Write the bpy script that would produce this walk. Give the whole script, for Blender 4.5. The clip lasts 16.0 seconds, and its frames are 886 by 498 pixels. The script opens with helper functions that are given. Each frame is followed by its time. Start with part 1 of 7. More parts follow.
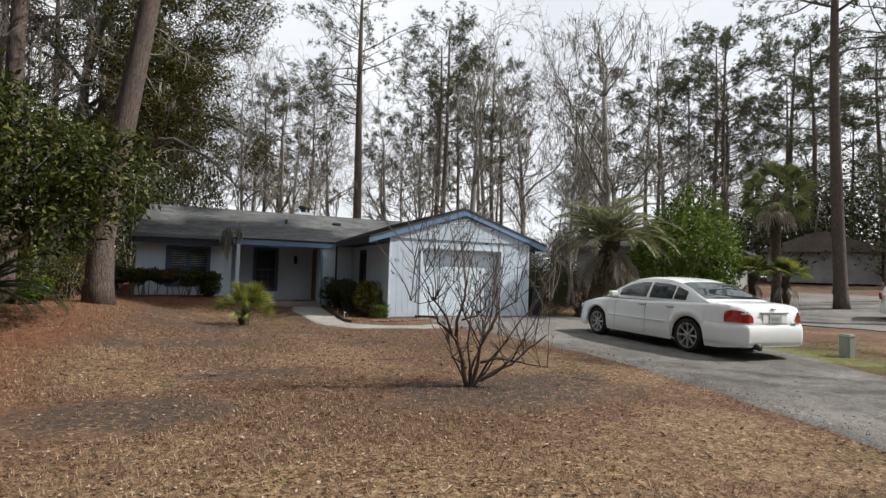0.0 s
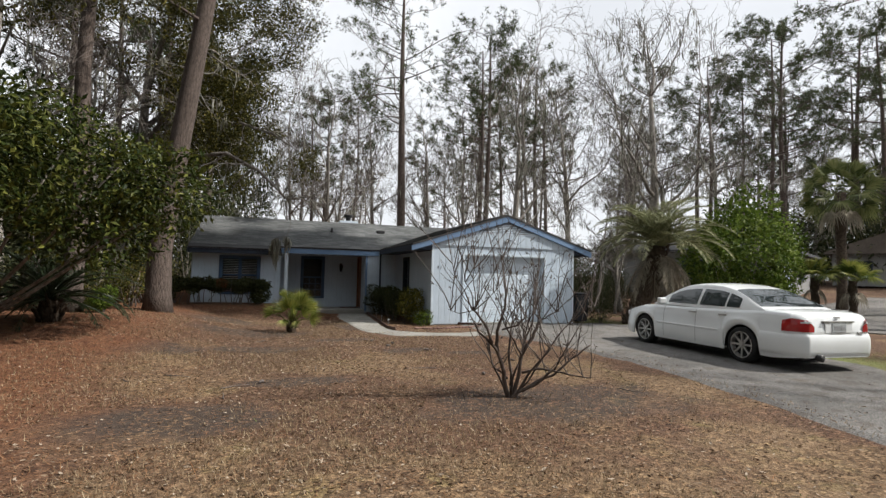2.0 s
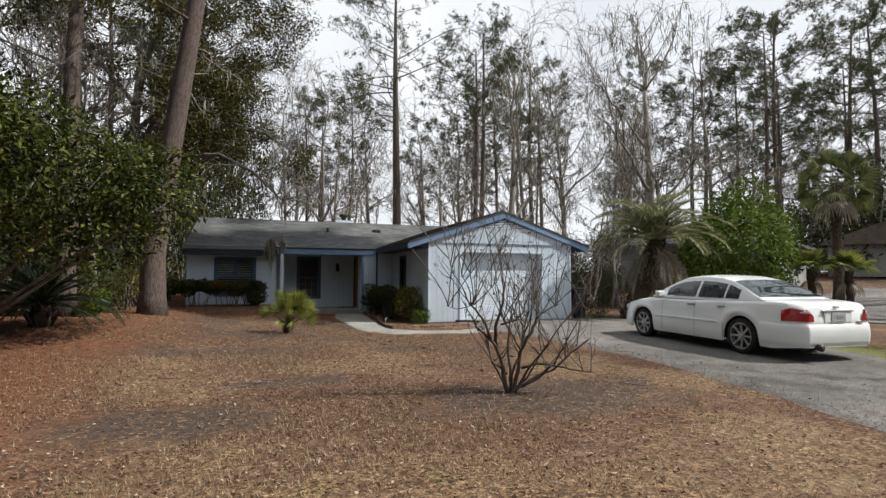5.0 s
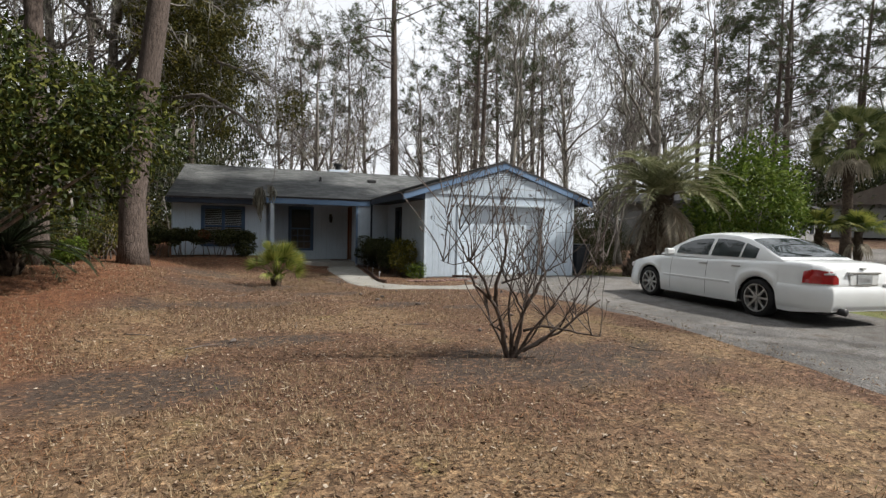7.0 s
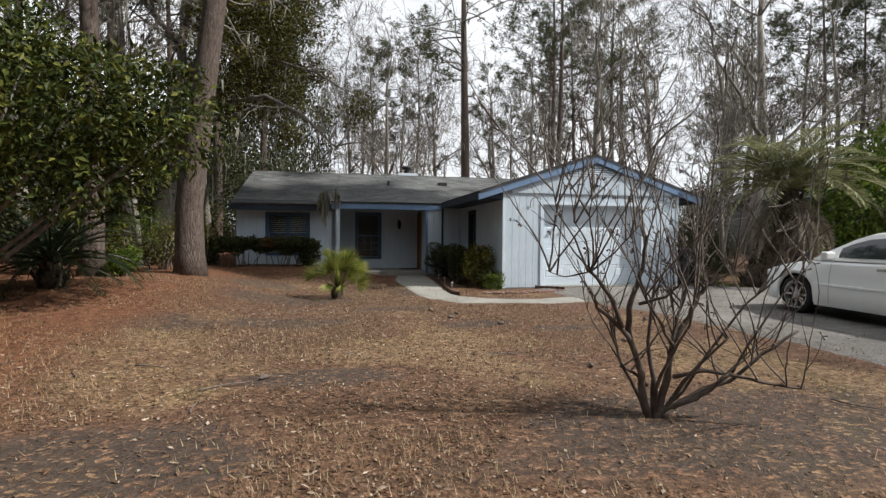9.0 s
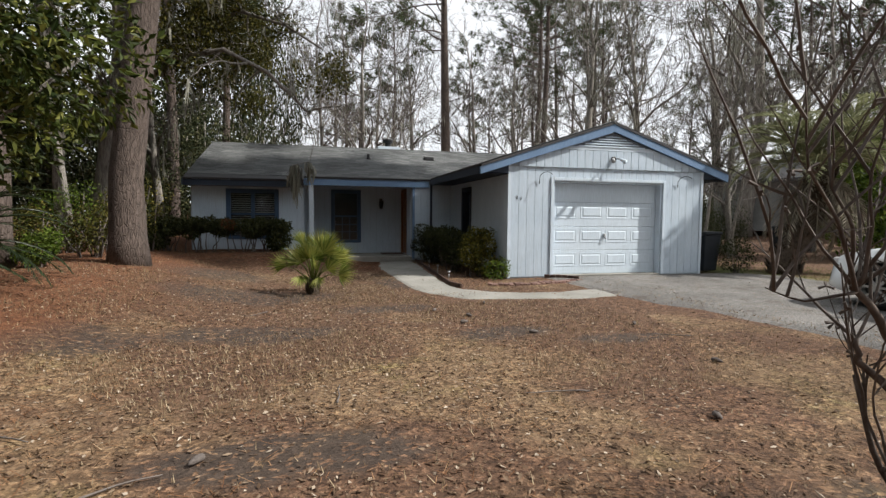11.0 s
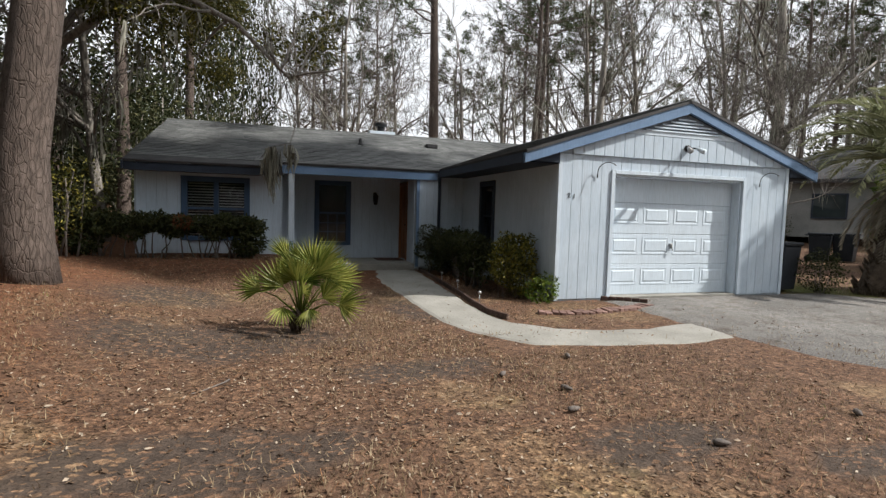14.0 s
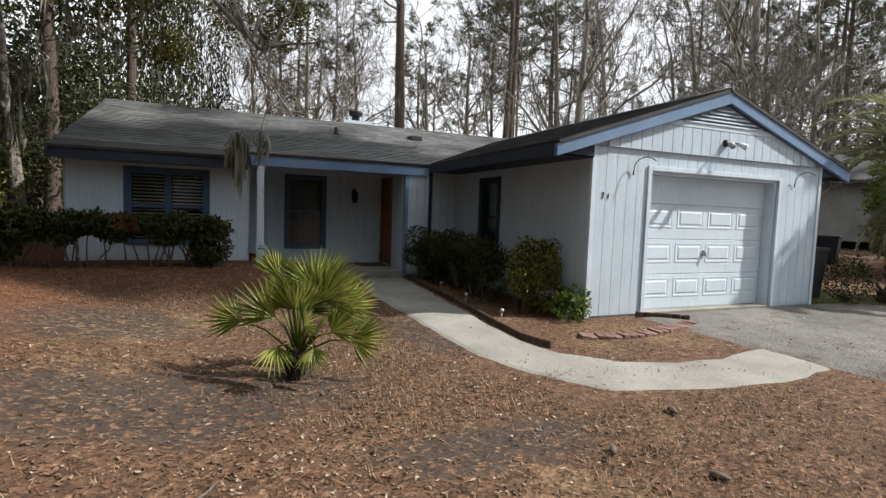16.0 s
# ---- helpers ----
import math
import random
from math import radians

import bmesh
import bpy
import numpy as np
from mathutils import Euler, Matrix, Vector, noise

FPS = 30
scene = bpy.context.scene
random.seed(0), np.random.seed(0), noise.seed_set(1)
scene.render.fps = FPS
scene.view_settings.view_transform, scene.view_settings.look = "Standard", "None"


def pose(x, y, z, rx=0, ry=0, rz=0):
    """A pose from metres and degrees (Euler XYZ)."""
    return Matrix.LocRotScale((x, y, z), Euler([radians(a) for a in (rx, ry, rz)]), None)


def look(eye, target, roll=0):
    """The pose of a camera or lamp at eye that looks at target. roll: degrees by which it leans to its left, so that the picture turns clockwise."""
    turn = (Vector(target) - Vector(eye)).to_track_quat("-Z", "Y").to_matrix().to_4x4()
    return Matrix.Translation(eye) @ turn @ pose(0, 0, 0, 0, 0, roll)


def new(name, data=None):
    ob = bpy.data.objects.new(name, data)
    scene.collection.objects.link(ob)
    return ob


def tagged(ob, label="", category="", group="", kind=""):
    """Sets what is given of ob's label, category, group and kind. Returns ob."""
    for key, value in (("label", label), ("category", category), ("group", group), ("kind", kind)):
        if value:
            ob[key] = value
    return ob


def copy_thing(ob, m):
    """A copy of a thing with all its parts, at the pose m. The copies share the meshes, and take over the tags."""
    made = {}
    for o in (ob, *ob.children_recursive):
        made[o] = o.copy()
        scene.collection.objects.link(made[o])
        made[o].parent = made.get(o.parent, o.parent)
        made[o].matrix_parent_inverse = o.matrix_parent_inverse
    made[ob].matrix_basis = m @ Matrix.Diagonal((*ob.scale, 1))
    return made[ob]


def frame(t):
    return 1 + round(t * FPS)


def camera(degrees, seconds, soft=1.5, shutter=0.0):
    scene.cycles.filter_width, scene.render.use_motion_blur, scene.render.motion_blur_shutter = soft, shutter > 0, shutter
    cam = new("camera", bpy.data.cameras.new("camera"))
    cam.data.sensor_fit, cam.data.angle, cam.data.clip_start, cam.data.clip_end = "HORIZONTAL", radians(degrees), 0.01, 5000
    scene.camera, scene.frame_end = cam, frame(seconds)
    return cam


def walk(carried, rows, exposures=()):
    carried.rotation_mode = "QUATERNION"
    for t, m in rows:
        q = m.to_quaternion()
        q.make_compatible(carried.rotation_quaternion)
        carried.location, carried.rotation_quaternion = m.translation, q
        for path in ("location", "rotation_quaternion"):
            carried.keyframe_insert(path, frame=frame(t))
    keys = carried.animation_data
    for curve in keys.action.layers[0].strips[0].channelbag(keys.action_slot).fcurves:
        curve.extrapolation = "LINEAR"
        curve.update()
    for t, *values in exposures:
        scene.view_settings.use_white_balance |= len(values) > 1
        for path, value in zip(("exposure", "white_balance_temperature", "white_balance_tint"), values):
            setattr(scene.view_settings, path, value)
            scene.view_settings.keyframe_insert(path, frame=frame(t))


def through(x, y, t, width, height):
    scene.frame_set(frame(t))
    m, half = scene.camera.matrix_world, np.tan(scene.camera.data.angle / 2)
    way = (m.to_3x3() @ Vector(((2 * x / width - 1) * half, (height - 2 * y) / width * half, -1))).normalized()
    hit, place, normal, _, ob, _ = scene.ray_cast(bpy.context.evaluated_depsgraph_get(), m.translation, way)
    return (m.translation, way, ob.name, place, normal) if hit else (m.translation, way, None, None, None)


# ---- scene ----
cam = camera(81.8, 16.0, soft=1.4)

# seconds, eye, target, lean
PATH = [
    (0, (-4.888, -15.072, 1.362), (-4.077, -13.246, 1.452), 1.7),
    (0.5, (-4.849, -15.063, 1.371), (-4.052, -13.232, 1.478), 1.2),
    (1, (-4.833, -15.067, 1.404), (-4.061, -13.226, 1.529), 1.2),
    (1.5, (-4.853, -15.093, 1.424), (-4.139, -13.23, 1.566), 1.5),
    (2, (-4.839, -15.111, 1.42), (-4.189, -13.222, 1.526), 1.3),
    (2.5, (-4.815, -15.134, 1.431), (-4.19, -13.237, 1.533), 0.3),
    (3, (-4.824, -15.157, 1.414), (-4.206, -13.258, 1.518), 0.6),
    (3.5, (-4.892, -15.13, 1.396), (-4.25, -13.239, 1.51), 0.7),
    (4, (-4.87, -15.136, 1.401), (-4.215, -13.25, 1.519), 0.8),
    (6.5, (-4.618, -14.589, 1.334), (-3.948, -12.704, 1.316), -0.2),
    (7, (-4.53, -14.343, 1.346), (-3.858, -12.461, 1.269), 1.2),
    (7.5, (-4.474, -13.889, 1.336), (-3.865, -11.987, 1.221), 0.1),
    (8, (-4.293, -13.525, 1.33), (-3.779, -11.596, 1.201), 0.5),
    (8.5, (-4.248, -13.019, 1.265), (-3.729, -11.09, 1.169), 0.6),
    (9, (-4.174, -12.591, 1.25), (-3.768, -10.634, 1.201), 0.4),
    (11.5, (-4.262, -10.015, 1.248), (-3.74, -8.089, 1.116), 0.5),
    (12, (-4.284, -9.522, 1.292), (-3.794, -7.586, 1.188), 0.4),
    (12.5, (-4.342, -9.023, 1.311), (-3.817, -7.095, 1.247), 1.2),
    (13, (-4.335, -8.534, 1.317), (-3.769, -6.617, 1.245), 1.0),
    (13.5, (-4.362, -8.07, 1.328), (-3.775, -6.16, 1.246), 1.1),
    (14, (-4.42, -7.572, 1.346), (-3.808, -5.673, 1.205), 1.6),
    (14.5, (-4.424, -7.093, 1.348), (-3.799, -5.194, 1.273), 1.5),
    (15, (-4.579, -6.719, 1.353), (-3.936, -4.828, 1.261), 2.0),
    (15.5, (-4.678, -6.298, 1.378), (-3.948, -4.442, 1.233), 2.6),
    (16, (-4.754, -5.9, 1.385), (-3.973, -4.064, 1.238), 2.0),
]
walk(cam, [(t, look(eye, aim, lean)) for t, eye, aim, lean in PATH], exposures=[(0.0, 0.29), (4.0, 0.29), (7.0, 0.34), (9.0, 0.37), (12.0, 0.42), (16.0, 0.50)])

# ---------- world, sun ----------
SUN_DIR = Vector((-1.95, 0.84, -2.2)).normalized()
world = bpy.data.worlds.new("sky")
scene.world = world
world.use_nodes = True
wn, wl = world.node_tree.nodes, world.node_tree.links
wn.clear()
w_out = wn.new("ShaderNodeOutputWorld")
w_bg = wn.new("ShaderNodeBackground")
w_sky = wn.new("ShaderNodeTexSky")
w_sky.sky_type = "NISHITA"
w_sky.sun_disc = False
w_sky.sun_elevation = math.asin(-SUN_DIR.z)
w_sky.sun_rotation = math.atan2(-SUN_DIR.x, -SUN_DIR.y)
w_sky.dust_density = 3.0
w_co = wn.new("ShaderNodeTexCoord")
w_noise = wn.new("ShaderNodeTexNoise")
w_noise.inputs["Scale"].default_value = 2.6
w_noise.inputs["Detail"].default_value = 7.0
w_ramp = wn.new("ShaderNodeValToRGB")
w_ramp.color_ramp.elements[0].position = 0.36
w_ramp.color_ramp.elements[1].position = 0.58
w_ramp.color_ramp.elements[0].color = (0.8, 0.8, 0.8, 1)
w_mix = wn.new("ShaderNodeMix")
w_mix.data_type = "RGBA"
w_mix.inputs["B"].default_value = (13.6, 14.0, 14.6, 1)
w_bg.inputs["Strength"].default_value = 0.060
wl.new(w_co.outputs["Generated"], w_noise.inputs["Vector"])
wl.new(w_noise.outputs["Fac"], w_ramp.inputs["Fac"])
wl.new(w_ramp.outputs["Color"], w_mix.inputs["Factor"])
wl.new(w_sky.outputs["Color"], w_mix.inputs["A"])
wl.new(w_mix.outputs["Result"], w_bg.inputs["Color"])
wl.new(w_bg.outputs["Background"], w_out.inputs["Surface"])

sun = new("sun", bpy.data.lights.new("sun", "SUN"))
sun.data.energy = 5.0
sun.data.angle = radians(1.2)
sun.data.color = (1.0, 0.96, 0.90)
sun.matrix_world = look((0, 0, 30), Vector((0, 0, 30)) + SUN_DIR)


# ---------- materials ----------
def ramp_between(nt, fac, stops):
    r = nt.nodes.new("ShaderNodeValToRGB")
    els = r.color_ramp.elements
    while len(els) < len(stops):
        els.new(0.5)
    for el, (p, c) in zip(els, stops):
        el.position, el.color = p, (*c, 1)
    nt.links.new(fac, r.inputs["Fac"])
    return r.outputs["Color"]


def noise_tex(nt, scale, detail=5.0, rough=0.6, stretch=None, coords="Object"):
    co = nt.nodes.new("ShaderNodeTexCoord")
    n = nt.nodes.new("ShaderNodeTexNoise")
    n.inputs["Scale"].default_value = scale
    n.inputs["Detail"].default_value = detail
    n.inputs["Roughness"].default_value = rough
    if stretch:
        mp = nt.nodes.new("ShaderNodeMapping")
        mp.inputs["Scale"].default_value = stretch
        nt.links.new(co.outputs[coords], mp.inputs["Vector"])
        nt.links.new(mp.outputs["Vector"], n.inputs["Vector"])
    else:
        nt.links.new(co.outputs[coords], n.inputs["Vector"])
    return n.outputs["Fac"]


def mix_color(nt, fac, a, b, blend="MIX"):
    m = nt.nodes.new("ShaderNodeMix")
    m.data_type, m.blend_type = "RGBA", blend
    for key, v in (("Factor", fac), ("A", a), ("B", b)):
        if isinstance(v, (int, float)):
            m.inputs[key].default_value = v
        elif isinstance(v, tuple):
            m.inputs[key].default_value = (*v, 1)
        else:
            nt.links.new(v, m.inputs[key])
    return m.outputs["Result"]


def base_mat(name, rough=0.7, metal=0.0):
    m = bpy.data.materials.new(name)
    m.use_nodes = True
    nt = m.node_tree
    b = nt.nodes["Principled BSDF"]
    b.inputs["Roughness"].default_value = rough
    b.inputs["Metallic"].default_value = metal
    if not metal:
        b.inputs["Specular IOR Level"].default_value = 0.5 if rough < 0.35 else 0.3
    return m, nt, b


def add_bump(nt, b, height, strength=0.3, distance=0.01):
    bp = nt.nodes.new("ShaderNodeBump")
    bp.inputs["Strength"].default_value = strength
    bp.inputs["Distance"].default_value = distance
    nt.links.new(height, bp.inputs["Height"])
    nt.links.new(bp.outputs["Normal"], b.inputs["Normal"])


def surface(name, c1, c2, scale=3.0, fine=40.0, rough=0.75, bump=0.3, distance=0.01, metal=0.0, stretch=None, vary=0.0):
    """Two colours by a broad noise, darkened and lightened by a fine one, with fine relief."""
    m, nt, b = base_mat(name, rough, metal)
    broad = ramp_between(nt, noise_tex(nt, scale, stretch=stretch), ((0.35, c1), (0.65, c2)))
    grain = noise_tex(nt, fine, 4.0, stretch=stretch)
    tone = ramp_between(nt, grain, ((0.3, (0.72, 0.72, 0.72)), (0.7, (1.0, 1.0, 1.0))))
    col = mix_color(nt, 1.0, broad, tone, "MULTIPLY")
    if vary:
        info = nt.nodes.new("ShaderNodeObjectInfo")
        tint = ramp_between(nt, info.outputs["Random"], ((0.0, (1 - vary,) * 3), (1.0, (1.0, 1.0, 1.0))))
        col = mix_color(nt, 1.0, col, tint, "MULTIPLY")
    nt.links.new(col, b.inputs["Base Color"])
    if bump:
        add_bump(nt, b, grain, bump, distance)
    return m


def leaf_mat(name, stops, rough=0.5, through=0.25, vary=True):
    """Foliage: colour by leaf, some light passing through."""
    m, nt, b = base_mat(name, rough)
    b.inputs["Specular IOR Level"].default_value = 0.35 if rough < 0.45 else 0.12
    geo = nt.nodes.new("ShaderNodeNewGeometry")
    col = ramp_between(nt, geo.outputs["Random Per Island"], stops)
    if vary:
        clump = ramp_between(nt, noise_tex(nt, 0.9, 2.0), ((0.3, (0.65, 0.65, 0.65)), (0.7, (1.1, 1.1, 1.1))))
        col = mix_color(nt, 1.0, col, clump, "MULTIPLY")
    nt.links.new(col, b.inputs["Base Color"])
    if through:
        tr = nt.nodes.new("ShaderNodeBsdfTranslucent")
        mx = nt.nodes.new("ShaderNodeMixShader")
        mx.inputs["Fac"].default_value = through
        nt.links.new(col, tr.inputs["Color"])
        out = nt.nodes["Material Output"]
        nt.links.new(b.outputs["BSDF"], mx.inputs[1])
        nt.links.new(tr.outputs["BSDF"], mx.inputs[2])
        nt.links.new(mx.outputs["Shader"], out.inputs["Surface"])
    return m


def math_node(nt, op, a, b):
    m = nt.nodes.new("ShaderNodeMath")
    m.operation = op
    for k, v in enumerate((a, b)):
        if isinstance(v, (int, float)):
            m.inputs[k].default_value = v
        else:
            nt.links.new(v, m.inputs[k])
    return m.outputs["Value"]


def litter_cells(nt, scale, warp, stretch=(1.0, 1.0, 1.0)):
    """Leaf-sized flakes: a random value for each and the distance from its middle."""
    co = nt.nodes.new("ShaderNodeTexCoord")
    n = nt.nodes.new("ShaderNodeTexNoise")
    n.inputs["Scale"].default_value = 6.0
    n.inputs["Detail"].default_value = 3.0
    nt.links.new(co.outputs["Object"], n.inputs["Vector"])
    sc = nt.nodes.new("ShaderNodeVectorMath")
    sc.operation = "SCALE"
    sc.inputs["Scale"].default_value = warp
    nt.links.new(n.outputs["Color"], sc.inputs[0])
    ad = nt.nodes.new("ShaderNodeVectorMath")
    ad.operation = "ADD"
    nt.links.new(co.outputs["Object"], ad.inputs[0])
    nt.links.new(sc.outputs["Vector"], ad.inputs[1])
    mp = nt.nodes.new("ShaderNodeMapping")
    mp.inputs["Scale"].default_value = stretch
    nt.links.new(ad.outputs["Vector"], mp.inputs["Vector"])
    v = nt.nodes.new("ShaderNodeTexVoronoi")
    v.inputs["Scale"].default_value = scale
    nt.links.new(mp.outputs["Vector"], v.inputs["Vector"])
    sp = nt.nodes.new("ShaderNodeSeparateColor")
    nt.links.new(v.outputs["Color"], sp.inputs["Color"])
    return sp.outputs["Red"], v.outputs["Distance"]


# stretches of trodden soil, the one round the yard shrub also painting shade, and of mown grass: (x, y, half length,
# half width)
BARE_AND_SHADE = ((-5.7, -9.3, 1.25, 0.75), (-4.85, -4.5, 1.1, 0.5), (-2.0, -4.95, 0.75, 0.38), (-5.2, -1.75, 1.7, 0.8), (-6.9, -4.9, 1.2, 0.7), (-0.85, -5.5, 0.55, 0.22), (-2.5, -0.3, 0.45, 0.9), (-1.4, -9.5, 1.9, 1.0), (-3.1, -3.1, 0.8, 0.4), (-6.2, 0.6, 1.3, 0.9), (-4.3, -7.6, 0.9, 0.35))
MOWN = ((-3.6, -12.0, 3.6, 1.3), (-3.2, -6.4, 2.3, 1.0), (0.2, -7.6, 1.0, 2.4), (-0.2, -12.0, 1.2, 1.4))


def spots(nt, co, places):
    """How deep a place lies inside any of the ellipses, from 1 in the middle to 0 at the rim."""
    deep = None
    for x, y, rx, ry in places:
        mp = nt.nodes.new("ShaderNodeMapping")
        mp.inputs["Location"].default_value = (-x / rx, -y / ry, 0)
        mp.inputs["Scale"].default_value = (1 / rx, 1 / ry, 0)
        nt.links.new(co.outputs["Object"], mp.inputs["Vector"])
        ln = nt.nodes.new("ShaderNodeVectorMath")
        ln.operation = "LENGTH"
        nt.links.new(mp.outputs["Vector"], ln.inputs[0])
        near = math_node(nt, "SUBTRACT", 1.05, ln.outputs["Value"])
        deep = near if deep is None else math_node(nt, "MAXIMUM", deep, near)
    return deep


def ground_mat():
    m, nt, b = base_mat("yard_soil_and_litter", 0.95)
    patch = noise_tex(nt, 0.42, 4.0, 0.62)
    fine = noise_tex(nt, 9.0, 6.0, 0.75)
    micro = noise_tex(nt, 55.0, 3.0, 0.7)
    tan = ramp_between(nt, fine, ((0.28, (0.090, 0.060, 0.036)), (0.5, (0.205, 0.134, 0.077)), (0.72, (0.30, 0.22, 0.142))))
    straw = ramp_between(nt, fine, ((0.28, (0.050, 0.030, 0.020)), (0.5, (0.130, 0.074, 0.046)), (0.72, (0.215, 0.130, 0.083))))
    dirt = ramp_between(nt, fine, ((0.3, (0.036, 0.026, 0.020)), (0.7, (0.086, 0.063, 0.049))))
    co = nt.nodes.new("ShaderNodeTexCoord")
    lawn = math_node(nt, "MAXIMUM", spots(nt, co, MOWN), -0.5)
    sel = ramp_between(nt, math_node(nt, "ADD", patch, math_node(nt, "MULTIPLY", lawn, 0.13)), ((0.46, (0, 0, 0)), (0.58, (1, 1, 1))))
    col = mix_color(nt, sel, straw, tan)
    # a carpet of leaf flakes in two sizes
    tone_a, dist_a = litter_cells(nt, 24.0, 0.10, (1.0, 1.5, 1.0))
    tone_b, dist_b = litter_cells(nt, 52.0, 0.05, (1.6, 1.0, 1.0))
    flake_a = ramp_between(nt, tone_a, ((0.0, (0.45, 0.42, 0.40)), (0.35, (0.82, 0.79, 0.76)), (0.75, (1.10, 1.08, 1.05)), (0.97, (1.55, 1.55, 1.5))))
    flake_b = ramp_between(nt, tone_b, ((0.0, (0.55, 0.53, 0.51)), (0.4, (0.88, 0.86, 0.84)), (0.8, (1.12, 1.10, 1.08)), (1.0, (1.4, 1.37, 1.33))))
    leafy = mix_color(nt, 1.0, mix_color(nt, 1.0, col, flake_a, "MULTIPLY"), flake_b, "MULTIPLY")
    amount = ramp_between(nt, noise_tex(nt, 1.1, 4.0, 0.65), ((0.34, (0.45, 0.45, 0.45)), (0.60, (1, 1, 1))))
    col = mix_color(nt, amount, col, leafy)
    # trodden bare soil, and the dark put round the shrub for shade
    ragged = noise_tex(nt, 1.5, 6.0, 0.7)
    bare = spots(nt, co, BARE_AND_SHADE)
    bare = math_node(nt, "ADD", bare, math_node(nt, "MULTIPLY", ragged, 1.9))
    bare = math_node(nt, "SUBTRACT", bare, 0.90)
    soil = ramp_between(nt, bare, ((0.0, (0, 0, 0)), (0.45, (0.92, 0.92, 0.92))))
    flecked = mix_color(nt, ramp_between(nt, tone_a, ((0.80, (0, 0, 0)), (0.84, (0.8, 0.8, 0.8)))), dirt, leafy)
    col = mix_color(nt, soil, col, flecked)
    # thin green in the mown grass
    moss = ramp_between(nt, noise_tex(nt, 1.9, 5.0, 0.7, stretch=(1.0, 0.8, 1.0)), ((0.52, (0, 0, 0)), (0.70, (0.45, 0.45, 0.45))))
    moss = mix_color(nt, 1.0, moss, sel, "MULTIPLY")
    col = mix_color(nt, moss, col, mix_color(nt, 1.0, col, (0.80, 1.12, 0.62), "MULTIPLY"))
    # red-brown pine straw on the bank towards the trees
    sep = nt.nodes.new("ShaderNodeSeparateXYZ")
    nt.links.new(co.outputs["Object"], sep.inputs["Vector"])
    wob = math_node(nt, "ADD", math_node(nt, "MULTIPLY", patch, 2.2), sep.outputs["X"])
    bank = nt.nodes.new("ShaderNodeMapRange")
    bank.inputs["From Min"].default_value = -5.1
    bank.inputs["From Max"].default_value = -6.3
    nt.links.new(wob, bank.inputs["Value"])
    # and along the foot of the room's hedge
    foot = nt.nodes.new("ShaderNodeMapRange")
    foot.inputs["From Min"].default_value, foot.inputs["From Max"].default_value = 2.6, 3.6
    nt.links.new(math_node(nt, "ADD", math_node(nt, "MULTIPLY", patch, 2.0), sep.outputs["Y"]), foot.inputs["Value"])
    west = nt.nodes.new("ShaderNodeMapRange")
    west.inputs["From Min"].default_value, west.inputs["From Max"].default_value = 1.6, -0.4
    nt.links.new(sep.outputs["X"], west.inputs["Value"])
    along = math_node(nt, "MULTIPLY", foot.outputs["Result"], west.outputs["Result"])
    red = ramp_between(nt, fine, ((0.28, (0.055, 0.022, 0.012)), (0.5, (0.155, 0.066, 0.032)), (0.72, (0.27, 0.135, 0.068))))
    red = mix_color(nt, 0.7, red, mix_color(nt, 1.0, red, flake_b, "MULTIPLY"))
    col = mix_color(nt, math_node(nt, "MAXIMUM", bank.outputs["Result"], along), col, red)
    # grass beside the drive
    gx = nt.nodes.new("ShaderNodeMapRange")
    gx.inputs["From Min"].default_value, gx.inputs["From Max"].default_value = 5.2, 6.2
    nt.links.new(sep.outputs["X"], gx.inputs["Value"])
    gx2 = nt.nodes.new("ShaderNodeMapRange")
    gx2.inputs["From Min"].default_value, gx2.inputs["From Max"].default_value = 9.0, 7.0
    nt.links.new(wob, gx2.inputs["Value"])
    green = ramp_between(nt, fine, ((0.3, (0.06, 0.085, 0.02)), (0.7, (0.22, 0.25, 0.07))))
    col = mix_color(nt, math_node(nt, "MULTIPLY", gx.outputs["Result"], gx2.outputs["Result"]), col, green)
    tone = ramp_between(nt, micro, ((0.3, (0.62, 0.62, 0.62)), (0.7, (1.12, 1.12, 1.12))))
    col = mix_color(nt, 1.0, col, tone, "MULTIPLY")
    nt.links.new(col, b.inputs["Base Color"])
    height = math_node(nt, "ADD", math_node(nt, "MULTIPLY", fine, 1.0), math_node(nt, "MULTIPLY", math_node(nt, "ADD", dist_a, tone_a), 0.45))
    height = math_node(nt, "ADD", height, math_node(nt, "MULTIPLY", tone_b, 0.25))
    add_bump(nt, b, height, 0.75, 0.03)
    return m


def siding_mat(name, c1, c2):
    m, nt, b = base_mat(name, 0.62)
    broad = ramp_between(nt, noise_tex(nt, 1.3, 4.0), ((0.35, c1), (0.65, c2)))
    streak = noise_tex(nt, 14.0, 5.0, stretch=(6.0, 6.0, 0.35))
    tone = ramp_between(nt, streak, ((0.25, (0.80, 0.80, 0.79)), (0.6, (1, 1, 1))))
    col = mix_color(nt, 1.0, broad, tone, "MULTIPLY")
    stain = ramp_between(nt, noise_tex(nt, 5.0, 6.0, 0.7, stretch=(1, 1, 0.4)), ((0.62, (1, 1, 1)), (0.8, (0.80, 0.79, 0.75))))
    col = mix_color(nt, 1.0, col, stain, "MULTIPLY")
    nt.links.new(col, b.inputs["Base Color"])
    add_bump(nt, b, streak, 0.25, 0.004)
    return m


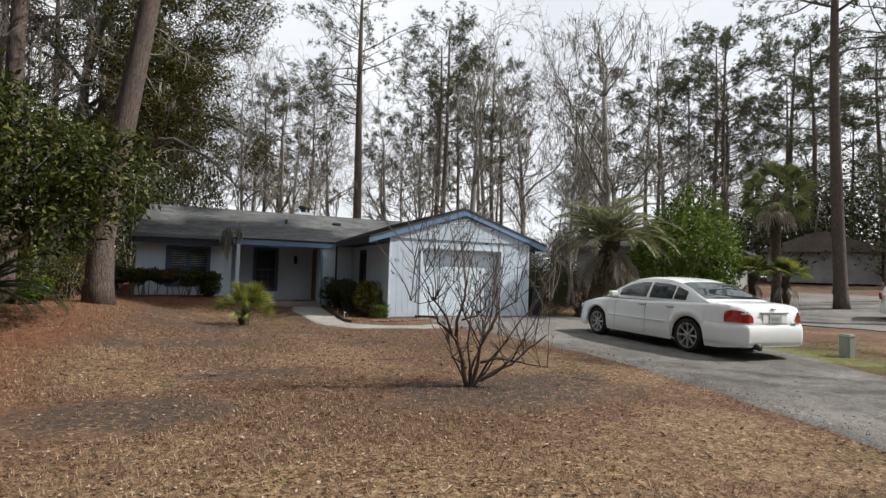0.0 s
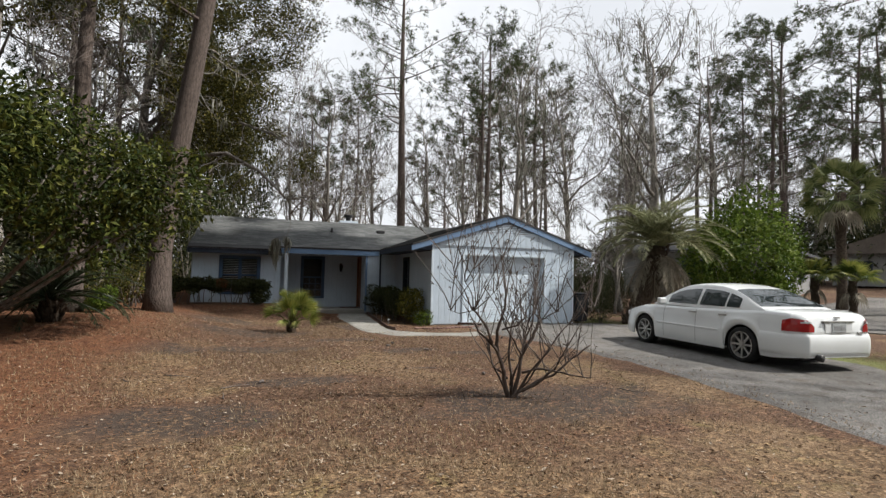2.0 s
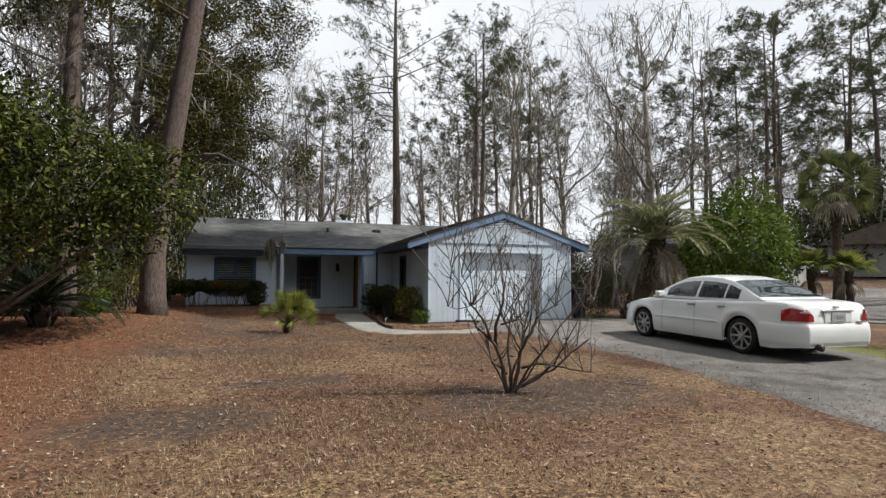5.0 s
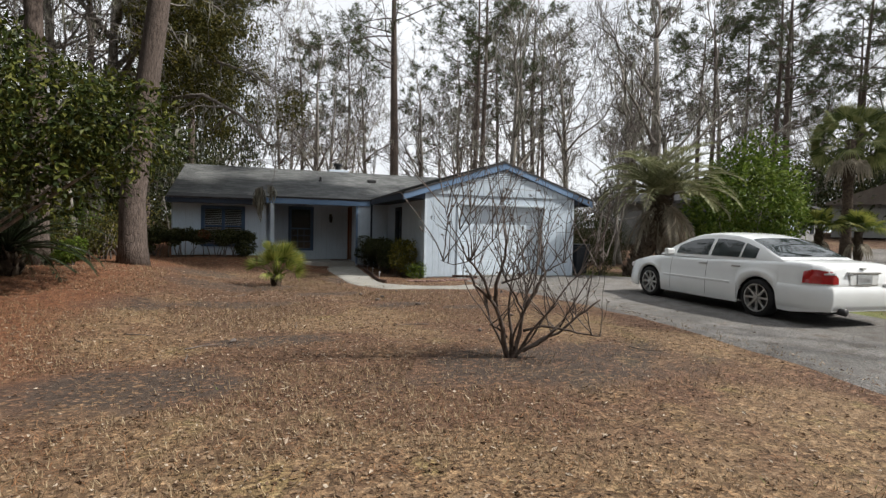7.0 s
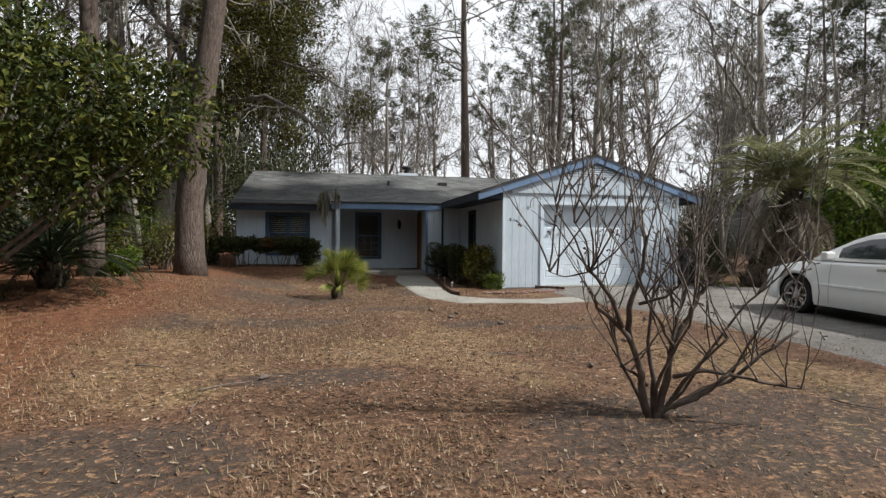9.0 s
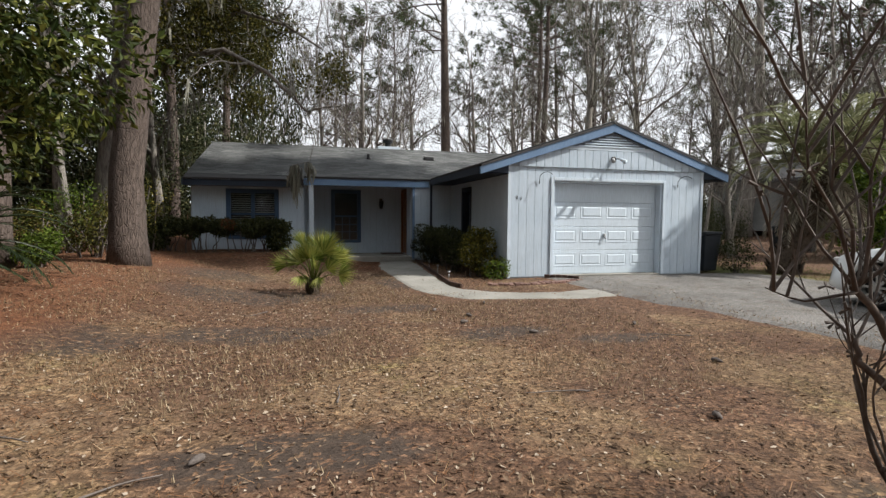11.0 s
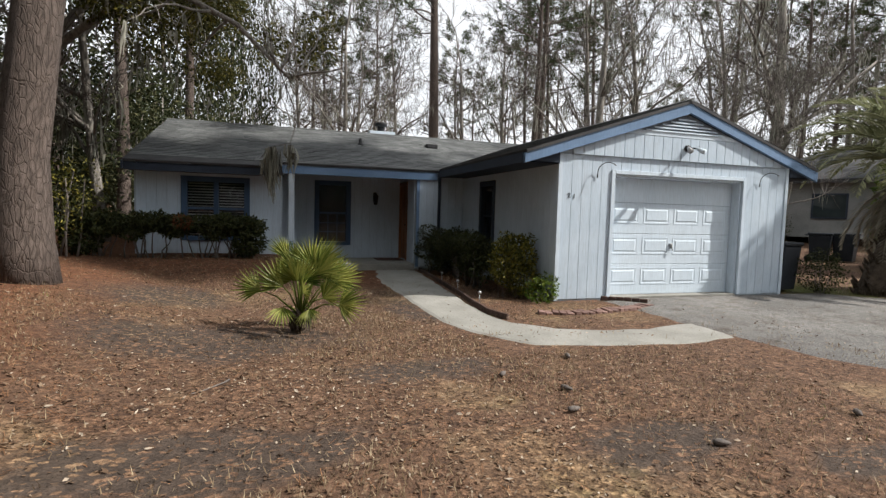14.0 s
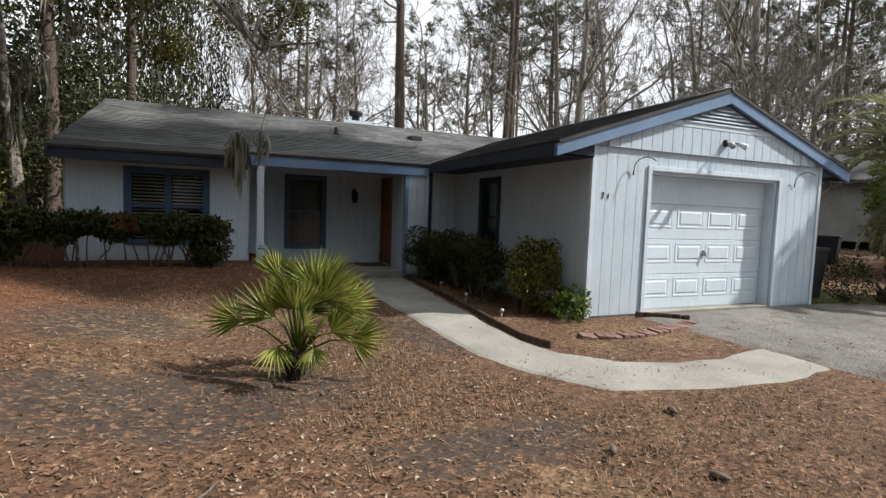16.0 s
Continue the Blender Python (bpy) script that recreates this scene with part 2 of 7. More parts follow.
def shingle_mat():
    m, nt, b = base_mat("asphalt_shingle", 0.93)
    info = nt.nodes.new("ShaderNodeNewGeometry")
    tab = ramp_between(nt, info.outputs["Random Per Island"], ((0.0, (0.112, 0.117, 0.119)), (0.5, (0.145, 0.150, 0.152)), (1.0, (0.185, 0.191, 0.192))))
    stain = ramp_between(nt, noise_tex(nt, 0.8, 6.0, 0.68), ((0.35, (0.70, 0.70, 0.69)), (0.65, (1.16, 1.16, 1.14))))
    col = mix_color(nt, 1.0, tab, stain, "MULTIPLY")
    grit = noise_tex(nt, 130.0, 2.0)
    tone = ramp_between(nt, grit, ((0.3, (0.65, 0.65, 0.65)), (0.7, (1.2, 1.2, 1.2))))
    col = mix_color(nt, 1.0, col, tone, "MULTIPLY")
    nt.links.new(col, b.inputs["Base Color"])
    add_bump(nt, b, grit, 0.5, 0.004)
    return m


def bark_mat(name, c1, c2, stretch=(9.0, 9.0, 1.6)):
    m, nt, b = base_mat(name, 0.93)
    plates = noise_tex(nt, 1.6, 7.0, 0.72, stretch=stretch)
    col = ramp_between(nt, plates, ((0.32, c1), (0.62, c2)))
    lich = ramp_between(nt, noise_tex(nt, 1.2, 5.0), ((0.5, (1, 1, 1)), (0.75, (1.25, 1.27, 1.2))))
    col = mix_color(nt, 1.0, col, lich, "MULTIPLY")
    nt.links.new(col, b.inputs["Base Color"])
    add_bump(nt, b, plates, 1.0, 0.05)
    return m


def plate_bark(name, c1, c2):
    """Pine bark: tall flaking plates with dark cracks between them."""
    m, nt, b = base_mat(name, 0.93)
    co = nt.nodes.new("ShaderNodeTexCoord")
    warp = nt.nodes.new("ShaderNodeTexNoise")
    warp.inputs["Scale"].default_value = 3.0
    nt.links.new(co.outputs["Object"], warp.inputs["Vector"])
    add = nt.nodes.new("ShaderNodeVectorMath")
    add.operation = "MULTIPLY_ADD"
    add.inputs[1].default_value = (0.10, 0.10, 0.25)
    nt.links.new(warp.outputs["Color"], add.inputs[0])
    nt.links.new(co.outputs["Object"], add.inputs[2])
    mp = nt.nodes.new("ShaderNodeMapping")
    mp.inputs["Scale"].default_value = (1.0, 1.0, 0.28)
    nt.links.new(add.outputs["Vector"], mp.inputs["Vector"])
    v = nt.nodes.new("ShaderNodeTexVoronoi")
    v.feature = "DISTANCE_TO_EDGE"
    v.inputs["Scale"].default_value = 19.0
    nt.links.new(mp.outputs["Vector"], v.inputs["Vector"])
    crack = ramp_between(nt, v.outputs["Distance"], ((0.0, (0.74, 0.72, 0.70)), (0.16, (0.96, 0.96, 0.96)), (0.3, (1.04, 1.04, 1.04))))
    flake = noise_tex(nt, 9.0, 7.0, 0.8, stretch=(2.0, 2.0, 0.45))
    col = ramp_between(nt, flake, ((0.30, c1), (0.66, c2)))
    col = mix_color(nt, 1.0, col, crack, "MULTIPLY")
    nt.links.new(col, b.inputs["Base Color"])
    h = math_node(nt, "ADD", math_node(nt, "MINIMUM", math_node(nt, "MULTIPLY", v.outputs["Distance"], 5.0), 0.45), math_node(nt, "MULTIPLY", flake, 0.9))
    add_bump(nt, b, h, 0.8, 0.03)
    return m


def glass_mat(name, tint, rough=0.03):
    m, nt, b = base_mat(name, rough)
    b.inputs["Base Color"].default_value = (*tint, 1)
    b.inputs["Transmission Weight"].default_value = 1.0
    b.inputs["IOR"].default_value = 1.45
    return m


M_GROUND = ground_mat()
def asphalt_mat():
    m, nt, b = base_mat("worn_asphalt", 0.92)
    broad = ramp_between(nt, noise_tex(nt, 0.5, 5.0), ((0.35, (0.105, 0.10, 0.095)), (0.65, (0.18, 0.172, 0.163))))
    stone = noise_tex(nt, 70.0, 2.0, 0.5)
    tone = ramp_between(nt, stone, ((0.38, (0.45, 0.45, 0.45)), (0.52, (1.0, 1.0, 1.0)), (0.64, (1.55, 1.52, 1.48))))
    col = mix_color(nt, 1.0, broad, tone, "MULTIPLY")
    worn = ramp_between(nt, noise_tex(nt, 3.5, 6.0, 0.7), ((0.50, (1, 1, 1)), (0.68, (0.62, 0.55, 0.48))))
    col = mix_color(nt, 1.0, col, worn, "MULTIPLY")
    nt.links.new(col, b.inputs["Base Color"])
    add_bump(nt, b, stone, 0.8, 0.01)
    return m


M_ASPHALT = asphalt_mat()
M_CONCRETE = surface("weathered_concrete", (0.22, 0.212, 0.188), (0.32, 0.31, 0.28), 1.1, 45.0, 0.88, 0.35, 0.006)
M_WALL = siding_mat("pale_blue_painted_siding", (0.46, 0.545, 0.63), (0.52, 0.60, 0.68))
M_BACK = surface("wall_groove", (0.36, 0.42, 0.48), (0.42, 0.48, 0.54), 2.0, 30.0)
M_TRIM = siding_mat("white_trim_paint", (0.54, 0.625, 0.71), (0.60, 0.68, 0.755))
M_BLUE = siding_mat("blue_trim_paint", (0.125, 0.205, 0.335), (0.165, 0.255, 0.395))
# navy, which also paints the shade onto eave boards and soffits
M_NAVY_SHADE = siding_mat("navy_paint_and_eave_shade", (0.018, 0.026, 0.043), (0.027, 0.038, 0.058))
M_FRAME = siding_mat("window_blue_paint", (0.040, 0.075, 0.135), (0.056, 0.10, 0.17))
M_SHINGLE = shingle_mat()
M_DARKEDGE = surface("roof_edge", (0.05, 0.05, 0.055), (0.08, 0.08, 0.08), 3.0, 40.0)
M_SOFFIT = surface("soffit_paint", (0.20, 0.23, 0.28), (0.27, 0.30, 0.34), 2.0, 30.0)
M_DOORWHITE = siding_mat("garage_door_enamel", (0.56, 0.645, 0.725), (0.61, 0.69, 0.765))
M_WOODDOOR = surface("stained_wood_door", (0.20, 0.075, 0.03), (0.30, 0.12, 0.05), 2.0, 30.0, 0.45, 0.2, 0.004, stretch=(6, 6, 0.6))
M_GLASS = glass_mat("window_glass", (0.85, 0.9, 0.92))
M_ROOM = surface("room_shade_and_lantern_glass", (0.02, 0.02, 0.022), (0.03, 0.03, 0.03))
M_BLIND = surface("blind_slat", (0.30, 0.30, 0.28), (0.38, 0.38, 0.36), 3.0, 30.0, 0.6)
M_BLACK = surface("black_metal", (0.018, 0.018, 0.02), (0.035, 0.035, 0.037), 4.0, 40.0, 0.5)
M_BRONZE = surface("dark_bronze", (0.04, 0.03, 0.022), (0.07, 0.05, 0.035), 6.0, 40.0, 0.45, metal=0.6)
M_METAL = surface("galvanised_metal", (0.42, 0.43, 0.44), (0.52, 0.53, 0.54), 5.0, 50.0, 0.4, metal=0.8)
M_EDGING = surface("weathered_edging", (0.075, 0.045, 0.036), (0.15, 0.095, 0.075), 4.0, 40.0, 0.9, vary=0.4)
M_BRICK = surface("faded_red_brick", (0.20, 0.115, 0.095), (0.30, 0.19, 0.16), 6.0, 50.0, 0.9, 0.5, vary=0.35)
M_PINE_BARK = plate_bark("pine_bark", (0.044, 0.034, 0.029), (0.150, 0.117, 0.100))
M_GREY_BARK = bark_mat("grey_bark", (0.085, 0.076, 0.067), (0.28, 0.255, 0.225))
M_TWIG = surface("twig_bark", (0.095, 0.080, 0.072), (0.20, 0.172, 0.155), 4.0, 60.0, 0.9)
M_SHRUB_BARK = surface("crape_bark", (0.068, 0.052, 0.044), (0.155, 0.122, 0.104), 8.0, 60.0, 0.85)
M_MOSS = leaf_mat("spanish_moss", ((0.0, (0.16, 0.155, 0.125)), (0.5, (0.25, 0.245, 0.20)), (1.0, (0.38, 0.37, 0.31))), 0.95, 0.2)
M_NEEDLE = leaf_mat("pine_needles", ((0.0, (0.030, 0.044, 0.018)), (0.5, (0.062, 0.082, 0.034)), (1.0, (0.115, 0.13, 0.055))), 0.6, 0.2)
M_OAK = leaf_mat("olive_oak_leaves", ((0.0, (0.022, 0.025, 0.007)), (0.5, (0.058, 0.058, 0.012)), (1.0, (0.15, 0.128, 0.028))), 0.6, 0.2)
M_MAGNOLIA = leaf_mat("glossy_evergreen_leaves", ((0.0, (0.014, 0.024, 0.006)), (0.6, (0.046, 0.062, 0.012)), (1.0, (0.15, 0.155, 0.035))), 0.46, 0.25)
M_HEDGE = leaf_mat("hedge_leaves", ((0.0, (0.020, 0.026, 0.011)), (0.6, (0.045, 0.055, 0.020)), (1.0, (0.10, 0.10, 0.04))), 0.45, 0.2)
M_HEDGE_RED = leaf_mat("reddened_hedge_leaves", ((0.0, (0.10, 0.035, 0.018)), (1.0, (0.22, 0.09, 0.04))), 0.5, 0.2)
M_YELLOW_SHRUB = leaf_mat("yellow_green_leaves", ((0.0, (0.035, 0.042, 0.010)), (0.55, (0.10, 0.10, 0.020)), (1.0, (0.36, 0.31, 0.07))), 0.45, 0.25)
M_BRIGHT = leaf_mat("fresh_green_leaves", ((0.0, (0.045, 0.080, 0.012)), (0.5, (0.10, 0.155, 0.022)), (1.0, (0.20, 0.25, 0.05))), 0.5, 0.4)
M_DARKLEAF = leaf_mat("understorey_leaves", ((0.0, (0.020, 0.028, 0.013)), (0.6, (0.050, 0.060, 0.026)), (1.0, (0.12, 0.115, 0.055))), 0.6, 0.2)
M_PALM = leaf_mat("fan_palm_leaf", ((0.0, (0.040, 0.070, 0.012)), (0.55, (0.125, 0.165, 0.028)), (1.0, (0.34, 0.34, 0.09))), 0.42, 0.35, vary=False)
M_DARKPALM = leaf_mat("dark_fan_palm_leaf", ((0.0, (0.045, 0.062, 0.020)), (0.5, (0.11, 0.135, 0.045)), (1.0, (0.23, 0.24, 0.10))), 0.45, 0.25, vary=False)
M_PINDO = leaf_mat("feather_palm_leaf", ((0.0, (0.12, 0.135, 0.07)), (0.5, (0.25, 0.265, 0.14)), (1.0, (0.44, 0.44, 0.28))), 0.45, 0.25, vary=False)
M_DEADFROND = leaf_mat("dead_palm_leaf", ((0.0, (0.18, 0.155, 0.115)), (1.0, (0.42, 0.38, 0.31))), 0.85, 0.2, vary=False)
M_SAGO = leaf_mat("sago_leaf", ((0.0, (0.008, 0.016, 0.007)), (1.0, (0.035, 0.055, 0.02))), 0.4, 0.15, vary=False)
M_PALMTRUNK = surface("fibrous_palm_trunk", (0.05, 0.036, 0.026), (0.12, 0.09, 0.065), 9.0, 60.0, 0.95, 1.0, 0.03)
M_LITTER = leaf_mat("dead_leaves", ((0.0, (0.065, 0.040, 0.026)), (0.5, (0.15, 0.098, 0.064)), (0.85, (0.24, 0.175, 0.12)), (1.0, (0.46, 0.39, 0.31))), 0.8, 0.1, vary=False)
M_STRAW = leaf_mat("pine_straw", ((0.0, (0.11, 0.048, 0.022)), (0.6, (0.22, 0.105, 0.05)), (1.0, (0.34, 0.20, 0.11))), 0.8, 0.0, vary=False)
M_DRYGRASS = leaf_mat("dry_grass", ((0.0, (0.13, 0.088, 0.05)), (0.6, (0.235, 0.172, 0.105)), (1.0, (0.40, 0.32, 0.21))), 0.8, 0.15, vary=False)
M_GRASS = leaf_mat("green_grass", ((0.0, (0.06, 0.10, 0.02)), (1.0, (0.22, 0.27, 0.07))), 0.6, 0.25, vary=False)


# ---------- mesh helpers ----------
def smooth01(a, b, v):
    t = min(1.0, max(0.0, (v - a) / (b - a)))
    return t * t * (3 - 2 * t)


def mesh_part(name, verts, faces, material, parent=None, label="", shade=False):
    me = bpy.data.meshes.new(name)
    me.from_pydata([tuple(v) for v in verts], [], [tuple(f) for f in faces])
    me.materials.append(material)
    if shade:
        me.shade_smooth()
    ob = new(name, me)
    if parent:
        ob.parent = parent
    return tagged(ob, label) if label else ob


def part(name, bm, material, parent=None, label="", shade=False):
    """One bmesh as one mesh object under a thing or a part."""
    bmesh.ops.recalc_face_normals(bm, faces=bm.faces)
    me = bpy.data.meshes.new(name)
    bm.to_mesh(me)
    bm.free()
    me.materials.append(material)
    if shade:
        me.shade_smooth()
    ob = new(name, me)
    if parent:
        ob.parent = parent
    return tagged(ob, label) if label else ob


def block(bm, x0, x1, y0, y1, z0, z1, bevel=0.0):
    made = bmesh.ops.create_cube(bm, size=1.0)
    vs = made["verts"]
    for v in vs:
        v.co = Vector((x0 + (v.co.x + 0.5) * (x1 - x0), y0 + (v.co.y + 0.5) * (y1 - y0), z0 + (v.co.z + 0.5) * (z1 - z0)))
    if bevel:
        es = list({e for v in vs for e in v.link_edges})
        bmesh.ops.bevel(bm, geom=es, offset=bevel, segments=2, affect="EDGES", profile=0.5)
    return bm


def boxed(name, x0, x1, y0, y1, z0, z1, material, parent=None, label="", bevel=0.0):
    return part(name, block(bmesh.new(), x0, x1, y0, y1, z0, z1, bevel), material, parent, label)


def prism(bm, outline, axis, a, b):
    """A flat outline of (u, v) pushed from a to b along an axis: 'y' takes (x, z), 'x' takes (y, z), 'z' takes (x, y)."""
    def at(u, v, w):
        return {"y": (u, w, v), "x": (w, u, v), "z": (u, v, w)}[axis]
    lo = [bm.verts.new(at(u, v, a)) for u, v in outline]
    hi = [bm.verts.new(at(u, v, b)) for u, v in outline]
    n = len(outline)
    bm.faces.new(lo[::-1])
    bm.faces.new(hi)
    for i in range(n):
        bm.faces.new((lo[i], lo[(i + 1) % n], hi[(i + 1) % n], hi[i]))
    return bm


def tube_data(V, F, pts, radii, sides=6):
    """Adds a tapering tube along pts to the lists."""
    pts = [Vector(p) for p in pts]
    base = len(V)
    n = len(pts)
    for i, p in enumerate(pts):
        d = (pts[min(i + 1, n - 1)] - pts[max(i - 1, 0)])
        if d.length < 1e-6:
            d = Vector((0, 0, 1))
        d.normalize()
        u = d.cross(Vector((0.31, 0.95, 0.05)))
        if u.length < 1e-3:
            u = d.cross(Vector((1, 0, 0)))
        u.normalize()
        w = d.cross(u)
        for k in range(sides):
            a = 2 * math.pi * k / sides
            V.append(p + (u * math.cos(a) + w * math.sin(a)) * radii[i])
    for i in range(n - 1):
        for k in range(sides):
            a, b = base + i * sides + k, base + i * sides + (k + 1) % sides
            F.append((a, b, b + sides, a + sides))
    F.append(tuple(base + k for k in range(sides))[::-1])
    F.append(tuple(base + (n - 1) * sides + k for k in range(sides)))


def tube(name, pts, radii, material, parent=None, label="", sides=8):
    V, F = [], []
    if not isinstance(radii, (list, tuple)):
        radii = [radii] * len(pts)
    tube_data(V, F, pts, radii, sides)
    return mesh_part(name, V, F, material, parent, label, True)


def thing(name, label, category, x=0.0, y=0.0, z=0.0, turn=0.0, group="", kind=""):
    ob = new(name)
    ob.empty_display_size = 0.2
    ob.matrix_basis = pose(x, y, z, 0, 0, turn)
    return tagged(ob, label, category, group, kind)


def interp(table, v):
    """A smooth curve through (v, w) pairs."""
    if v <= table[0][0]:
        return table[0][1]
    for (a, wa), (b, wb) in zip(table, table[1:]):
        if v <= b:
            return wa + (wb - wa) * (v - a) / (b - a)
    return table[-1][1]


# ---------- ground ----------
def ground_z(x, y):
    z = -0.10
    z += max(0.46 * smooth01(-4.6, -8.2, x) * smooth01(-9.0, -1.0, y), 0.40 * smooth01(0.6, 3.6, y) * smooth01(-2.5, -4.4, x))
    z += 0.10 * smooth01(-5.5, -9.0, x) * smooth01(-1.0, -9.0, y)
    d = math.hypot(x - 3, y + 6)
    z += 0.85 * smooth01(13, 34, d) * smooth01(2, 14, x)
    z += 1.2 * smooth01(25, 70, d)
    z += 0.025 * (noise.noise(Vector((x * 0.55, y * 0.55, 0))) + 0.5 * noise.noise(Vector((x * 1.7, y * 1.7, 3)))) * (1 - smooth01(1.0, 2.2, x) * (1 - smooth01(6, 7.5, x)))
    return z


def spread(lo, hi, fine_lo, fine_hi, step):
    vals = list(np.arange(fine_lo, fine_hi + 1e-6, step))
    s, v = step, fine_lo
    while v > lo:
        s *= 1.25
        v -= s
        vals.insert(0, v)
    s, v = step, vals[-1]
    while v < hi:
        s *= 1.25
        v += s
        vals.append(v)
    return vals


gx_lines, gy_lines = spread(-900, 900, -11, 9, 0.2), spread(-900, 900, -17, 7, 0.2)
gv = [(x, y, ground_z(x, y)) for y in gy_lines for x in gx_lines]
nx = len(gx_lines)
gf = [(j * nx + i, j * nx + i + 1, (j + 1) * nx + i + 1, (j + 1) * nx + i) for j in range(len(gy_lines) - 1) for i in range(nx - 1)]
ground = mesh_part("ground", gv, gf, M_GROUND, shade=True)
tagged(ground, "brown yard of leaf litter, pine straw and dry grass", "ground", kind="structure")


def ribbon(name, left, right, lift, material, across=6, thick=0.05, sunk=0.0, ragged=0.0):
    """A paved strip between two edge lines, lying on the ground."""
    def dense(line):
        out = []
        for (a, b), (c, d) in zip(line, line[1:]):
            k = max(1, int(math.hypot(c - a, d - b) / 0.25))
            out += [(a + (c - a) * i / k, b + (d - b) * i / k) for i in range(k)]
        return out + [line[-1]]
    ll = dense(left)
    total = len(ll)
    rr0 = dense(right)
    rr = [rr0[round(i * (len(rr0) - 1) / (total - 1))] for i in range(total)]
    V, F = [], []
    for (a, b), (c, d) in zip(ll, rr):
        a, c = a + ragged * noise.noise(Vector((a * 2.1, b * 2.1, 2))), c + ragged * noise.noise(Vector((c * 2.1, d * 2.1, 8)))
        b, d = b + ragged * noise.noise(Vector((a * 2.1, b * 2.1, 12))), d + ragged * noise.noise(Vector((c * 2.1, d * 2.1, 18)))
        for k in range(across + 1):
            f = k / across
            x, y = a + (c - a) * f, b + (d - b) * f
            edge = 0.006 * noise.noise(Vector((x * 5, y * 5, 1)))
            V.append((x, y, ground_z(x, y) + (lift if 0 < k < across else lift - sunk) + edge))
    m = across + 1
    for i in range(total - 1):
        for k in range(across):
            F.append((i * m + k, i * m + k + 1, (i + 1) * m + k + 1, (i + 1) * m + k))
    top = len(V)
    rim = [i * m for i in range(total)] + [(total - 1) * m + k for k in range(1, m)] + [i * m + across for i in range(total - 2, -1, -1)] + [k for k in range(across - 1, 0, -1)]
    for r in rim:
        V.append((V[r][0], V[r][1], V[r][2] - thick))
    for i in range(len(rim)):
        j = (i + 1) % len(rim)
        F.append((rim[i], rim[j], top + j, top + i))
    ob = mesh_part(name, V, F, material, shade=False)
    bm = bmesh.new()
    bm.from_mesh(ob.data)
    bmesh.ops.recalc_face_normals(bm, faces=bm.faces)
    bm.to_mesh(ob.data)
    bm.free()
    return ob


def wavy(line, amount, seed):
    out = []
    for (a, b), (c, d) in zip(line, line[1:]):
        k = max(1, int(math.hypot(c - a, d - b) / 0.3))
        for i in range(k):
            x, y = a + (c - a) * i / k, b + (d - b) * i / k
            out.append((x + amount * noise.noise(Vector((x * 1.3, y * 1.3, seed))), y))
    return out + [line[-1]]


driveway = ribbon("driveway", wavy([(0.75, -0.03), (0.9, -1.8), (1.0, -2.7), (1.35, -4.2), (1.6, -7.1), (1.3, -9.0), (1.05, -10.5), (0.8, -11.6), (0.3, -13.0), (-0.8, -16.0), (-2.5, -20.0)], 0.16, 4.0),
                  wavy([(6.4, -0.03), (7.0, -0.9), (6.9, -3.0), (6.5, -6.0), (6.1, -8.6), (5.0, -10.3), (4.6, -13.0), (4.2, -16.0), (4.0, -20.0)], 0.12, 7.0), 0.022, M_ASPHALT, 22, sunk=0.035)
tagged(driveway, "worn grey asphalt driveway in front of the garage", "driveway", kind="structure")
walkway = ribbon("walkway", [(-2.2, 4.66), (-2.45, 3.1), (-2.42, 0.8), (-2.40, -0.66), (-2.31, -1.6), (-1.99, -2.25), (-1.66, -2.58), (-1.21, -2.77), (-0.62, -2.85), (0.2, -2.85), (0.95, -2.76)],
                 [(-1.15, 4.66), (-1.27, 2.9), (-1.45, 0.5), (-1.55, -0.75), (-1.40, -1.35), (-1.02, -1.82), (-0.42, -2.03), (0.2, -2.02), (1.02, -1.90)], 0.014, M_CONCRETE, 12, sunk=0.022, ragged=0.08)
tagged(walkway, "curved pale concrete path to the front porch", "path", kind="structure")
side_road = ribbon("side_road", [(12.5, 2.0), (13.2, -4.0), (15.2, -7.5), (19.0, -14.0)], [(30.0, 6.0), (31.0, 2.0), (32.0, -3.0), (34.0, -12.0)], 0.03, M_ASPHALT, 20)
tagged(side_road, "grey asphalt lane of the neighbouring plot", "road", kind="structure")


# ---------- house ----------
SLOPE = 0.331
house = thing("house", "single-storey white house with blue trim and attached garage", "house", kind="")


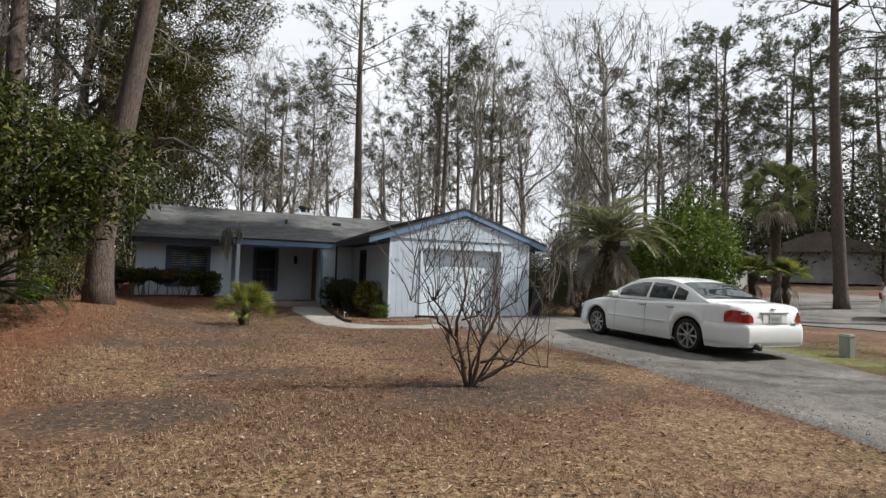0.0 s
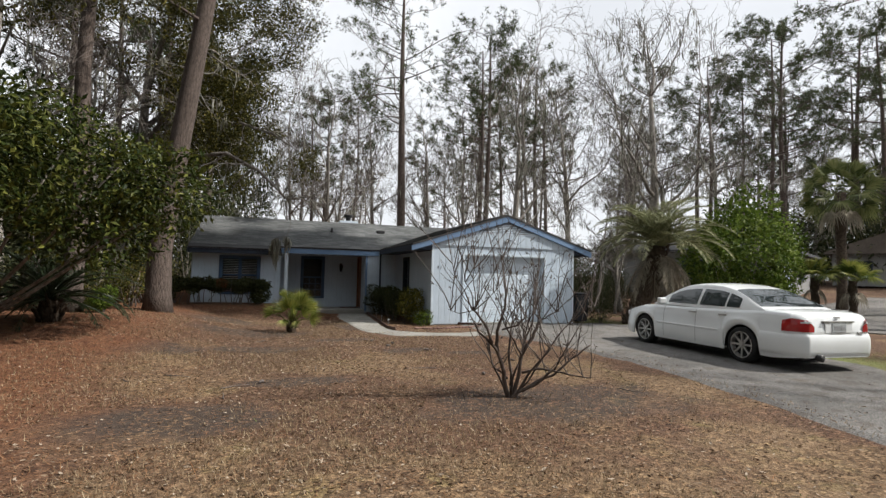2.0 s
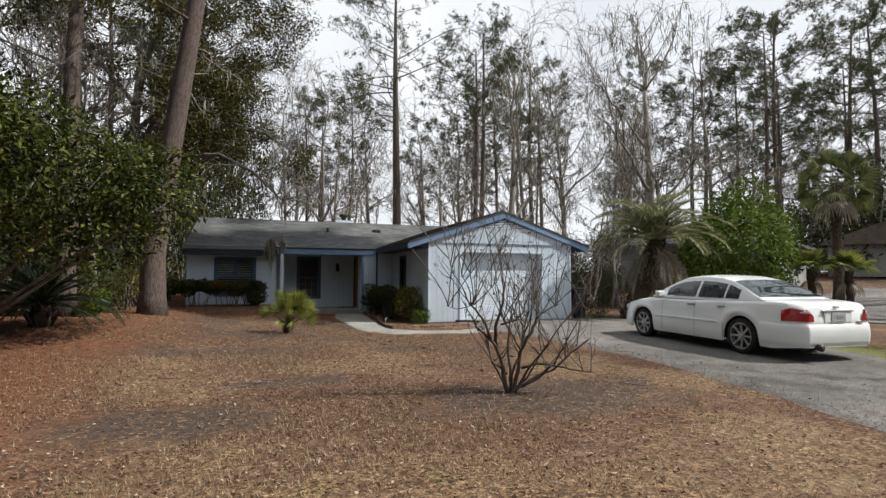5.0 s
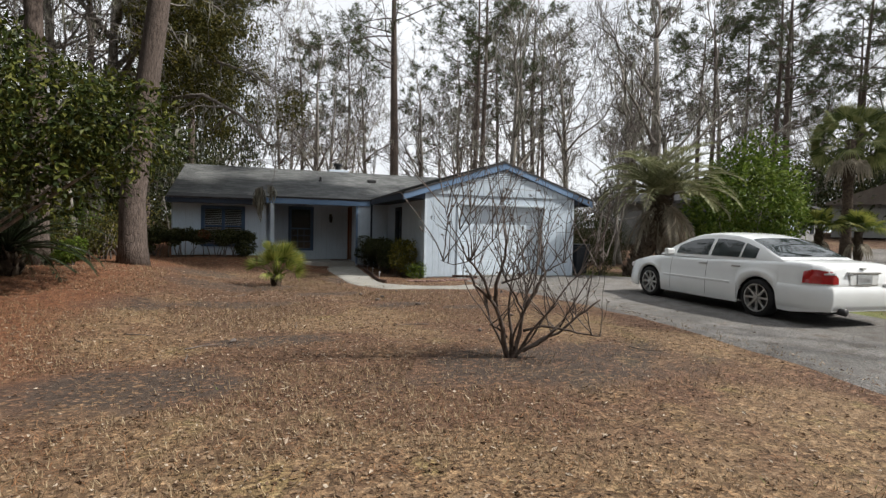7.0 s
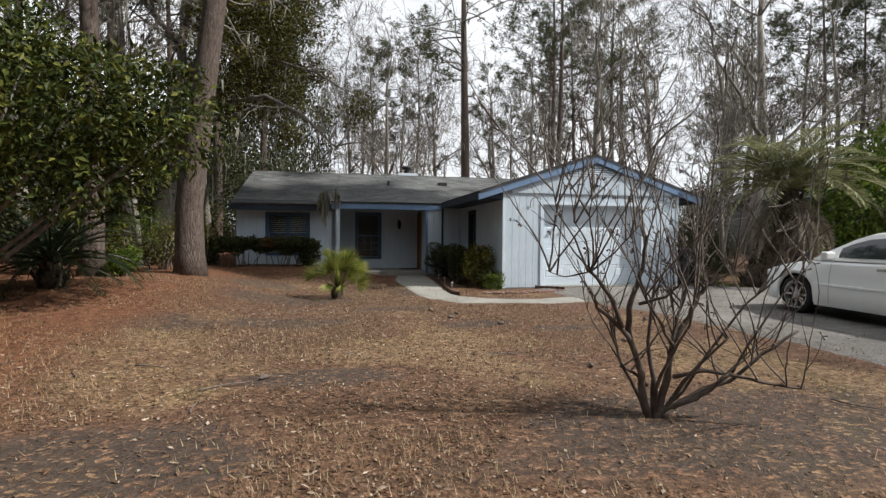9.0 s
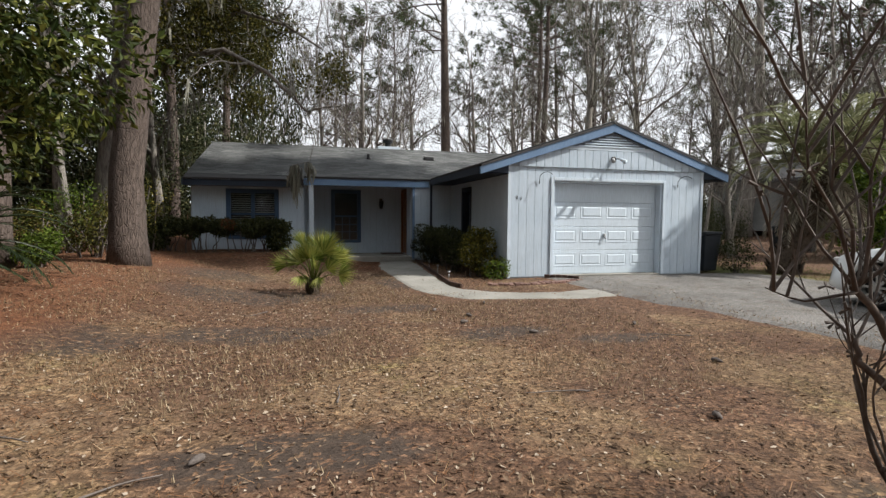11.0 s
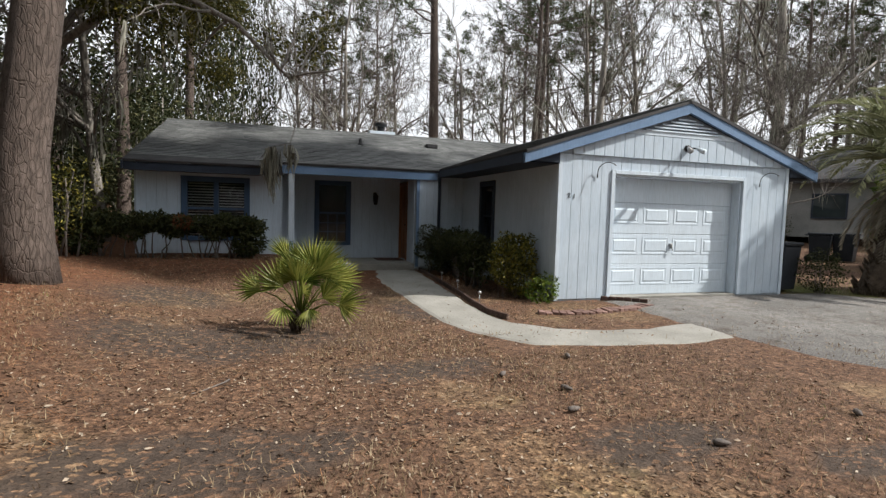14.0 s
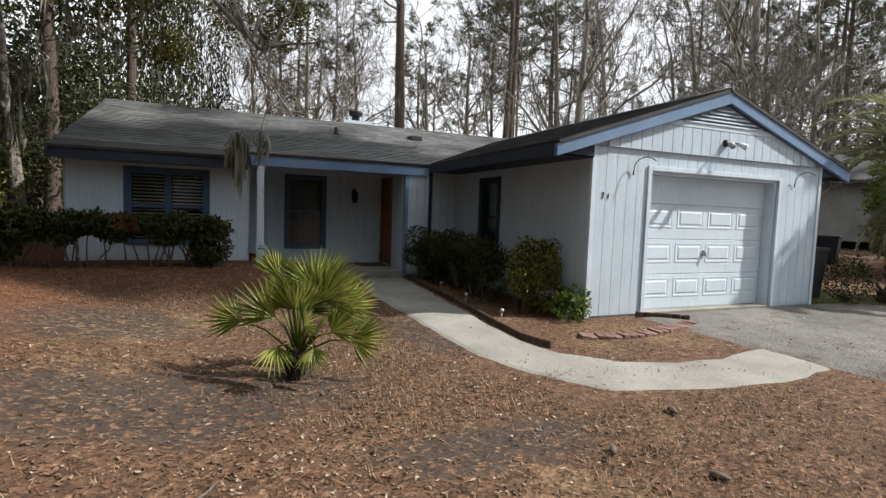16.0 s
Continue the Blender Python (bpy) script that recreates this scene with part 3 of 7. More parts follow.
def siding(parent, axis, at, face, a, b, z0, z1, material, gap=0.007, width=0.203, cut=None):
    """Upright boards along a wall. axis: the wall runs along 'x' or 'y'; at: its face; face: +1 or -1, the way it looks. cut: openings as (a, b, z0, z1)."""
    n = max(1, round((b - a) / width))
    w = (b - a) / n
    for i in range(n):
        u0, u1 = a + i * w + gap / 2, a + (i + 1) * w - gap / 2
        pieces = [(u0, u1, z0, z1)]
        for ca, cb, c0, c1 in cut or ():
            nxt = []
            for p0, p1, q0, q1 in pieces:
                if p1 <= ca or p0 >= cb or q1 <= c0 or q0 >= c1:
                    nxt.append((p0, p1, q0, q1))
                    continue
                if q0 < c0:
                    nxt.append((p0, p1, q0, c0))
                if q1 > c1:
                    nxt.append((p0, p1, c1, q1))
                if p0 < ca:
                    nxt.append((p0, ca, max(q0, c0), min(q1, c1)))
                if p1 > cb:
                    nxt.append((cb, p1, max(q0, c0), min(q1, c1)))
            pieces = nxt
        for p0, p1, q0, q1 in pieces:
            if p1 - p0 < 0.015 or q1 - q0 < 0.015:
                continue
            d0, d1 = sorted((at, at + face * 0.014))
            if axis == "x":
                boxed("board", p0, p1, d0, d1, q0, q1, material, parent)
            else:
                boxed("board", d0, d1, p0, p1, q0, q1, material, parent)


def wall_with(parent, name, axis, at0, at1, a, b, z0, z1, holes, material):
    """A thick wall with openings (a, b, z0, z1) through it."""
    bm = bmesh.new()
    us = sorted({a, b, *[h[0] for h in holes], *[h[1] for h in holes]})
    for u0, u1 in zip(us, us[1:]):
        cuts = sorted((h[2], h[3]) for h in holes if h[0] <= u0 and h[1] >= u1)
        z = z0
        for c0, c1 in cuts + [(z1, z1)]:
            if c0 - z > 1e-4:
                if axis == "x":
                    block(bm, u0, u1, at0, at1, z, c0)
                else:
                    block(bm, at0, at1, u0, u1, z, c0)
            z = c1
    return part(name, bm, material, parent)


# garage front
front = wall_with(house, "wall", "x", 0.02, 0.16, 0.02, 5.08, -0.12, 2.40, [(1.10, 3.96, -0.2, 2.10)], M_BACK)
siding(front, "x", 0.02, -1, 0.07, 1.03, -0.06, 2.385, M_WALL)
siding(front, "x", 0.02, -1, 4.03, 5.03, -0.06, 2.385, M_WALL)
siding(front, "x", 0.02, -1, 1.03, 4.03, 2.175, 2.385, M_WALL)
for x0, x1 in ((0.0, 0.07), (5.03, 5.10)):
    boxed("corner_board", x0, x1, -0.012, 0.05, -0.08, 2.40, M_TRIM, front)
# gable above the band
gable = bmesh.new()
prism(gable, [(0.02, 2.40), (5.08, 2.40), (2.54, 2.40 + 2.54 * SLOPE)], "y", 0.0, 0.15)
gable = part("gable_wall", gable, M_BACK, house)
nb = 25
for i in range(nb):
    u0, u1 = 0.05 + i * 5.0 / nb + 0.006, 0.05 + (i + 1) * 5.0 / nb - 0.006
    def top(u):
        return min(2.80, 2.385 + (2.54 - abs(u - 2.54)) * SLOPE)
    if top(u0) > 2.42 and top(u1) > 2.42:
        part("board", prism(bmesh.new(), [(u0, 2.392), (u1, 2.392), (u1, top(u1)), (u0, top(u0))], "y", -0.03, 0.0), M_WALL, gable)
part("cross_board", prism(bmesh.new(), [(1.28, 2.805), (3.80, 2.805), (3.55, 2.885), (1.53, 2.885)], "y", -0.035, 0.0), M_TRIM, gable)
vent = part("gable_vent", prism(bmesh.new(), [(1.55, 2.89), (3.53, 2.89), (2.54, 3.215)], "y", -0.012, 0.0), M_SOFFIT, gable, "triangular louvred attic vent")
for k in range(5):
    z = 2.90 + k * 0.056
    half = (3.20 - z) / SLOPE - 0.04
    if half > 0.08:
        s = block(bmesh.new(), 2.54 - half, 2.54 + half, -0.05, -0.014, z, z + 0.016)
        for v in s.verts:
            if v.co.y < -0.03:
                v.co.z -= 0.022
        part("slat", s, M_TRIM, vent)
# opening trim and jambs
for name, x0, x1, z0, z1 in (("jamb_trim", 1.03, 1.10, -0.06, 2.17), ("jamb_trim", 3.96, 4.03, -0.06, 2.17), ("head_trim", 1.103, 3.957, 2.10, 2.17)):
    boxed(name, x0, x1, -0.022, 0.03, z0, z1, M_TRIM, front, bevel=0.004)
for x0, x1 in ((1.10, 1.14), (3.92, 3.96)):
    boxed("jamb", x0, x1, 0.031, 0.24, -0.06, 2.10, M_TRIM, front)
boxed("head_jamb", 1.14, 3.92, 0.031, 0.24, 2.06, 2.10, M_TRIM, front)
boxed("threshold", 1.14, 3.92, -0.03, 0.24, -0.075, -0.045, M_CONCRETE, front)

# garage door: a plain top section and three of raised panels
garage_door = thing("garage_door", "closed white sectional garage door with raised panels", "garage door")
gd_x0, gd_x1 = 1.142, 3.918
sect = 0.555
for k in range(4):
    z0 = -0.045 + k * sect
    bm = block(bmesh.new(), gd_x0, gd_x1, 0.20, 0.24, z0 + 0.003, min(2.055, z0 + sect - 0.003), 0.006)
    section = part("section", bm, M_DOORWHITE, garage_door)
    if k < 3:
        pw = (gd_x1 - gd_x0) / 4
        for c in range(4):
            xa, xb = gd_x0 + 0.03 + c * (pw - 0.015) + 0.05, gd_x0 + 0.03 + (c + 1) * (pw - 0.015) - 0.05
            za, zb = z0 + 0.185, z0 + 0.495
            bm = bmesh.new()
            rings = []
            for inset, y in ((0.0, 0.1995), (0.0, 0.1945), (0.016, 0.1945), (0.032, 0.198), (0.046, 0.198), (0.070, 0.190)):
                rings.append([bm.verts.new(p) for p in ((xa + inset, y, za + inset), (xb - inset, y, za + inset), (xb - inset, y, zb - inset), (xa + inset, y, zb - inset))])
            for r0, r1 in zip(rings, rings[1:]):
                for i in range(4):
                    bm.faces.new((r0[i], r0[(i + 1) % 4], r1[(i + 1) % 4], r1[i]))
            bm.faces.new(rings[-1])
            part("panel", bm, M_DOORWHITE, section)
boxed("lock", 2.50, 2.56, 0.162, 0.20, 0.80, 0.90, M_METAL, garage_door, "chrome lock", 0.008)
tube("handle", [(2.53, 0.185, 0.88), (2.53, 0.15, 0.86), (2.53, 0.145, 0.80), (2.56, 0.15, 0.77)], 0.009, M_METAL, garage_door, "chrome turn handle")

# garage side wall, porch walls, room wall
side = wall_with(house, "wall", "y", 0.02, 0.16, 0.165, 4.70, -0.12, 2.42, [(2.62, 3.45, 0.55, 2.06)], M_BACK)
siding(side, "y", 0.02, -1, 0.06, 4.70, -0.05, 2.40, M_WALL, cut=[(2.62, 3.45, 0.55, 2.06)])
nook = wall_with(house, "wall", "x", 4.66, 4.80, -1.20, 0.0, -0.05, 2.36, [], M_BACK)
siding(nook, "x", 4.66, -1, -1.13, 0.0, 0.0, 2.34, M_WALL)
boxed("corner_board", -1.20, -1.13, 4.62, 4.66, 0.0, 2.34, M_BLUE, nook)
boxed("downspout", -0.66, -0.60, 4.58, 4.63, 0.1, 2.30, M_NAVY_SHADE, nook, "dark blue downspout")
doorwall = wall_with(house, "wall", "y", -1.20, -1.06, 4.81, 6.45, -0.05, 2.40, [(5.56, 6.40, 0.06, 2.10)], M_BACK)
siding(doorwall, "y", -1.20, -1, 4.81, 6.45, 0.06, 2.36, M_WALL, cut=[(5.50, 6.45, 0.0, 2.16)])
entry = wall_with(house, "wall", "x", 6.45, 6.59, -4.35, -1.0, -0.05, 2.60, [(-3.50, -2.58, 0.42, 2.10)], M_BACK)
siding(entry, "x", 6.45, -1, -4.35, -1.21, 0.06, 2.50, M_WALL, cut=[(-3.50, -2.58, 0.42, 2.10)])
porch_side = wall_with(house, "wall", "y", -4.49, -4.35, 4.90, 6.59, -0.05, 2.40, [], M_BACK)
siding(porch_side, "y", -4.35, 1, 4.90, 6.44, 0.06, 2.36, M_WALL)
room = wall_with(house, "wall", "x", 4.76, 4.90, -7.33, -4.35, -0.05, 2.24, [(-6.42, -5.06, 0.62, 1.98)], M_BACK)
siding(room, "x", 4.76, -1, -7.30, -4.35, 0.10, 2.22, M_WALL, cut=[(-6.42, -5.06, 0.62, 1.98)])
west = wall_with(house, "wall", "y", -7.33, -7.19, 4.90, 12.4, -0.05, 2.30, [], M_WALL)
back = wall_with(house, "wall", "x", 12.4, 12.54, -7.33, 5.08, -0.05, 2.30, [], M_WALL)
east = wall_with(house, "wall", "y", 4.94, 5.08, 0.16, 12.4, -0.12, 2.35, [], M_WALL)
part("gable_wall", prism(bmesh.new(), [(4.76, 2.22), (12.54, 2.22), (8.65, 3.60)], "x", -7.33, -7.19), M_WALL, house)
part("gable_wall", prism(bmesh.new(), [(4.9, 2.22), (12.54, 2.22), (8.65, 3.60)], "x", 4.94, 5.08), M_WALL, house)
boxed("porch_slab", -4.35, -0.02, 4.72, 6.45, -0.12, 0.055, M_CONCRETE, house, "grey concrete porch floor")
boxed("porch_post", -4.215, -4.085, 4.60, 4.73, -0.05, 2.14, M_TRIM, house, "slender white porch post", 0.008)
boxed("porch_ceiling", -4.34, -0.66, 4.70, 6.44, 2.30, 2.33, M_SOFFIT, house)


def window(parent, axis, at, face, a, b, z0, z1, halves, material, blinds, bars):
    """A framed window in its opening: casing, sashes, glazing bars, blind."""
    win = new("window")
    win.parent = parent
    tagged(win, "blue-framed window with pale blinds" if blinds else "dark window in a blue frame")

    def put(name, u0, u1, d0, d1, q0, q1, mat, par, bevel=0.0):
        d0, d1 = sorted((at + face * d0, at + face * d1))
        if axis == "x":
            return boxed(name, u0, u1, d0, d1, q0, q1, mat, par, "", bevel)
        return boxed(name, d0, d1, u0, u1, q0, q1, mat, par, "", bevel)
    t = 0.10
    put("casing", a - 0.02, a + t, -0.10, 0.035, z0 - 0.02, z1 + 0.02, material, win, 0.004)
    put("casing", b - t, b + 0.02, -0.10, 0.035, z0 - 0.02, z1 + 0.02, material, win, 0.004)
    put("head", a + t, b - t, -0.10, 0.033, z1 - t, z1 + 0.02, material, win, 0.004)
    put("sill", a + t, b - t, -0.10, 0.055, z0 - 0.02, z0 + 0.07, material, win, 0.004)
    w = (b - a - 2 * t) / halves
    for h in range(halves):
        u0, u1 = a + t + h * w, a + t + (h + 1) * w
        if h:
            put("mullion", u0 - 0.05, u0 + 0.05, -0.10, 0.02, z0 + 0.07, z1 - t, material, win, 0.003)
        e0, e1 = u0 + (0.05 if h else 0.0), u1 - (0.05 if h < halves - 1 else 0.0)
        pane = put("pane", e0, e1, -0.072, -0.066, z0 + 0.07, z1 - t, M_GLASS, win)
        pane.visible_shadow = False
        mid = (z0 + z1) / 2
        put("meeting_rail", e0, e1, -0.064, -0.03, mid - 0.025, mid + 0.025, material, win)
        for k in range(1, bars):
            u = e0 + (e1 - e0) * k / bars
            put("glazing_bar", u - 0.01, u + 0.01, -0.064, -0.045, z0 + 0.07, mid - 0.025, material, win)
        if bars > 1:
            for q in (z0 + 0.07 + (mid - z0 - 0.1) * f for f in (0.36, 0.68)):
                put("glazing_bar", e0, e1, -0.063, -0.046, q - 0.01, q + 0.01, material, win)
        if blinds:
            q = z0 + 0.10
            while q < z1 - t - 0.03:
                put("slat", e0 + 0.01, e1 - 0.01, -0.125, -0.10, q, q + 0.022, M_BLIND, win)
                q += 0.062
    # near-black sheet that paints the shade of the room behind the panes
    put("room_shade_sheet", a - 0.05, b + 0.05, -0.52, -0.50, z0 - 0.1, z1 + 0.1, M_ROOM, win)
    return win


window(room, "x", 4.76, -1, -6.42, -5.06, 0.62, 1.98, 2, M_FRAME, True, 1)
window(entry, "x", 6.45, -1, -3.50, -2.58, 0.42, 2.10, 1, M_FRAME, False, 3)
window(side, "y", 0.02, -1, 2.62, 3.45, 0.55, 2.06, 1, M_NAVY_SHADE, False, 1)

# front door in the porch's side wall
front_door = thing("front_door", "closed reddish-brown wooden front door in the porch", "door")
boxed("leaf", -1.17, -1.12, 5.60, 6.36, 0.075, 2.05, M_WOODDOOR, front_door, "", 0.004)
for z0, z1 in ((0.22, 0.85), (1.0, 1.85)):
    for y0, y1 in ((5.69, 5.94), (6.02, 6.27)):
        boxed("panel", -1.183, -1.17, y0, y1, z0, z1, M_WOODDOOR, front_door, "", 0.004)
boxed("frame", -1.225, -1.06, 5.52, 5.60, 0.06, 2.13, M_WOODDOOR, front_door)
boxed("frame", -1.225, -1.06, 6.36, 6.44, 0.06, 2.13, M_WOODDOOR, front_door)
boxed("frame_head", -1.225, -1.06, 5.60, 6.36, 2.05, 2.13, M_WOODDOOR, front_door)
tube("knob", [(-1.17, 5.68, 1.0), (-1.22, 5.68, 1.0), (-1.245, 5.68, 1.0)], [0.012, 0.014, 0.028], M_BRONZE, front_door, "bronze knob")

# wall lantern
lantern = thing("wall_lantern", "dark bronze lantern on the porch wall", "wall lamp")
boxed("back_plate", -1.96, -1.86, 6.41, 6.435, 1.60, 1.85, M_BRONZE, lantern, "", 0.01)
tube("arm", [(-1.91, 6.41, 1.80), (-1.91, 6.33, 1.84), (-1.91, 6.30, 1.80)], 0.012, M_BRONZE, lantern)
cage = bmesh.new()
bmesh.ops.create_cone(cage, segments=6, radius1=0.05, radius2=0.075, depth=0.22, cap_ends=True, matrix=Matrix.Translation((-1.91, 6.32, 1.62)))
part("glass_cage", cage, M_ROOM, lantern, "dark glass")
cap = bmesh.new()
bmesh.ops.create_cone(cap, segments=6, radius1=0.095, radius2=0.015, depth=0.09, cap_ends=True, matrix=Matrix.Translation((-1.91, 6.32, 1.775)))
part("cap", cap, M_BRONZE, lantern)


# roofs: a deck with courses of shingle tabs on it
def roof_slope(parent, outline, origin, along, up, name="roof"):
    """A sloping deck over outline, given as (distance along the eave, distance up the slope), with tabs lying on it."""
    along, up = Vector(along).normalized(), Vector(up).normalized()
    normal = along.cross(up).normalized()
    if normal.z < 0:
        normal = -normal
    o = Vector(origin)
    bm = bmesh.new()
    lo = [bm.verts.new(o + along * u + up * v - normal * 0.05) for u, v in outline]
    hi = [bm.verts.new(o + along * u + up * v) for u, v in outline]
    n = len(outline)
    bm.faces.new(lo[::-1])
    bm.faces.new(hi)
    for i in range(n):
        bm.faces.new((lo[i], lo[(i + 1) % n], hi[(i + 1) % n], hi[i]))
    deck = part(name, bm, M_DARKEDGE, parent)

    def spans(v):
        xs = []
        for (a, b), (c, d) in zip(outline, outline[1:] + outline[:1]):
            if (b > v) != (d > v):
                xs.append(a + (c - a) * (v - b) / (d - b))
        xs.sort()
        return list(zip(xs[::2], xs[1::2]))
    V, F = [], []
    rnd = random.Random(int(abs(origin[0]) * 100 + abs(origin[1]) * 7))
    vmax = max(v for u, v in outline)
    row, v = 0, 0.0
    exposure = 0.143
    while v < vmax - 0.02:
        for a, b in spans(v + exposure * 0.5):
            u = a - rnd.random() * 0.3
            while u < b:
                u1 = u + 0.305
                c, d = max(a, u + 0.004), min(b, u1 - 0.004)
                if d - c > 0.01:
                    top = min(v + exposure + 0.02, vmax)
                    lift = 0.012 + rnd.random() * 0.005
                    k = len(V)
                    for uu, vv, h in ((c, v, lift), (d, v, lift), (d, top, 0.003), (c, top, 0.003), (c, v, 0.0), (d, v, 0.0)):
                        V.append(o + along * uu + up * vv + normal * h)
                    F += [(k, k + 1, k + 2, k + 3), (k + 4, k + 5, k + 1, k)]
                u = u1
        v += exposure
        row += 1
    tabs = mesh_part("shingles", V, F, M_SHINGLE, deck, "weathered grey asphalt shingles")
    tagged(tabs, kind="stuff")
    return deck


k2 = math.sqrt(1 + SLOPE * SLOPE)
hs = 3.20
# garage slopes, ending in the valleys
gz = 2.40
roof_slope(house, [(0, 0), (4.67, 0), (7.85, hs * k2), (0, hs * k2)], (2.54 - hs, -0.115, gz), (0, 1, 0), (1, 0, SLOPE))
roof_slope(house, [(0, 0), (4.67, 0), (7.85, hs * k2), (0, hs * k2)], (2.54 + hs, -0.115, gz), (0, 1, 0), (-1, 0, SLOPE))
# main roof
main_z, ridge_y = 2.375, 8.65
ms = (3.745 - main_z) / (ridge_y - 4.55)
mk = math.sqrt(1 + ms * ms)
full = (ridge_y - 4.55) * mk
step = 0.35 * mk
roof_slope(house, [(0, -step), (3.05, -step), (3.05, 0), (6.74, 0), (9.94, (7.75 - 4.55) * mk), (13.1, 0), (13.1, full), (0, full)], (-7.40, 4.55, main_z), (1, 0, 0), (0, 1, ms))
roof_slope(house, [(0, 0), (13.1, 0), (13.1, (4.15) * mk), (0, 4.15 * mk)], (-7.40, ridge_y + 4.15, 3.745 - 4.15 * ms), (1, 0, 0), (0, -1, ms))
V, F = [], []
tube_data(V, F, [(-7.42, ridge_y, 3.745), (5.72, ridge_y, 3.745)], [0.035, 0.035], 6)
mesh_part("ridge_cap", V, F, M_SHINGLE, house)
V, F = [], []
tube_data(V, F, [(2.54, -0.13, gz + hs * SLOPE), (2.54, 7.7, gz + hs * SLOPE)], [0.03, 0.03], 6)
mesh_part("ridge_cap", V, F, M_SHINGLE, house)

# fascias; the navy eave boards, soffits and returns hold their shade in the colour
def rake(x0, z0, x1, z1, name="fascia"):
    return part(name, prism(bmesh.new(), [(x0, z0 - 0.055), (x1, z1 - 0.055), (x1, z1 - 0.235), (x0, z0 - 0.215)], "y", -0.10, -0.033), M_BLUE, house, "light blue fascia board")
rake(2.54 - hs - 0.01, gz, 2.54, gz + hs * SLOPE)
rake(2.54, gz + hs * SLOPE, 2.54 + hs + 0.01, gz)
boxed("fascia", 2.54 - hs - 0.03, 2.54 - hs - 0.002, -0.03, 4.50, gz - 0.20, gz - 0.045, M_NAVY_SHADE, house)
boxed("fascia", 2.54 + hs + 0.002, 2.54 + hs + 0.03, -0.03, 4.70, gz - 0.20, gz - 0.045, M_NAVY_SHADE, house)
boxed("soffit", 2.54 - hs + 0.0, 0.0, -0.03, 4.50, gz - 0.19, gz - 0.17, M_NAVY_SHADE, house)
part("eave_return", prism(bmesh.new(), [(2.54 - hs, gz - 0.19), (0.0, gz - 0.19), (0.0, gz + 0.12), (2.54 - hs, gz - 0.06)], "y", -0.03, -0.012), M_NAVY_SHADE, house)
part("eave_return", prism(bmesh.new(), [(2.54 + hs, gz - 0.19), (5.10, gz - 0.19), (5.10, gz + 0.12), (2.54 + hs, gz - 0.06)], "y", -0.03, -0.012), M_NAVY_SHADE, house)
boxed("soffit", 5.11, 2.54 + hs, -0.03, 4.70, gz - 0.19, gz - 0.17, M_NAVY_SHADE, house)
boxed("porch_beam", -4.36, -0.69, 4.585, 4.615, main_z - 0.235, main_z - 0.055, M_BLUE, house, "blue beam along the porch eave")
boxed("beam", -4.36, -0.70, 4.62, 4.70, main_z - 0.235, main_z - 0.08, M_NAVY_SHADE, house)
boxed("fascia", -7.40, -4.37, 4.245, 4.275, main_z - 0.118 - 0.21, main_z - 0.118 - 0.05, M_NAVY_SHADE, house)
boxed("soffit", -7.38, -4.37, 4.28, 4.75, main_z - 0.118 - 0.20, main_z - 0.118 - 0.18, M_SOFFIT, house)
part("fascia", prism(bmesh.new(), [(4.17, main_z - 0.118 - 0.05), (ridge_y, 3.745 - 0.055), (ridge_y, 3.745 - 0.23), (4.17, main_z - 0.118 - 0.21)], "x", -7.43, -7.40), M_NAVY_SHADE, house)
part("fascia", prism(bmesh.new(), [(ridge_y + 4.15, 3.745 - 4.15 * ms - 0.05), (ridge_y, 3.745 - 0.055), (ridge_y, 3.745 - 0.23), (ridge_y + 4.15, 3.745 - 4.15 * ms - 0.21)], "x", -7.43, -7.40), M_NAVY_SHADE, house)


def roof_z(y):
    return main_z + (y - 4.55) * ms


# roof vents and flue
vent_a = thing("roof_vent", "low black vent on the shingle roof", "roof vent", -0.12, 7.2, roof_z(7.2), group="roof vents")
bm = block(bmesh.new(), -0.17, 0.17, -0.14, 0.14, -0.03, 0.10, 0.025)
part("hood", bm, M_BLACK, vent_a)
pipe = thing("vent_pipe", "short black plumbing pipe on the roof", "vent pipe", -2.25, 7.0, roof_z(7.0), group="roof vents")
tube("pipe", [(0, 0, -0.05), (0, 0, 0.17)], 0.05, M_BLACK, pipe)
tube("collar", [(0, 0, -0.02), (0, 0, 0.05)], [0.10, 0.06], M_BLACK, pipe)
flue = thing("chimney_flue", "round metal flue with a cap behind the ridge", "chimney", -1.25, 9.25, roof_z(8.65) - 0.25)
boxed("chase", -0.42, 0.42, -0.3, 0.3, -0.05, 0.42, M_TRIM, flue, "white boxed base", 0.01)
tube("pipe", [(0, 0, 0.42), (0, 0, 0.62)], 0.12, M_BLACK, flue)
tube("cap", [(0, 0, 0.60), (0, 0, 0.66), (0, 0, 0.72), (0, 0, 0.74)], [0.19, 0.21, 0.21, 0.10], M_BLACK, flue)

# flood light
flood = thing("flood_light", "twin-head flood light on the garage gable", "flood light", 2.57, -0.03, 2.62)
tube("base", [(0, 0.0, 0), (0, -0.05, 0)], [0.06, 0.055], M_BLACK, flood, sides=12)
for s in (-1, 1):
    tube("arm", [(0, -0.04, 0), (0.07 * s, -0.11, 0.0), (0.10 * s, -0.15, -0.015)], 0.013, M_BLACK, flood)
    tube("lamp_head", [(0.09 * s, -0.14, -0.01), (0.12 * s, -0.19, -0.04), (0.155 * s, -0.26, -0.08)], [0.028, 0.036, 0.050], M_TRIM if s > 0 else M_METAL, flood, sides=12)

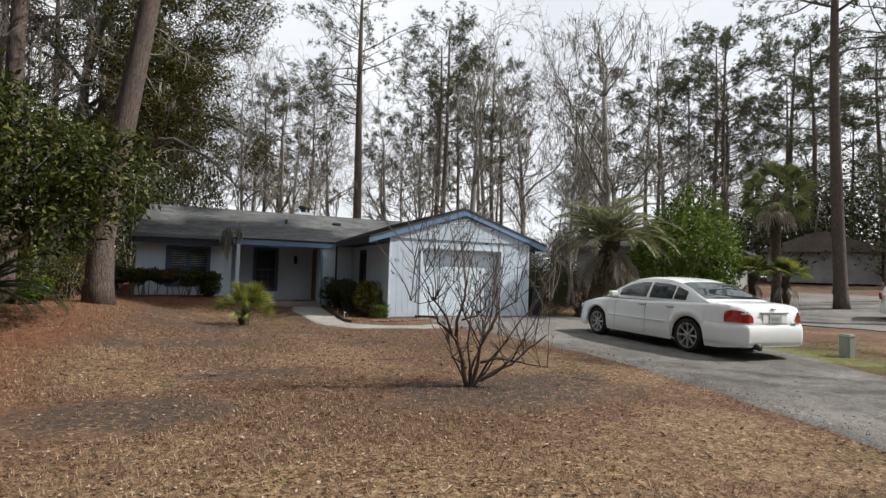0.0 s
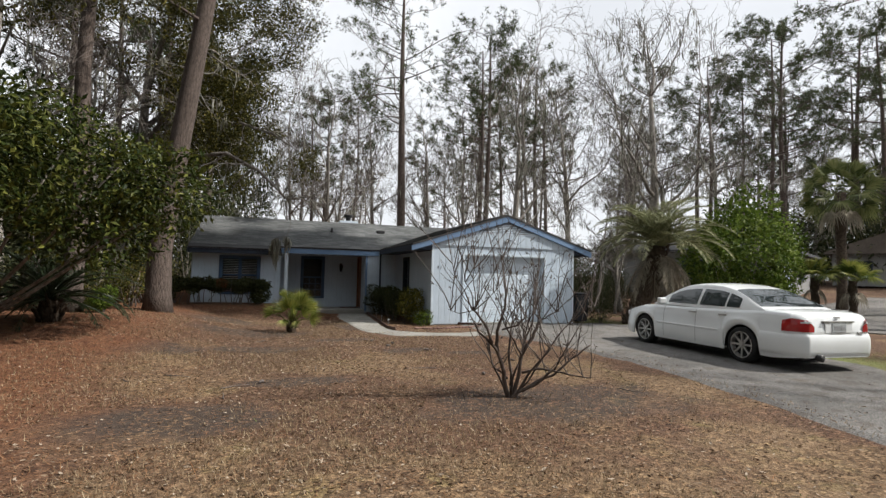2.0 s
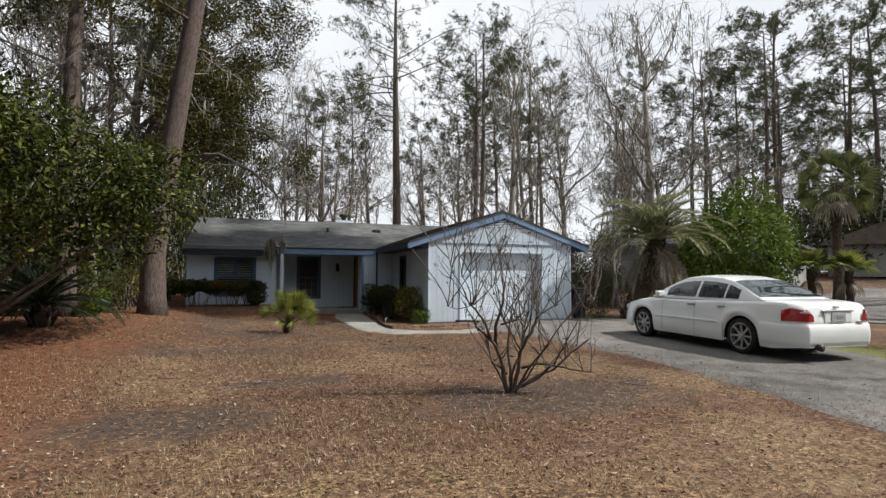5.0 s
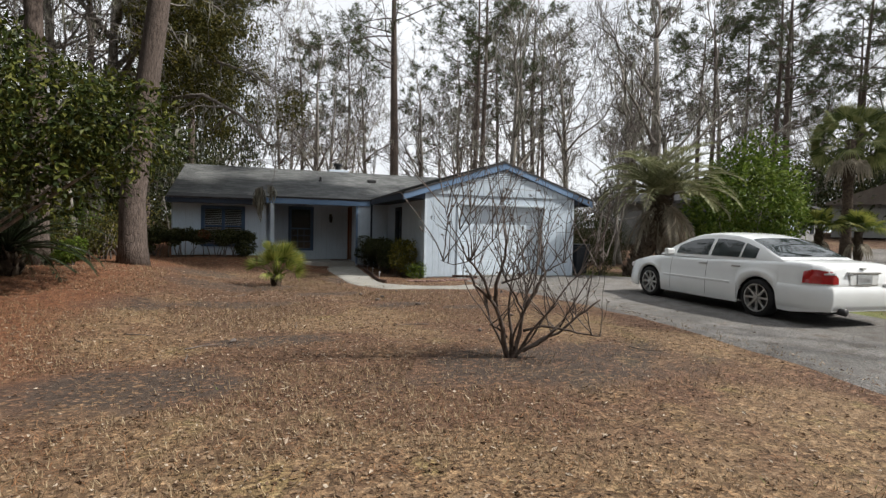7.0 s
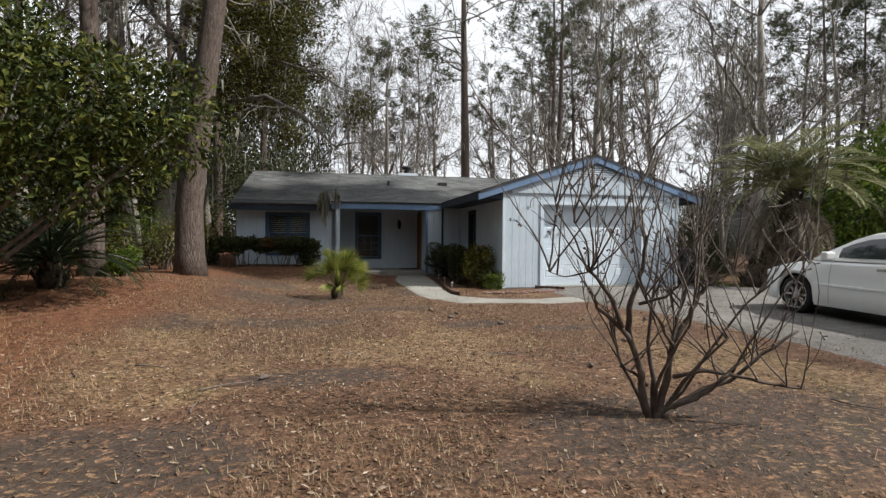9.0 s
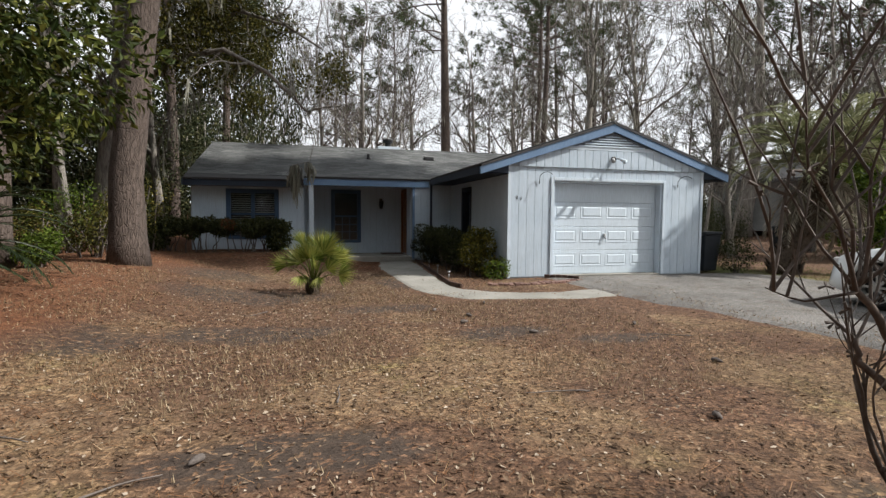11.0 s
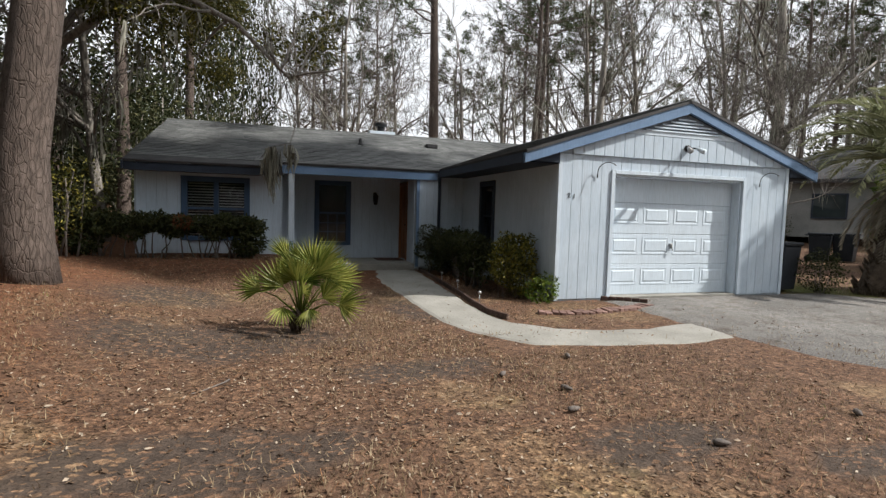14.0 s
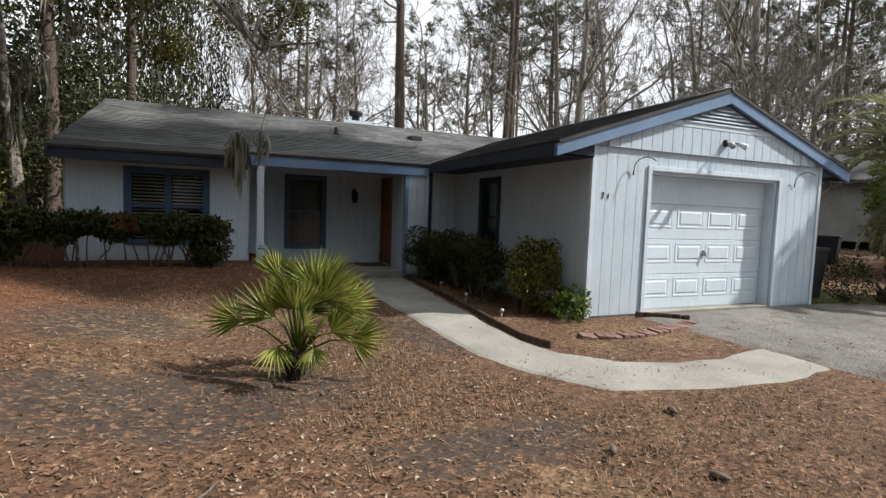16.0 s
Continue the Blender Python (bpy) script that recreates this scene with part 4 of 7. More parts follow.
# curved plant hooks
for x, turn in ((0.74, 0), (4.36, 0)):
    hook = thing("plant_hook", "curved black iron plant hook on the garage wall", "hook", x, -0.015, 2.02, turn, group="plant hooks")
    pts = [(0, 0, 0), (0, -0.01, 0.10)]
    for k in range(9):
        a = math.pi * (1 - k / 8 * 0.85)
        pts.append((0.11 + 0.11 * math.cos(a), -0.02 - 0.20 * k / 8, 0.14 + 0.11 * math.sin(a)))
    tube("rod", pts, 0.0065, M_BLACK, hook)
    boxed("bracket", -0.01, 0.01, -0.006, 0.004, -0.01, 0.05, M_BLACK, hook)


# house number
def lettering(name, text, x, y, z, size, material, parent, label):
    cu = bpy.data.curves.new(name, "FONT")
    cu.body = text
    cu.size = size
    cu.extrude = 0.004
    tmp = bpy.data.objects.new(name, cu)
    scene.collection.objects.link(tmp)
    me = bpy.data.meshes.new_from_object(tmp.evaluated_get(bpy.context.evaluated_depsgraph_get()))
    bpy.data.objects.remove(tmp)
    me.materials.clear()
    me.materials.append(material)
    ob = new(name, me)
    ob.matrix_basis = pose(x, y, z, 90, 0, 0)
    ob.parent = parent
    return tagged(ob, label)


number = thing("house_number", "dark house number 21 on the garage siding", "house number")
lettering("digit", "2", 0.19, -0.002, 1.665, 0.108, M_BLACK, number, "black figure two")
lettering("digit", "1", 0.285, -0.002, 1.65, 0.108, M_BLACK, number, "black figure one")


# ---------- cars ----------
M_CARPAINT, _nt, _b = base_mat("white_car_paint", 0.22)
_b.inputs["Coat Weight"].default_value = 0.6
_b.inputs["Coat Roughness"].default_value = 0.06
_nt.links.new(ramp_between(_nt, noise_tex(_nt, 1.5, 5.0), ((0.3, (0.76, 0.79, 0.79)), (0.7, (0.82, 0.845, 0.845)))), _b.inputs["Base Color"])
M_TYRE = surface("tyre_rubber", (0.012, 0.012, 0.013), (0.03, 0.03, 0.03), 8.0, 60.0, 0.85)
M_RIM = surface("alloy_rim", (0.46, 0.46, 0.45), (0.58, 0.58, 0.57), 6.0, 50.0, 0.35, metal=0.6, bump=0.0)
M_CARGLASS, _nt, _b = base_mat("tinted_car_glass", 0.03)
_nt.links.new(ramp_between(_nt, noise_tex(_nt, 2.0), ((0.3, (0.018, 0.026, 0.028)), (0.7, (0.03, 0.04, 0.042)))), _b.inputs["Base Color"])
_b.inputs["Specular IOR Level"].default_value = 0.8
M_TAIL, _nt, _b = base_mat("red_lamp_lens", 0.12)
_nt.links.new(ramp_between(_nt, noise_tex(_nt, 6.0), ((0.3, (0.30, 0.008, 0.012)), (0.7, (0.42, 0.02, 0.02)))), _b.inputs["Base Color"])
_b.inputs["Coat Weight"].default_value = 0.8
M_LENS = surface("clear_lamp_lens", (0.62, 0.60, 0.60), (0.75, 0.72, 0.72), 8.0, 40.0, 0.15, bump=0.0)
M_PLATE = surface("licence_plate", (0.40, 0.42, 0.43), (0.50, 0.52, 0.52), 10.0, 60.0, 0.5)


def build_car(name, label, x, y, z, turn, length, width, height, hub_r, hub_f, tyre_r, deck, cabin, belt, group=""):
    """A car with its nose towards local +y, rear bumper at y = 0. deck: height of bonnet and boot along it; cabin: height of roof along it."""
    car = thing(name, label, "car", x, y, z, turn, group)
    hw = width / 2
    stations = [i * length / 150 for i in range(151)]

    def half(s):
        e = min(s, length - s)
        k = 0.50
        return hw * (1 - 0.22 * max(0.0, 1 - e / k) ** 2.2 - 0.03 * abs(s / length - 0.5) * 2)

    def sill(s):
        e = min(s, length - s)
        zb = 0.20 + 0.06 * max(0.0, 1 - e / 0.5)
        for c in (hub_r, hub_f):
            d = abs(s - c)
            if d < tyre_r + 0.055:
                zb = max(zb, tyre_r + math.sqrt((tyre_r + 0.055) ** 2 - d * d) - 0.01)
        return zb

    def section(s):
        w, zb, zd = half(s), sill(s), interp(deck, s)
        e = min(s, length - s)
        tuck = 0.05 if s > 0.25 else 0.02
        sh = zd - 0.10 - 0.04 * max(0.0, 1 - e / 0.4)
        prof = []
        for f, inset in ((0.0, 0.035), (0.10, 0.012), (0.30, 0.0), (0.52, 0.002), (0.55, 0.010), (0.80, 0.018), (1.0, tuck)):
            prof.append((w - inset, zb + (sh - zb) * f))
        for f, drop in ((0.93, 0.045), (0.82, 0.018), (0.6, 0.004), (0.3, -0.004), (0.0, -0.008)):
            prof.append((w * f, zd - drop))
        return prof
    V, F = [], []
    prof_n = len(section(1.0))
    for s in stations:
        pr = section(s)
        full = [(-a, b) for a, b in pr] + [(a, b) for a, b in pr[-2::-1]]
        for a, b in full:
            V.append((a, s, b))
    m = prof_n * 2 - 1
    for i in range(len(stations) - 1):
        for k in range(m - 1):
            F.append((i * m + k, (i + 1) * m + k, (i + 1) * m + k + 1, i * m + k + 1))
    F.append(tuple(range(m)))
    F.append(tuple((len(stations) - 1) * m + k for k in range(m))[::-1])
    body = mesh_part("body", V, F, M_CARPAINT, car, shade=False)
    bm = bmesh.new()
    bm.from_mesh(body.data)
    bmesh.ops.recalc_face_normals(bm, faces=bm.faces)
    for f in bm.faces:
        f.smooth = len(f.verts) == 4
    bm.to_mesh(body.data)
    bm.free()
    # underside and wheel wells
    boxed("underbody", -hw + 0.28, hw - 0.28, 0.25, length - 0.3, 0.22, 0.42, M_BLACK, car)
    for c in (hub_r, hub_f):
        well = bmesh.new()
        bmesh.ops.create_cone(well, segments=24, radius1=tyre_r + 0.05, radius2=tyre_r + 0.05, depth=width - 0.14, cap_ends=False, matrix=pose(0, c, tyre_r, 0, 90, 0))
        bmesh.ops.delete(well, geom=[v for v in well.verts if v.co.z < 0.2], context="VERTS")
        part("wheel_well", well, M_BLACK, body)

    # cabin
    s0, s1 = cabin[0][0], cabin[-1][0]

    def cab(s, v):
        """v from 0 at the belt to 1 at the rail to 2 at the middle of the roof."""
        zr = interp(cabin, s)
        rise = max(0.0, zr - belt)
        wb = half(s) - 0.075
        wr = wb - 0.36 * min(1.0, rise / (height - belt)) * 0.62
        rail = belt + rise * 0.86
        if v <= 1:
            return (wb + (wr - wb) * v ** 1.25, belt - 0.015 + (rail - belt + 0.015) * v)
        f = v - 1
        a = math.pi / 2 * f
        return (wr * math.cos(a) ** 0.75 if f < 1 else 0.0, rail + (zr - rail) * math.sin(a) ** 0.8)
    V, F = [], []
    vs = [i / 6 for i in range(7)] + [1 + i / 8 for i in range(1, 9)]
    cs = [s0 + (s1 - s0) * i / 60 for i in range(61)]
    for s in cs:
        pr = [cab(s, v) for v in vs]
        full = [(-a, b) for a, b in pr] + [(a, b) for a, b in pr[-2::-1]]
        V += [(a, s, b) for a, b in full]
    m = len(vs) * 2 - 1
    for i in range(60):
        for k in range(m - 1):
            F.append((i * m + k, (i + 1) * m + k, (i + 1) * m + k + 1, i * m + k + 1))
    shell = mesh_part("cabin", V, F, M_CARPAINT, car, shade=True)
    bm = bmesh.new()
    bm.from_mesh(shell.data)
    bmesh.ops.recalc_face_normals(bm, faces=bm.faces)
    bm.to_mesh(shell.data)
    bm.free()

    def glass(nm, sa, sb, va, vb, side, out=0.006, inset=None):
        V, F = [], []
        n, k = 20, 8
        for i in range(n + 1):
            s = sa + (sb - sa) * i / n
            for j in range(k + 1):
                v = va + (vb - va) * j / k
                if inset:
                    lo, hi = inset(s)
                    v = lo + (hi - lo) * j / k
                a, b = cab(s, v)
                V.append((side * (a + out), s, b + out * 0.6))
        for i in range(n):
            for j in range(k):
                q = i * (k + 1) + j
                F.append((q, q + 1, q + k + 2, q + k + 1))
        ob = mesh_part(nm, V, F, M_CARGLASS, car, shade=True)
        bm = bmesh.new()
        bm.from_mesh(ob.data)
        bmesh.ops.recalc_face_normals(bm, faces=bm.faces)
        if sum((f.normal.x * side for f in bm.faces)) < 0:
            bmesh.ops.reverse_faces(bm, faces=bm.faces)
        bm.to_mesh(ob.data)
        bm.free()
        return ob
    span = s1 - s0

    def lift(s):
        rise = interp(cabin, s) - belt
        return (min(0.9, 0.05 / max(rise, 0.05) + 0.02), max(0.1, 0.93 - 0.04 / max(rise, 0.08)))
    for side in (-1, 1):
        glass("quarter_window", s0 + span * 0.18, s0 + span * 0.285, 0, 1, side, inset=lift)
        glass("rear_side_window", s0 + span * 0.30, s0 + span * 0.52, 0, 1, side, inset=lift)
        glass("front_side_window", s0 + span * 0.545, s0 + span * 0.84, 0, 1, side, inset=lift)
    for nm, a, b in (("rear_window", 0.035, 0.26), ("windscreen", 0.74, 0.96)):
        V, F = [], []
        for i in range(13):
            s = s0 + span * (a + (b - a) * i / 12)
            for j in range(17):
                v = 1.20 + 0.80 * (j / 8 if j <= 8 else (16 - j) / 8)
                p, q = cab(s, v)
                V.append(((-p if j <= 8 else p), s, q + 0.008))
        for i in range(12):
            for j in range(16):
                q = i * 17 + j
                F.append((q, q + 1, q + 18, q + 17))
        ob = mesh_part(nm, V, F, M_CARGLASS, car, shade=True)
    # wheels
    for c in (hub_r, hub_f):
        for side in (-1, 1):
            wheel = new("wheel")
            wheel.parent = car
            wheel.matrix_basis = pose(side * (hw - 0.145), c, tyre_r, 0, 90 * side, 0)
            V, F = [], []
            n = 32
            prof = ((0.235, -0.10), (0.265, -0.11), (tyre_r - 0.015, -0.10), (tyre_r, -0.07), (tyre_r, 0.07), (tyre_r - 0.015, 0.10), (0.265, 0.112), (0.240, 0.10))
            for i in range(n):
                a = 2 * math.pi * i / n
                V += [(r * math.cos(a), r * math.sin(a), h) for r, h in prof]
            k = len(prof)
            for i in range(n):
                for j in range(k - 1):
                    F.append((i * k + j, ((i + 1) % n) * k + j, ((i + 1) % n) * k + j + 1, i * k + j + 1))
            mesh_part("tyre", V, F, M_TYRE, wheel, shade=True)
            bm = bmesh.new()
            bmesh.ops.create_cone(bm, segments=32, radius1=0.225, radius2=0.225, depth=0.02, cap_ends=True, matrix=Matrix.Translation((0, 0, 0.01)))
            part("brake_disc", bm, M_BLACK, wheel)
            bm = bmesh.new()
            for i in range(8):
                a = 2 * math.pi * i / 8
                ca, sa = math.cos(a), math.sin(a)
                pts = []
                for r, w, h in ((0.03, 0.022, 0.086), (0.13, 0.015, 0.086), (0.232, 0.017, 0.100)):
                    for sgn in (-1, 1):
                        pts.append(bm.verts.new((r * ca - sgn * w * sa, r * sa + sgn * w * ca, h)))
                        pts.append(bm.verts.new((r * ca - sgn * w * sa, r * sa + sgn * w * ca, h - 0.03)))
                for q in (0, 4):
                    bm.faces.new((pts[q], pts[q + 2], pts[q + 6], pts[q + 4]))
                    bm.faces.new((pts[q], pts[q + 4], pts[q + 5], pts[q + 1]))
                    bm.faces.new((pts[q + 2], pts[q + 3], pts[q + 7], pts[q + 6]))
            rings = []
            for r, h in ((0.246, 0.06), (0.250, 0.104), (0.232, 0.104), (0.226, 0.02)):
                rings.append([bm.verts.new((r * math.cos(2 * math.pi * i / 32), r * math.sin(2 * math.pi * i / 32), h)) for i in range(32)])
            for ra, rb in zip(rings, rings[1:]):
                for i in range(32):
                    bm.faces.new((ra[i], ra[(i + 1) % 32], rb[(i + 1) % 32], rb[i]))
            bmesh.ops.create_cone(bm, segments=16, radius1=0.045, radius2=0.035, depth=0.03, cap_ends=True, matrix=Matrix.Translation((0, 0, 0.09)))
            part("rim", bm, M_RIM, wheel, "spoked alloy rim")

    def skin(s, zz):
        """Half the body's width at a place along it and a height."""
        pr = section(s)
        for (a, b), (c, d) in zip(pr, pr[1:]):
            if b <= zz <= d:
                return a + (c - a) * (zz - b) / max(1e-6, d - b)
        return pr[6][0]
    # side fittings
    for side in (-1, 1):
        for s in (s0 + span * 0.30, s0 + span * 0.57):
            w = skin(s, belt - 0.10)
            boxed("door_handle", *sorted((side * (w - 0.004), side * (w + 0.028))), s - 0.10, s + 0.10, belt - 0.135, belt - 0.10, M_RIM, car, "chrome handle", 0.008)
        wm = half(s0 + span * 0.80)
        bm = block(bmesh.new(), *sorted((side * (wm - 0.02), side * (wm + 0.17))), s0 + span * 0.83, s0 + span * 0.83 + 0.12, belt + 0.0, belt + 0.14, 0.03)
        part("wing_mirror", bm, M_CARPAINT, car)
        V, F = [], []
        for i in range(41):
            s = hub_r + 0.55 + (hub_f - hub_r - 1.05) * i / 40
            w = skin(s, 0.56)
            for o, h in ((0.0, 0.535), (0.012, 0.542), (0.012, 0.572), (0.0, 0.58)):
                V.append((side * (w + o), s, h))
        for i in range(40):
            for j in range(3):
                F.append((i * 4 + j, i * 4 + j + 1, i * 4 + j + 5, i * 4 + j + 4))
        mesh_part("side_moulding", V, F, M_CARPAINT, car)
        for s in (s0 + span * 0.285, s0 + span * 0.535, s0 + span * 0.87):
            V, F = [], []
            for i in range(15):
                zz = 0.27 + (belt - 0.06 - 0.27) * i / 14
                w = skin(s, max(zz, sill(s) + 0.01))
                V += [(side * (w + 0.0015), s - 0.004, zz), (side * (w + 0.0015), s + 0.004, zz)]
            for i in range(14):
                F.append((2 * i, 2 * i + 1, 2 * i + 3, 2 * i + 2))
            mesh_part("door_seam", V, F, M_BLACK, car)
    return car, section, half, skin


def saloon():
    L = 4.98
    car, section, half, skin = build_car(
        "saloon_car", "white four-door saloon parked on the driveway", 0, 0, 0, 0, L, 1.84, 1.49, 1.18, 4.05, 0.335,
        [(0.0, 0.70), (0.015, 0.84), (0.04, 0.93), (0.08, 0.985), (0.15, 1.015), (0.32, 1.035), (0.52, 1.045), (0.9, 1.035), (2.3, 0.995), (3.64, 0.985), (4.19, 0.93), (4.64, 0.83), (4.84, 0.72), (4.92, 0.58), (4.98, 0.42)],
        [(0.72, 1.03), (0.95, 1.13), (1.25, 1.285), (1.54, 1.40), (1.84, 1.465), (2.19, 1.49), (2.54, 1.485), (2.84, 1.45), (3.09, 1.36), (3.39, 1.20), (3.61, 1.07), (3.73, 0.99)], 0.985)
    # tail lamps wrapping the corners
    for side in (-1, 1):
        for nm, mat, ra, rb, za, zb, out in (("tail_lamp", M_TAIL, 0.0, 1.0, 0.69, 0.915, 0.008), ("reversing_lamp", M_LENS, 0.42, 0.74, 0.835, 0.875, 0.013)):
            V, F = [], []
            for i in range(17):
                f = ra + (rb - ra) * i / 16
                for j in range(5):
                    crest = (0.82 + 0.9 * f if f < 0.2 else 1.0 - 0.62 * ((f - 0.2) / 0.8) ** 1.6) if nm == "tail_lamp" else 1.0 - 0.5 * abs(2 * i / 16 - 1) ** 2
                    zz = za + (zb - za) * crest * j / 4
                    if f < 0.5:
                        s = 0.30 * (1 - f / 0.5) + 0.035
                        w = skin(max(s, 0.03), zz)
                        V.append((side * (w + out), s - out, zz))
                    else:
                        w = skin(0.035, zz)
                        V.append((side * (w + out - (f - 0.5) / 0.5 * 0.17), 0.035 - out - 0.035 * min(1, (f - 0.5) / 0.15), zz))
            for i in range(16):
                for j in range(4):
                    q = i * 5 + j
                    F.append((q, q + 1, q + 6, q + 5))
            mesh_part(nm, V, F, mat, car, "red tail lamp" if nm == "tail_lamp" else "clear lens band", True)
    # rear bumper
    V, F = [], []
    prof = ((-0.03, 0.25), (0.004, 0.28), (0.02, 0.35), (0.030, 0.45), (0.031, 0.53), (0.024, 0.59), (0.012, 0.63), (-0.01, 0.665))
    pts = []
    for i in range(41):
        f = -1 + 2 * i / 40
        if abs(f) > 0.75:
            s = (abs(f) - 0.75) / 0.25 * 0.75
            pts.append((math.copysign(half(max(s, 0.0)) * 1.0, f), s, 1))
        else:
            pts.append((half(0.0) * f / 0.75, 0.0, 0))
    for x, s, k in pts:
        sgn = 1 if x > 0 else -1
        for o, h in prof:
            V.append((x + (sgn * (o - 0.01) if k else 0), s - (0 if k else o), h))
    n = len(prof)
    for i in range(40):
        for j in range(n - 1):
            F.append((i * n + j, i * n + j + 1, (i + 1) * n + j + 1, (i + 1) * n + j))
    mesh_part("rear_bumper", V, F, M_CARPAINT, car, shade=True)
    boxed("garnish", -0.34, 0.34, -0.02, 0.06, 0.855, 0.885, M_RIM, car, "dark chrome strip", 0.008)
    boxed("plate_recess", -0.30, 0.30, -0.008, 0.03, 0.68, 0.85, M_CARPAINT, car, "", 0.004)
    plate = boxed("licence_plate", -0.155, 0.155, -0.018, -0.008, 0.69, 0.84, M_PLATE, car, "grey licence plate", 0.003)
    for k in range(3):
        boxed("plate_bar", -0.11 + k * 0.08, -0.05 + k * 0.08, -0.021, -0.0185, 0.735, 0.79, M_METAL, plate)
    boxed("badge", -0.045, 0.045, 0.0, 0.10, 0.925, 0.955, M_RIM, car, "chrome badge", 0.01)
    boxed("number_badge", 0.42, 0.55, -0.026, 0.02, 0.665, 0.69, M_RIM, car)
    tube("exhaust_pipe", [(-0.48, 0.5, 0.27), (-0.48, 0.0, 0.265), (-0.48, -0.09, 0.26)], [0.05, 0.055, 0.062], M_BLACK, car, sides=14)
    boxed("silencer", -0.72, -0.25, 0.08, 0.55, 0.20, 0.34, M_BLACK, car, "", 0.05)
    boxed("grille", -0.42, 0.42, 4.87, 4.965, 0.52, 0.66, M_BLACK, car, "", 0.01)
    for side in (-1, 1):
        boxed("headlamp", *sorted((side * 0.48, side * 0.80)), 4.61, 4.83, 0.62, 0.74, M_LENS, car, "", 0.03)
    return car


car = saloon()
# left wheels stand at (3.94, -4.85) and (3.73, -7.72)
CAR_TURN = -4.2
rot = Matrix.Rotation(radians(CAR_TURN), 4, "Z")
hub = Vector((3.74, -7.72, 0))
off = rot @ Vector((-0.86, 1.18, 0))
car.matrix_basis = Matrix.Translation(hub - off + Vector((0, 0, ground_z(4.6, -6.5) + 0.02))) @ rot

suv, _s, _h, _k = build_car("suv", "white sport utility car on the neighbouring lane", 19.75, -3.3, ground_z(20.2, -4.5) + 0.03, -154, 4.6, 1.85, 1.75, 0.95, 3.65, 0.36,
                            [(0.0, 0.7), (0.04, 1.0), (0.1, 1.08), (2.5, 1.06), (3.3, 1.04), (4.2, 0.95), (4.5, 0.75), (4.6, 0.55)],
                            [(0.06, 1.08), (0.25, 1.5), (0.45, 1.70), (1.5, 1.75), (2.3, 1.73), (2.7, 1.6), (3.1, 1.3), (3.4, 1.05)], 1.06)
for side in (-1, 1):
    boxed("tail_lamp", *sorted((side * 0.68, side * 0.86)), -0.02, 0.06, 0.80, 1.05, M_TAIL, suv, "", 0.015)


# ---------- plants ----------
def unit(rnd):
    while True:
        v = Vector((rnd.uniform(-1, 1), rnd.uniform(-1, 1), rnd.uniform(-1, 1)))
        if 0.05 < v.length < 1:
            return v.normalized()


def leaf_into(V, F, p, along, normal, length, width, fold=0.25):
    """One pointed leaf of two faces, folded along its middle."""
    side = along.cross(normal)
    if side.length < 1e-4:
        side = along.cross(Vector((0.3, 0.2, 0.9)))
    side.normalize()
    nn = side.cross(along).normalized()
    k = len(V)
    mid = p + along * (length * 0.45)
    V += [p, mid + side * width / 2 + nn * width * fold, p + along * length, mid - side * width / 2 + nn * width * fold]
    F += [(k, k + 1, k + 2), (k, k + 2, k + 3)]


def blob_points(rnd, clumps, count, shell=0.55):
    """Points in clumps (centre, radii), thick towards the outside."""
    vols = [c[1][0] * c[1][1] * c[1][2] for c in clumps]
    tot = sum(vols)
    for (cx, cy, cz), (rx, ry, rz) in clumps:
        n = int(count * rx * ry * rz / tot)
        for _ in range(n):
            d = unit(rnd)
            r = shell + (1 - shell) * rnd.random() ** 0.6
            r *= 1 + 0.18 * noise.noise(d * 2.3 + Vector((cx, cy, cz)))
            yield Vector((cx + d.x * rx * r, cy + d.y * ry * r, cz + d.z * rz * r)), d


def leaf_crown(name, rnd, clumps, count, length, width, material, parent, label="", droop=0.2, shell=0.55):
    V, F = [], []
    for p, d in blob_points(rnd, clumps, count, shell):
        al = (d * 0.6 + unit(rnd) * 0.8 + Vector((0, 0, -droop))).normalized()
        leaf_into(V, F, p, al, (d + unit(rnd) * 0.7 + Vector((0, 0, 0.5))).normalized(), length * rnd.uniform(0.6, 1.25), width * rnd.uniform(0.7, 1.2))
    return mesh_part(name, V, F, material, parent, label)


def bent(rnd, p, d, length, segs, wander, lift=0.0):
    """A wandering line from p, and the way it ends in."""
    pts, q, dd = [Vector(p)], Vector(p), Vector(d).normalized()
    for _ in range(segs):
        dd = (dd + unit(rnd) * wander + Vector((0, 0, lift))).normalized()
        q = q + dd * (length / segs)
        pts.append(q.copy())
    return pts, dd


def taper(r0, r1, n):
    return [r0 + (r1 - r0) * i / (n - 1) for i in range(n)]


def tuft_into(V, F, rnd, p, d, size, blades, wide=0.042):
    for _ in range(blades):
        b = (d * 0.7 + unit(rnd)).normalized()
        s = b.cross(unit(rnd)).normalized() * size * wide
        k = len(V)
        V += [p - s, p + s, p + b * size * rnd.uniform(0.6, 1.1)]
        F.append((k, k + 1, k + 2))


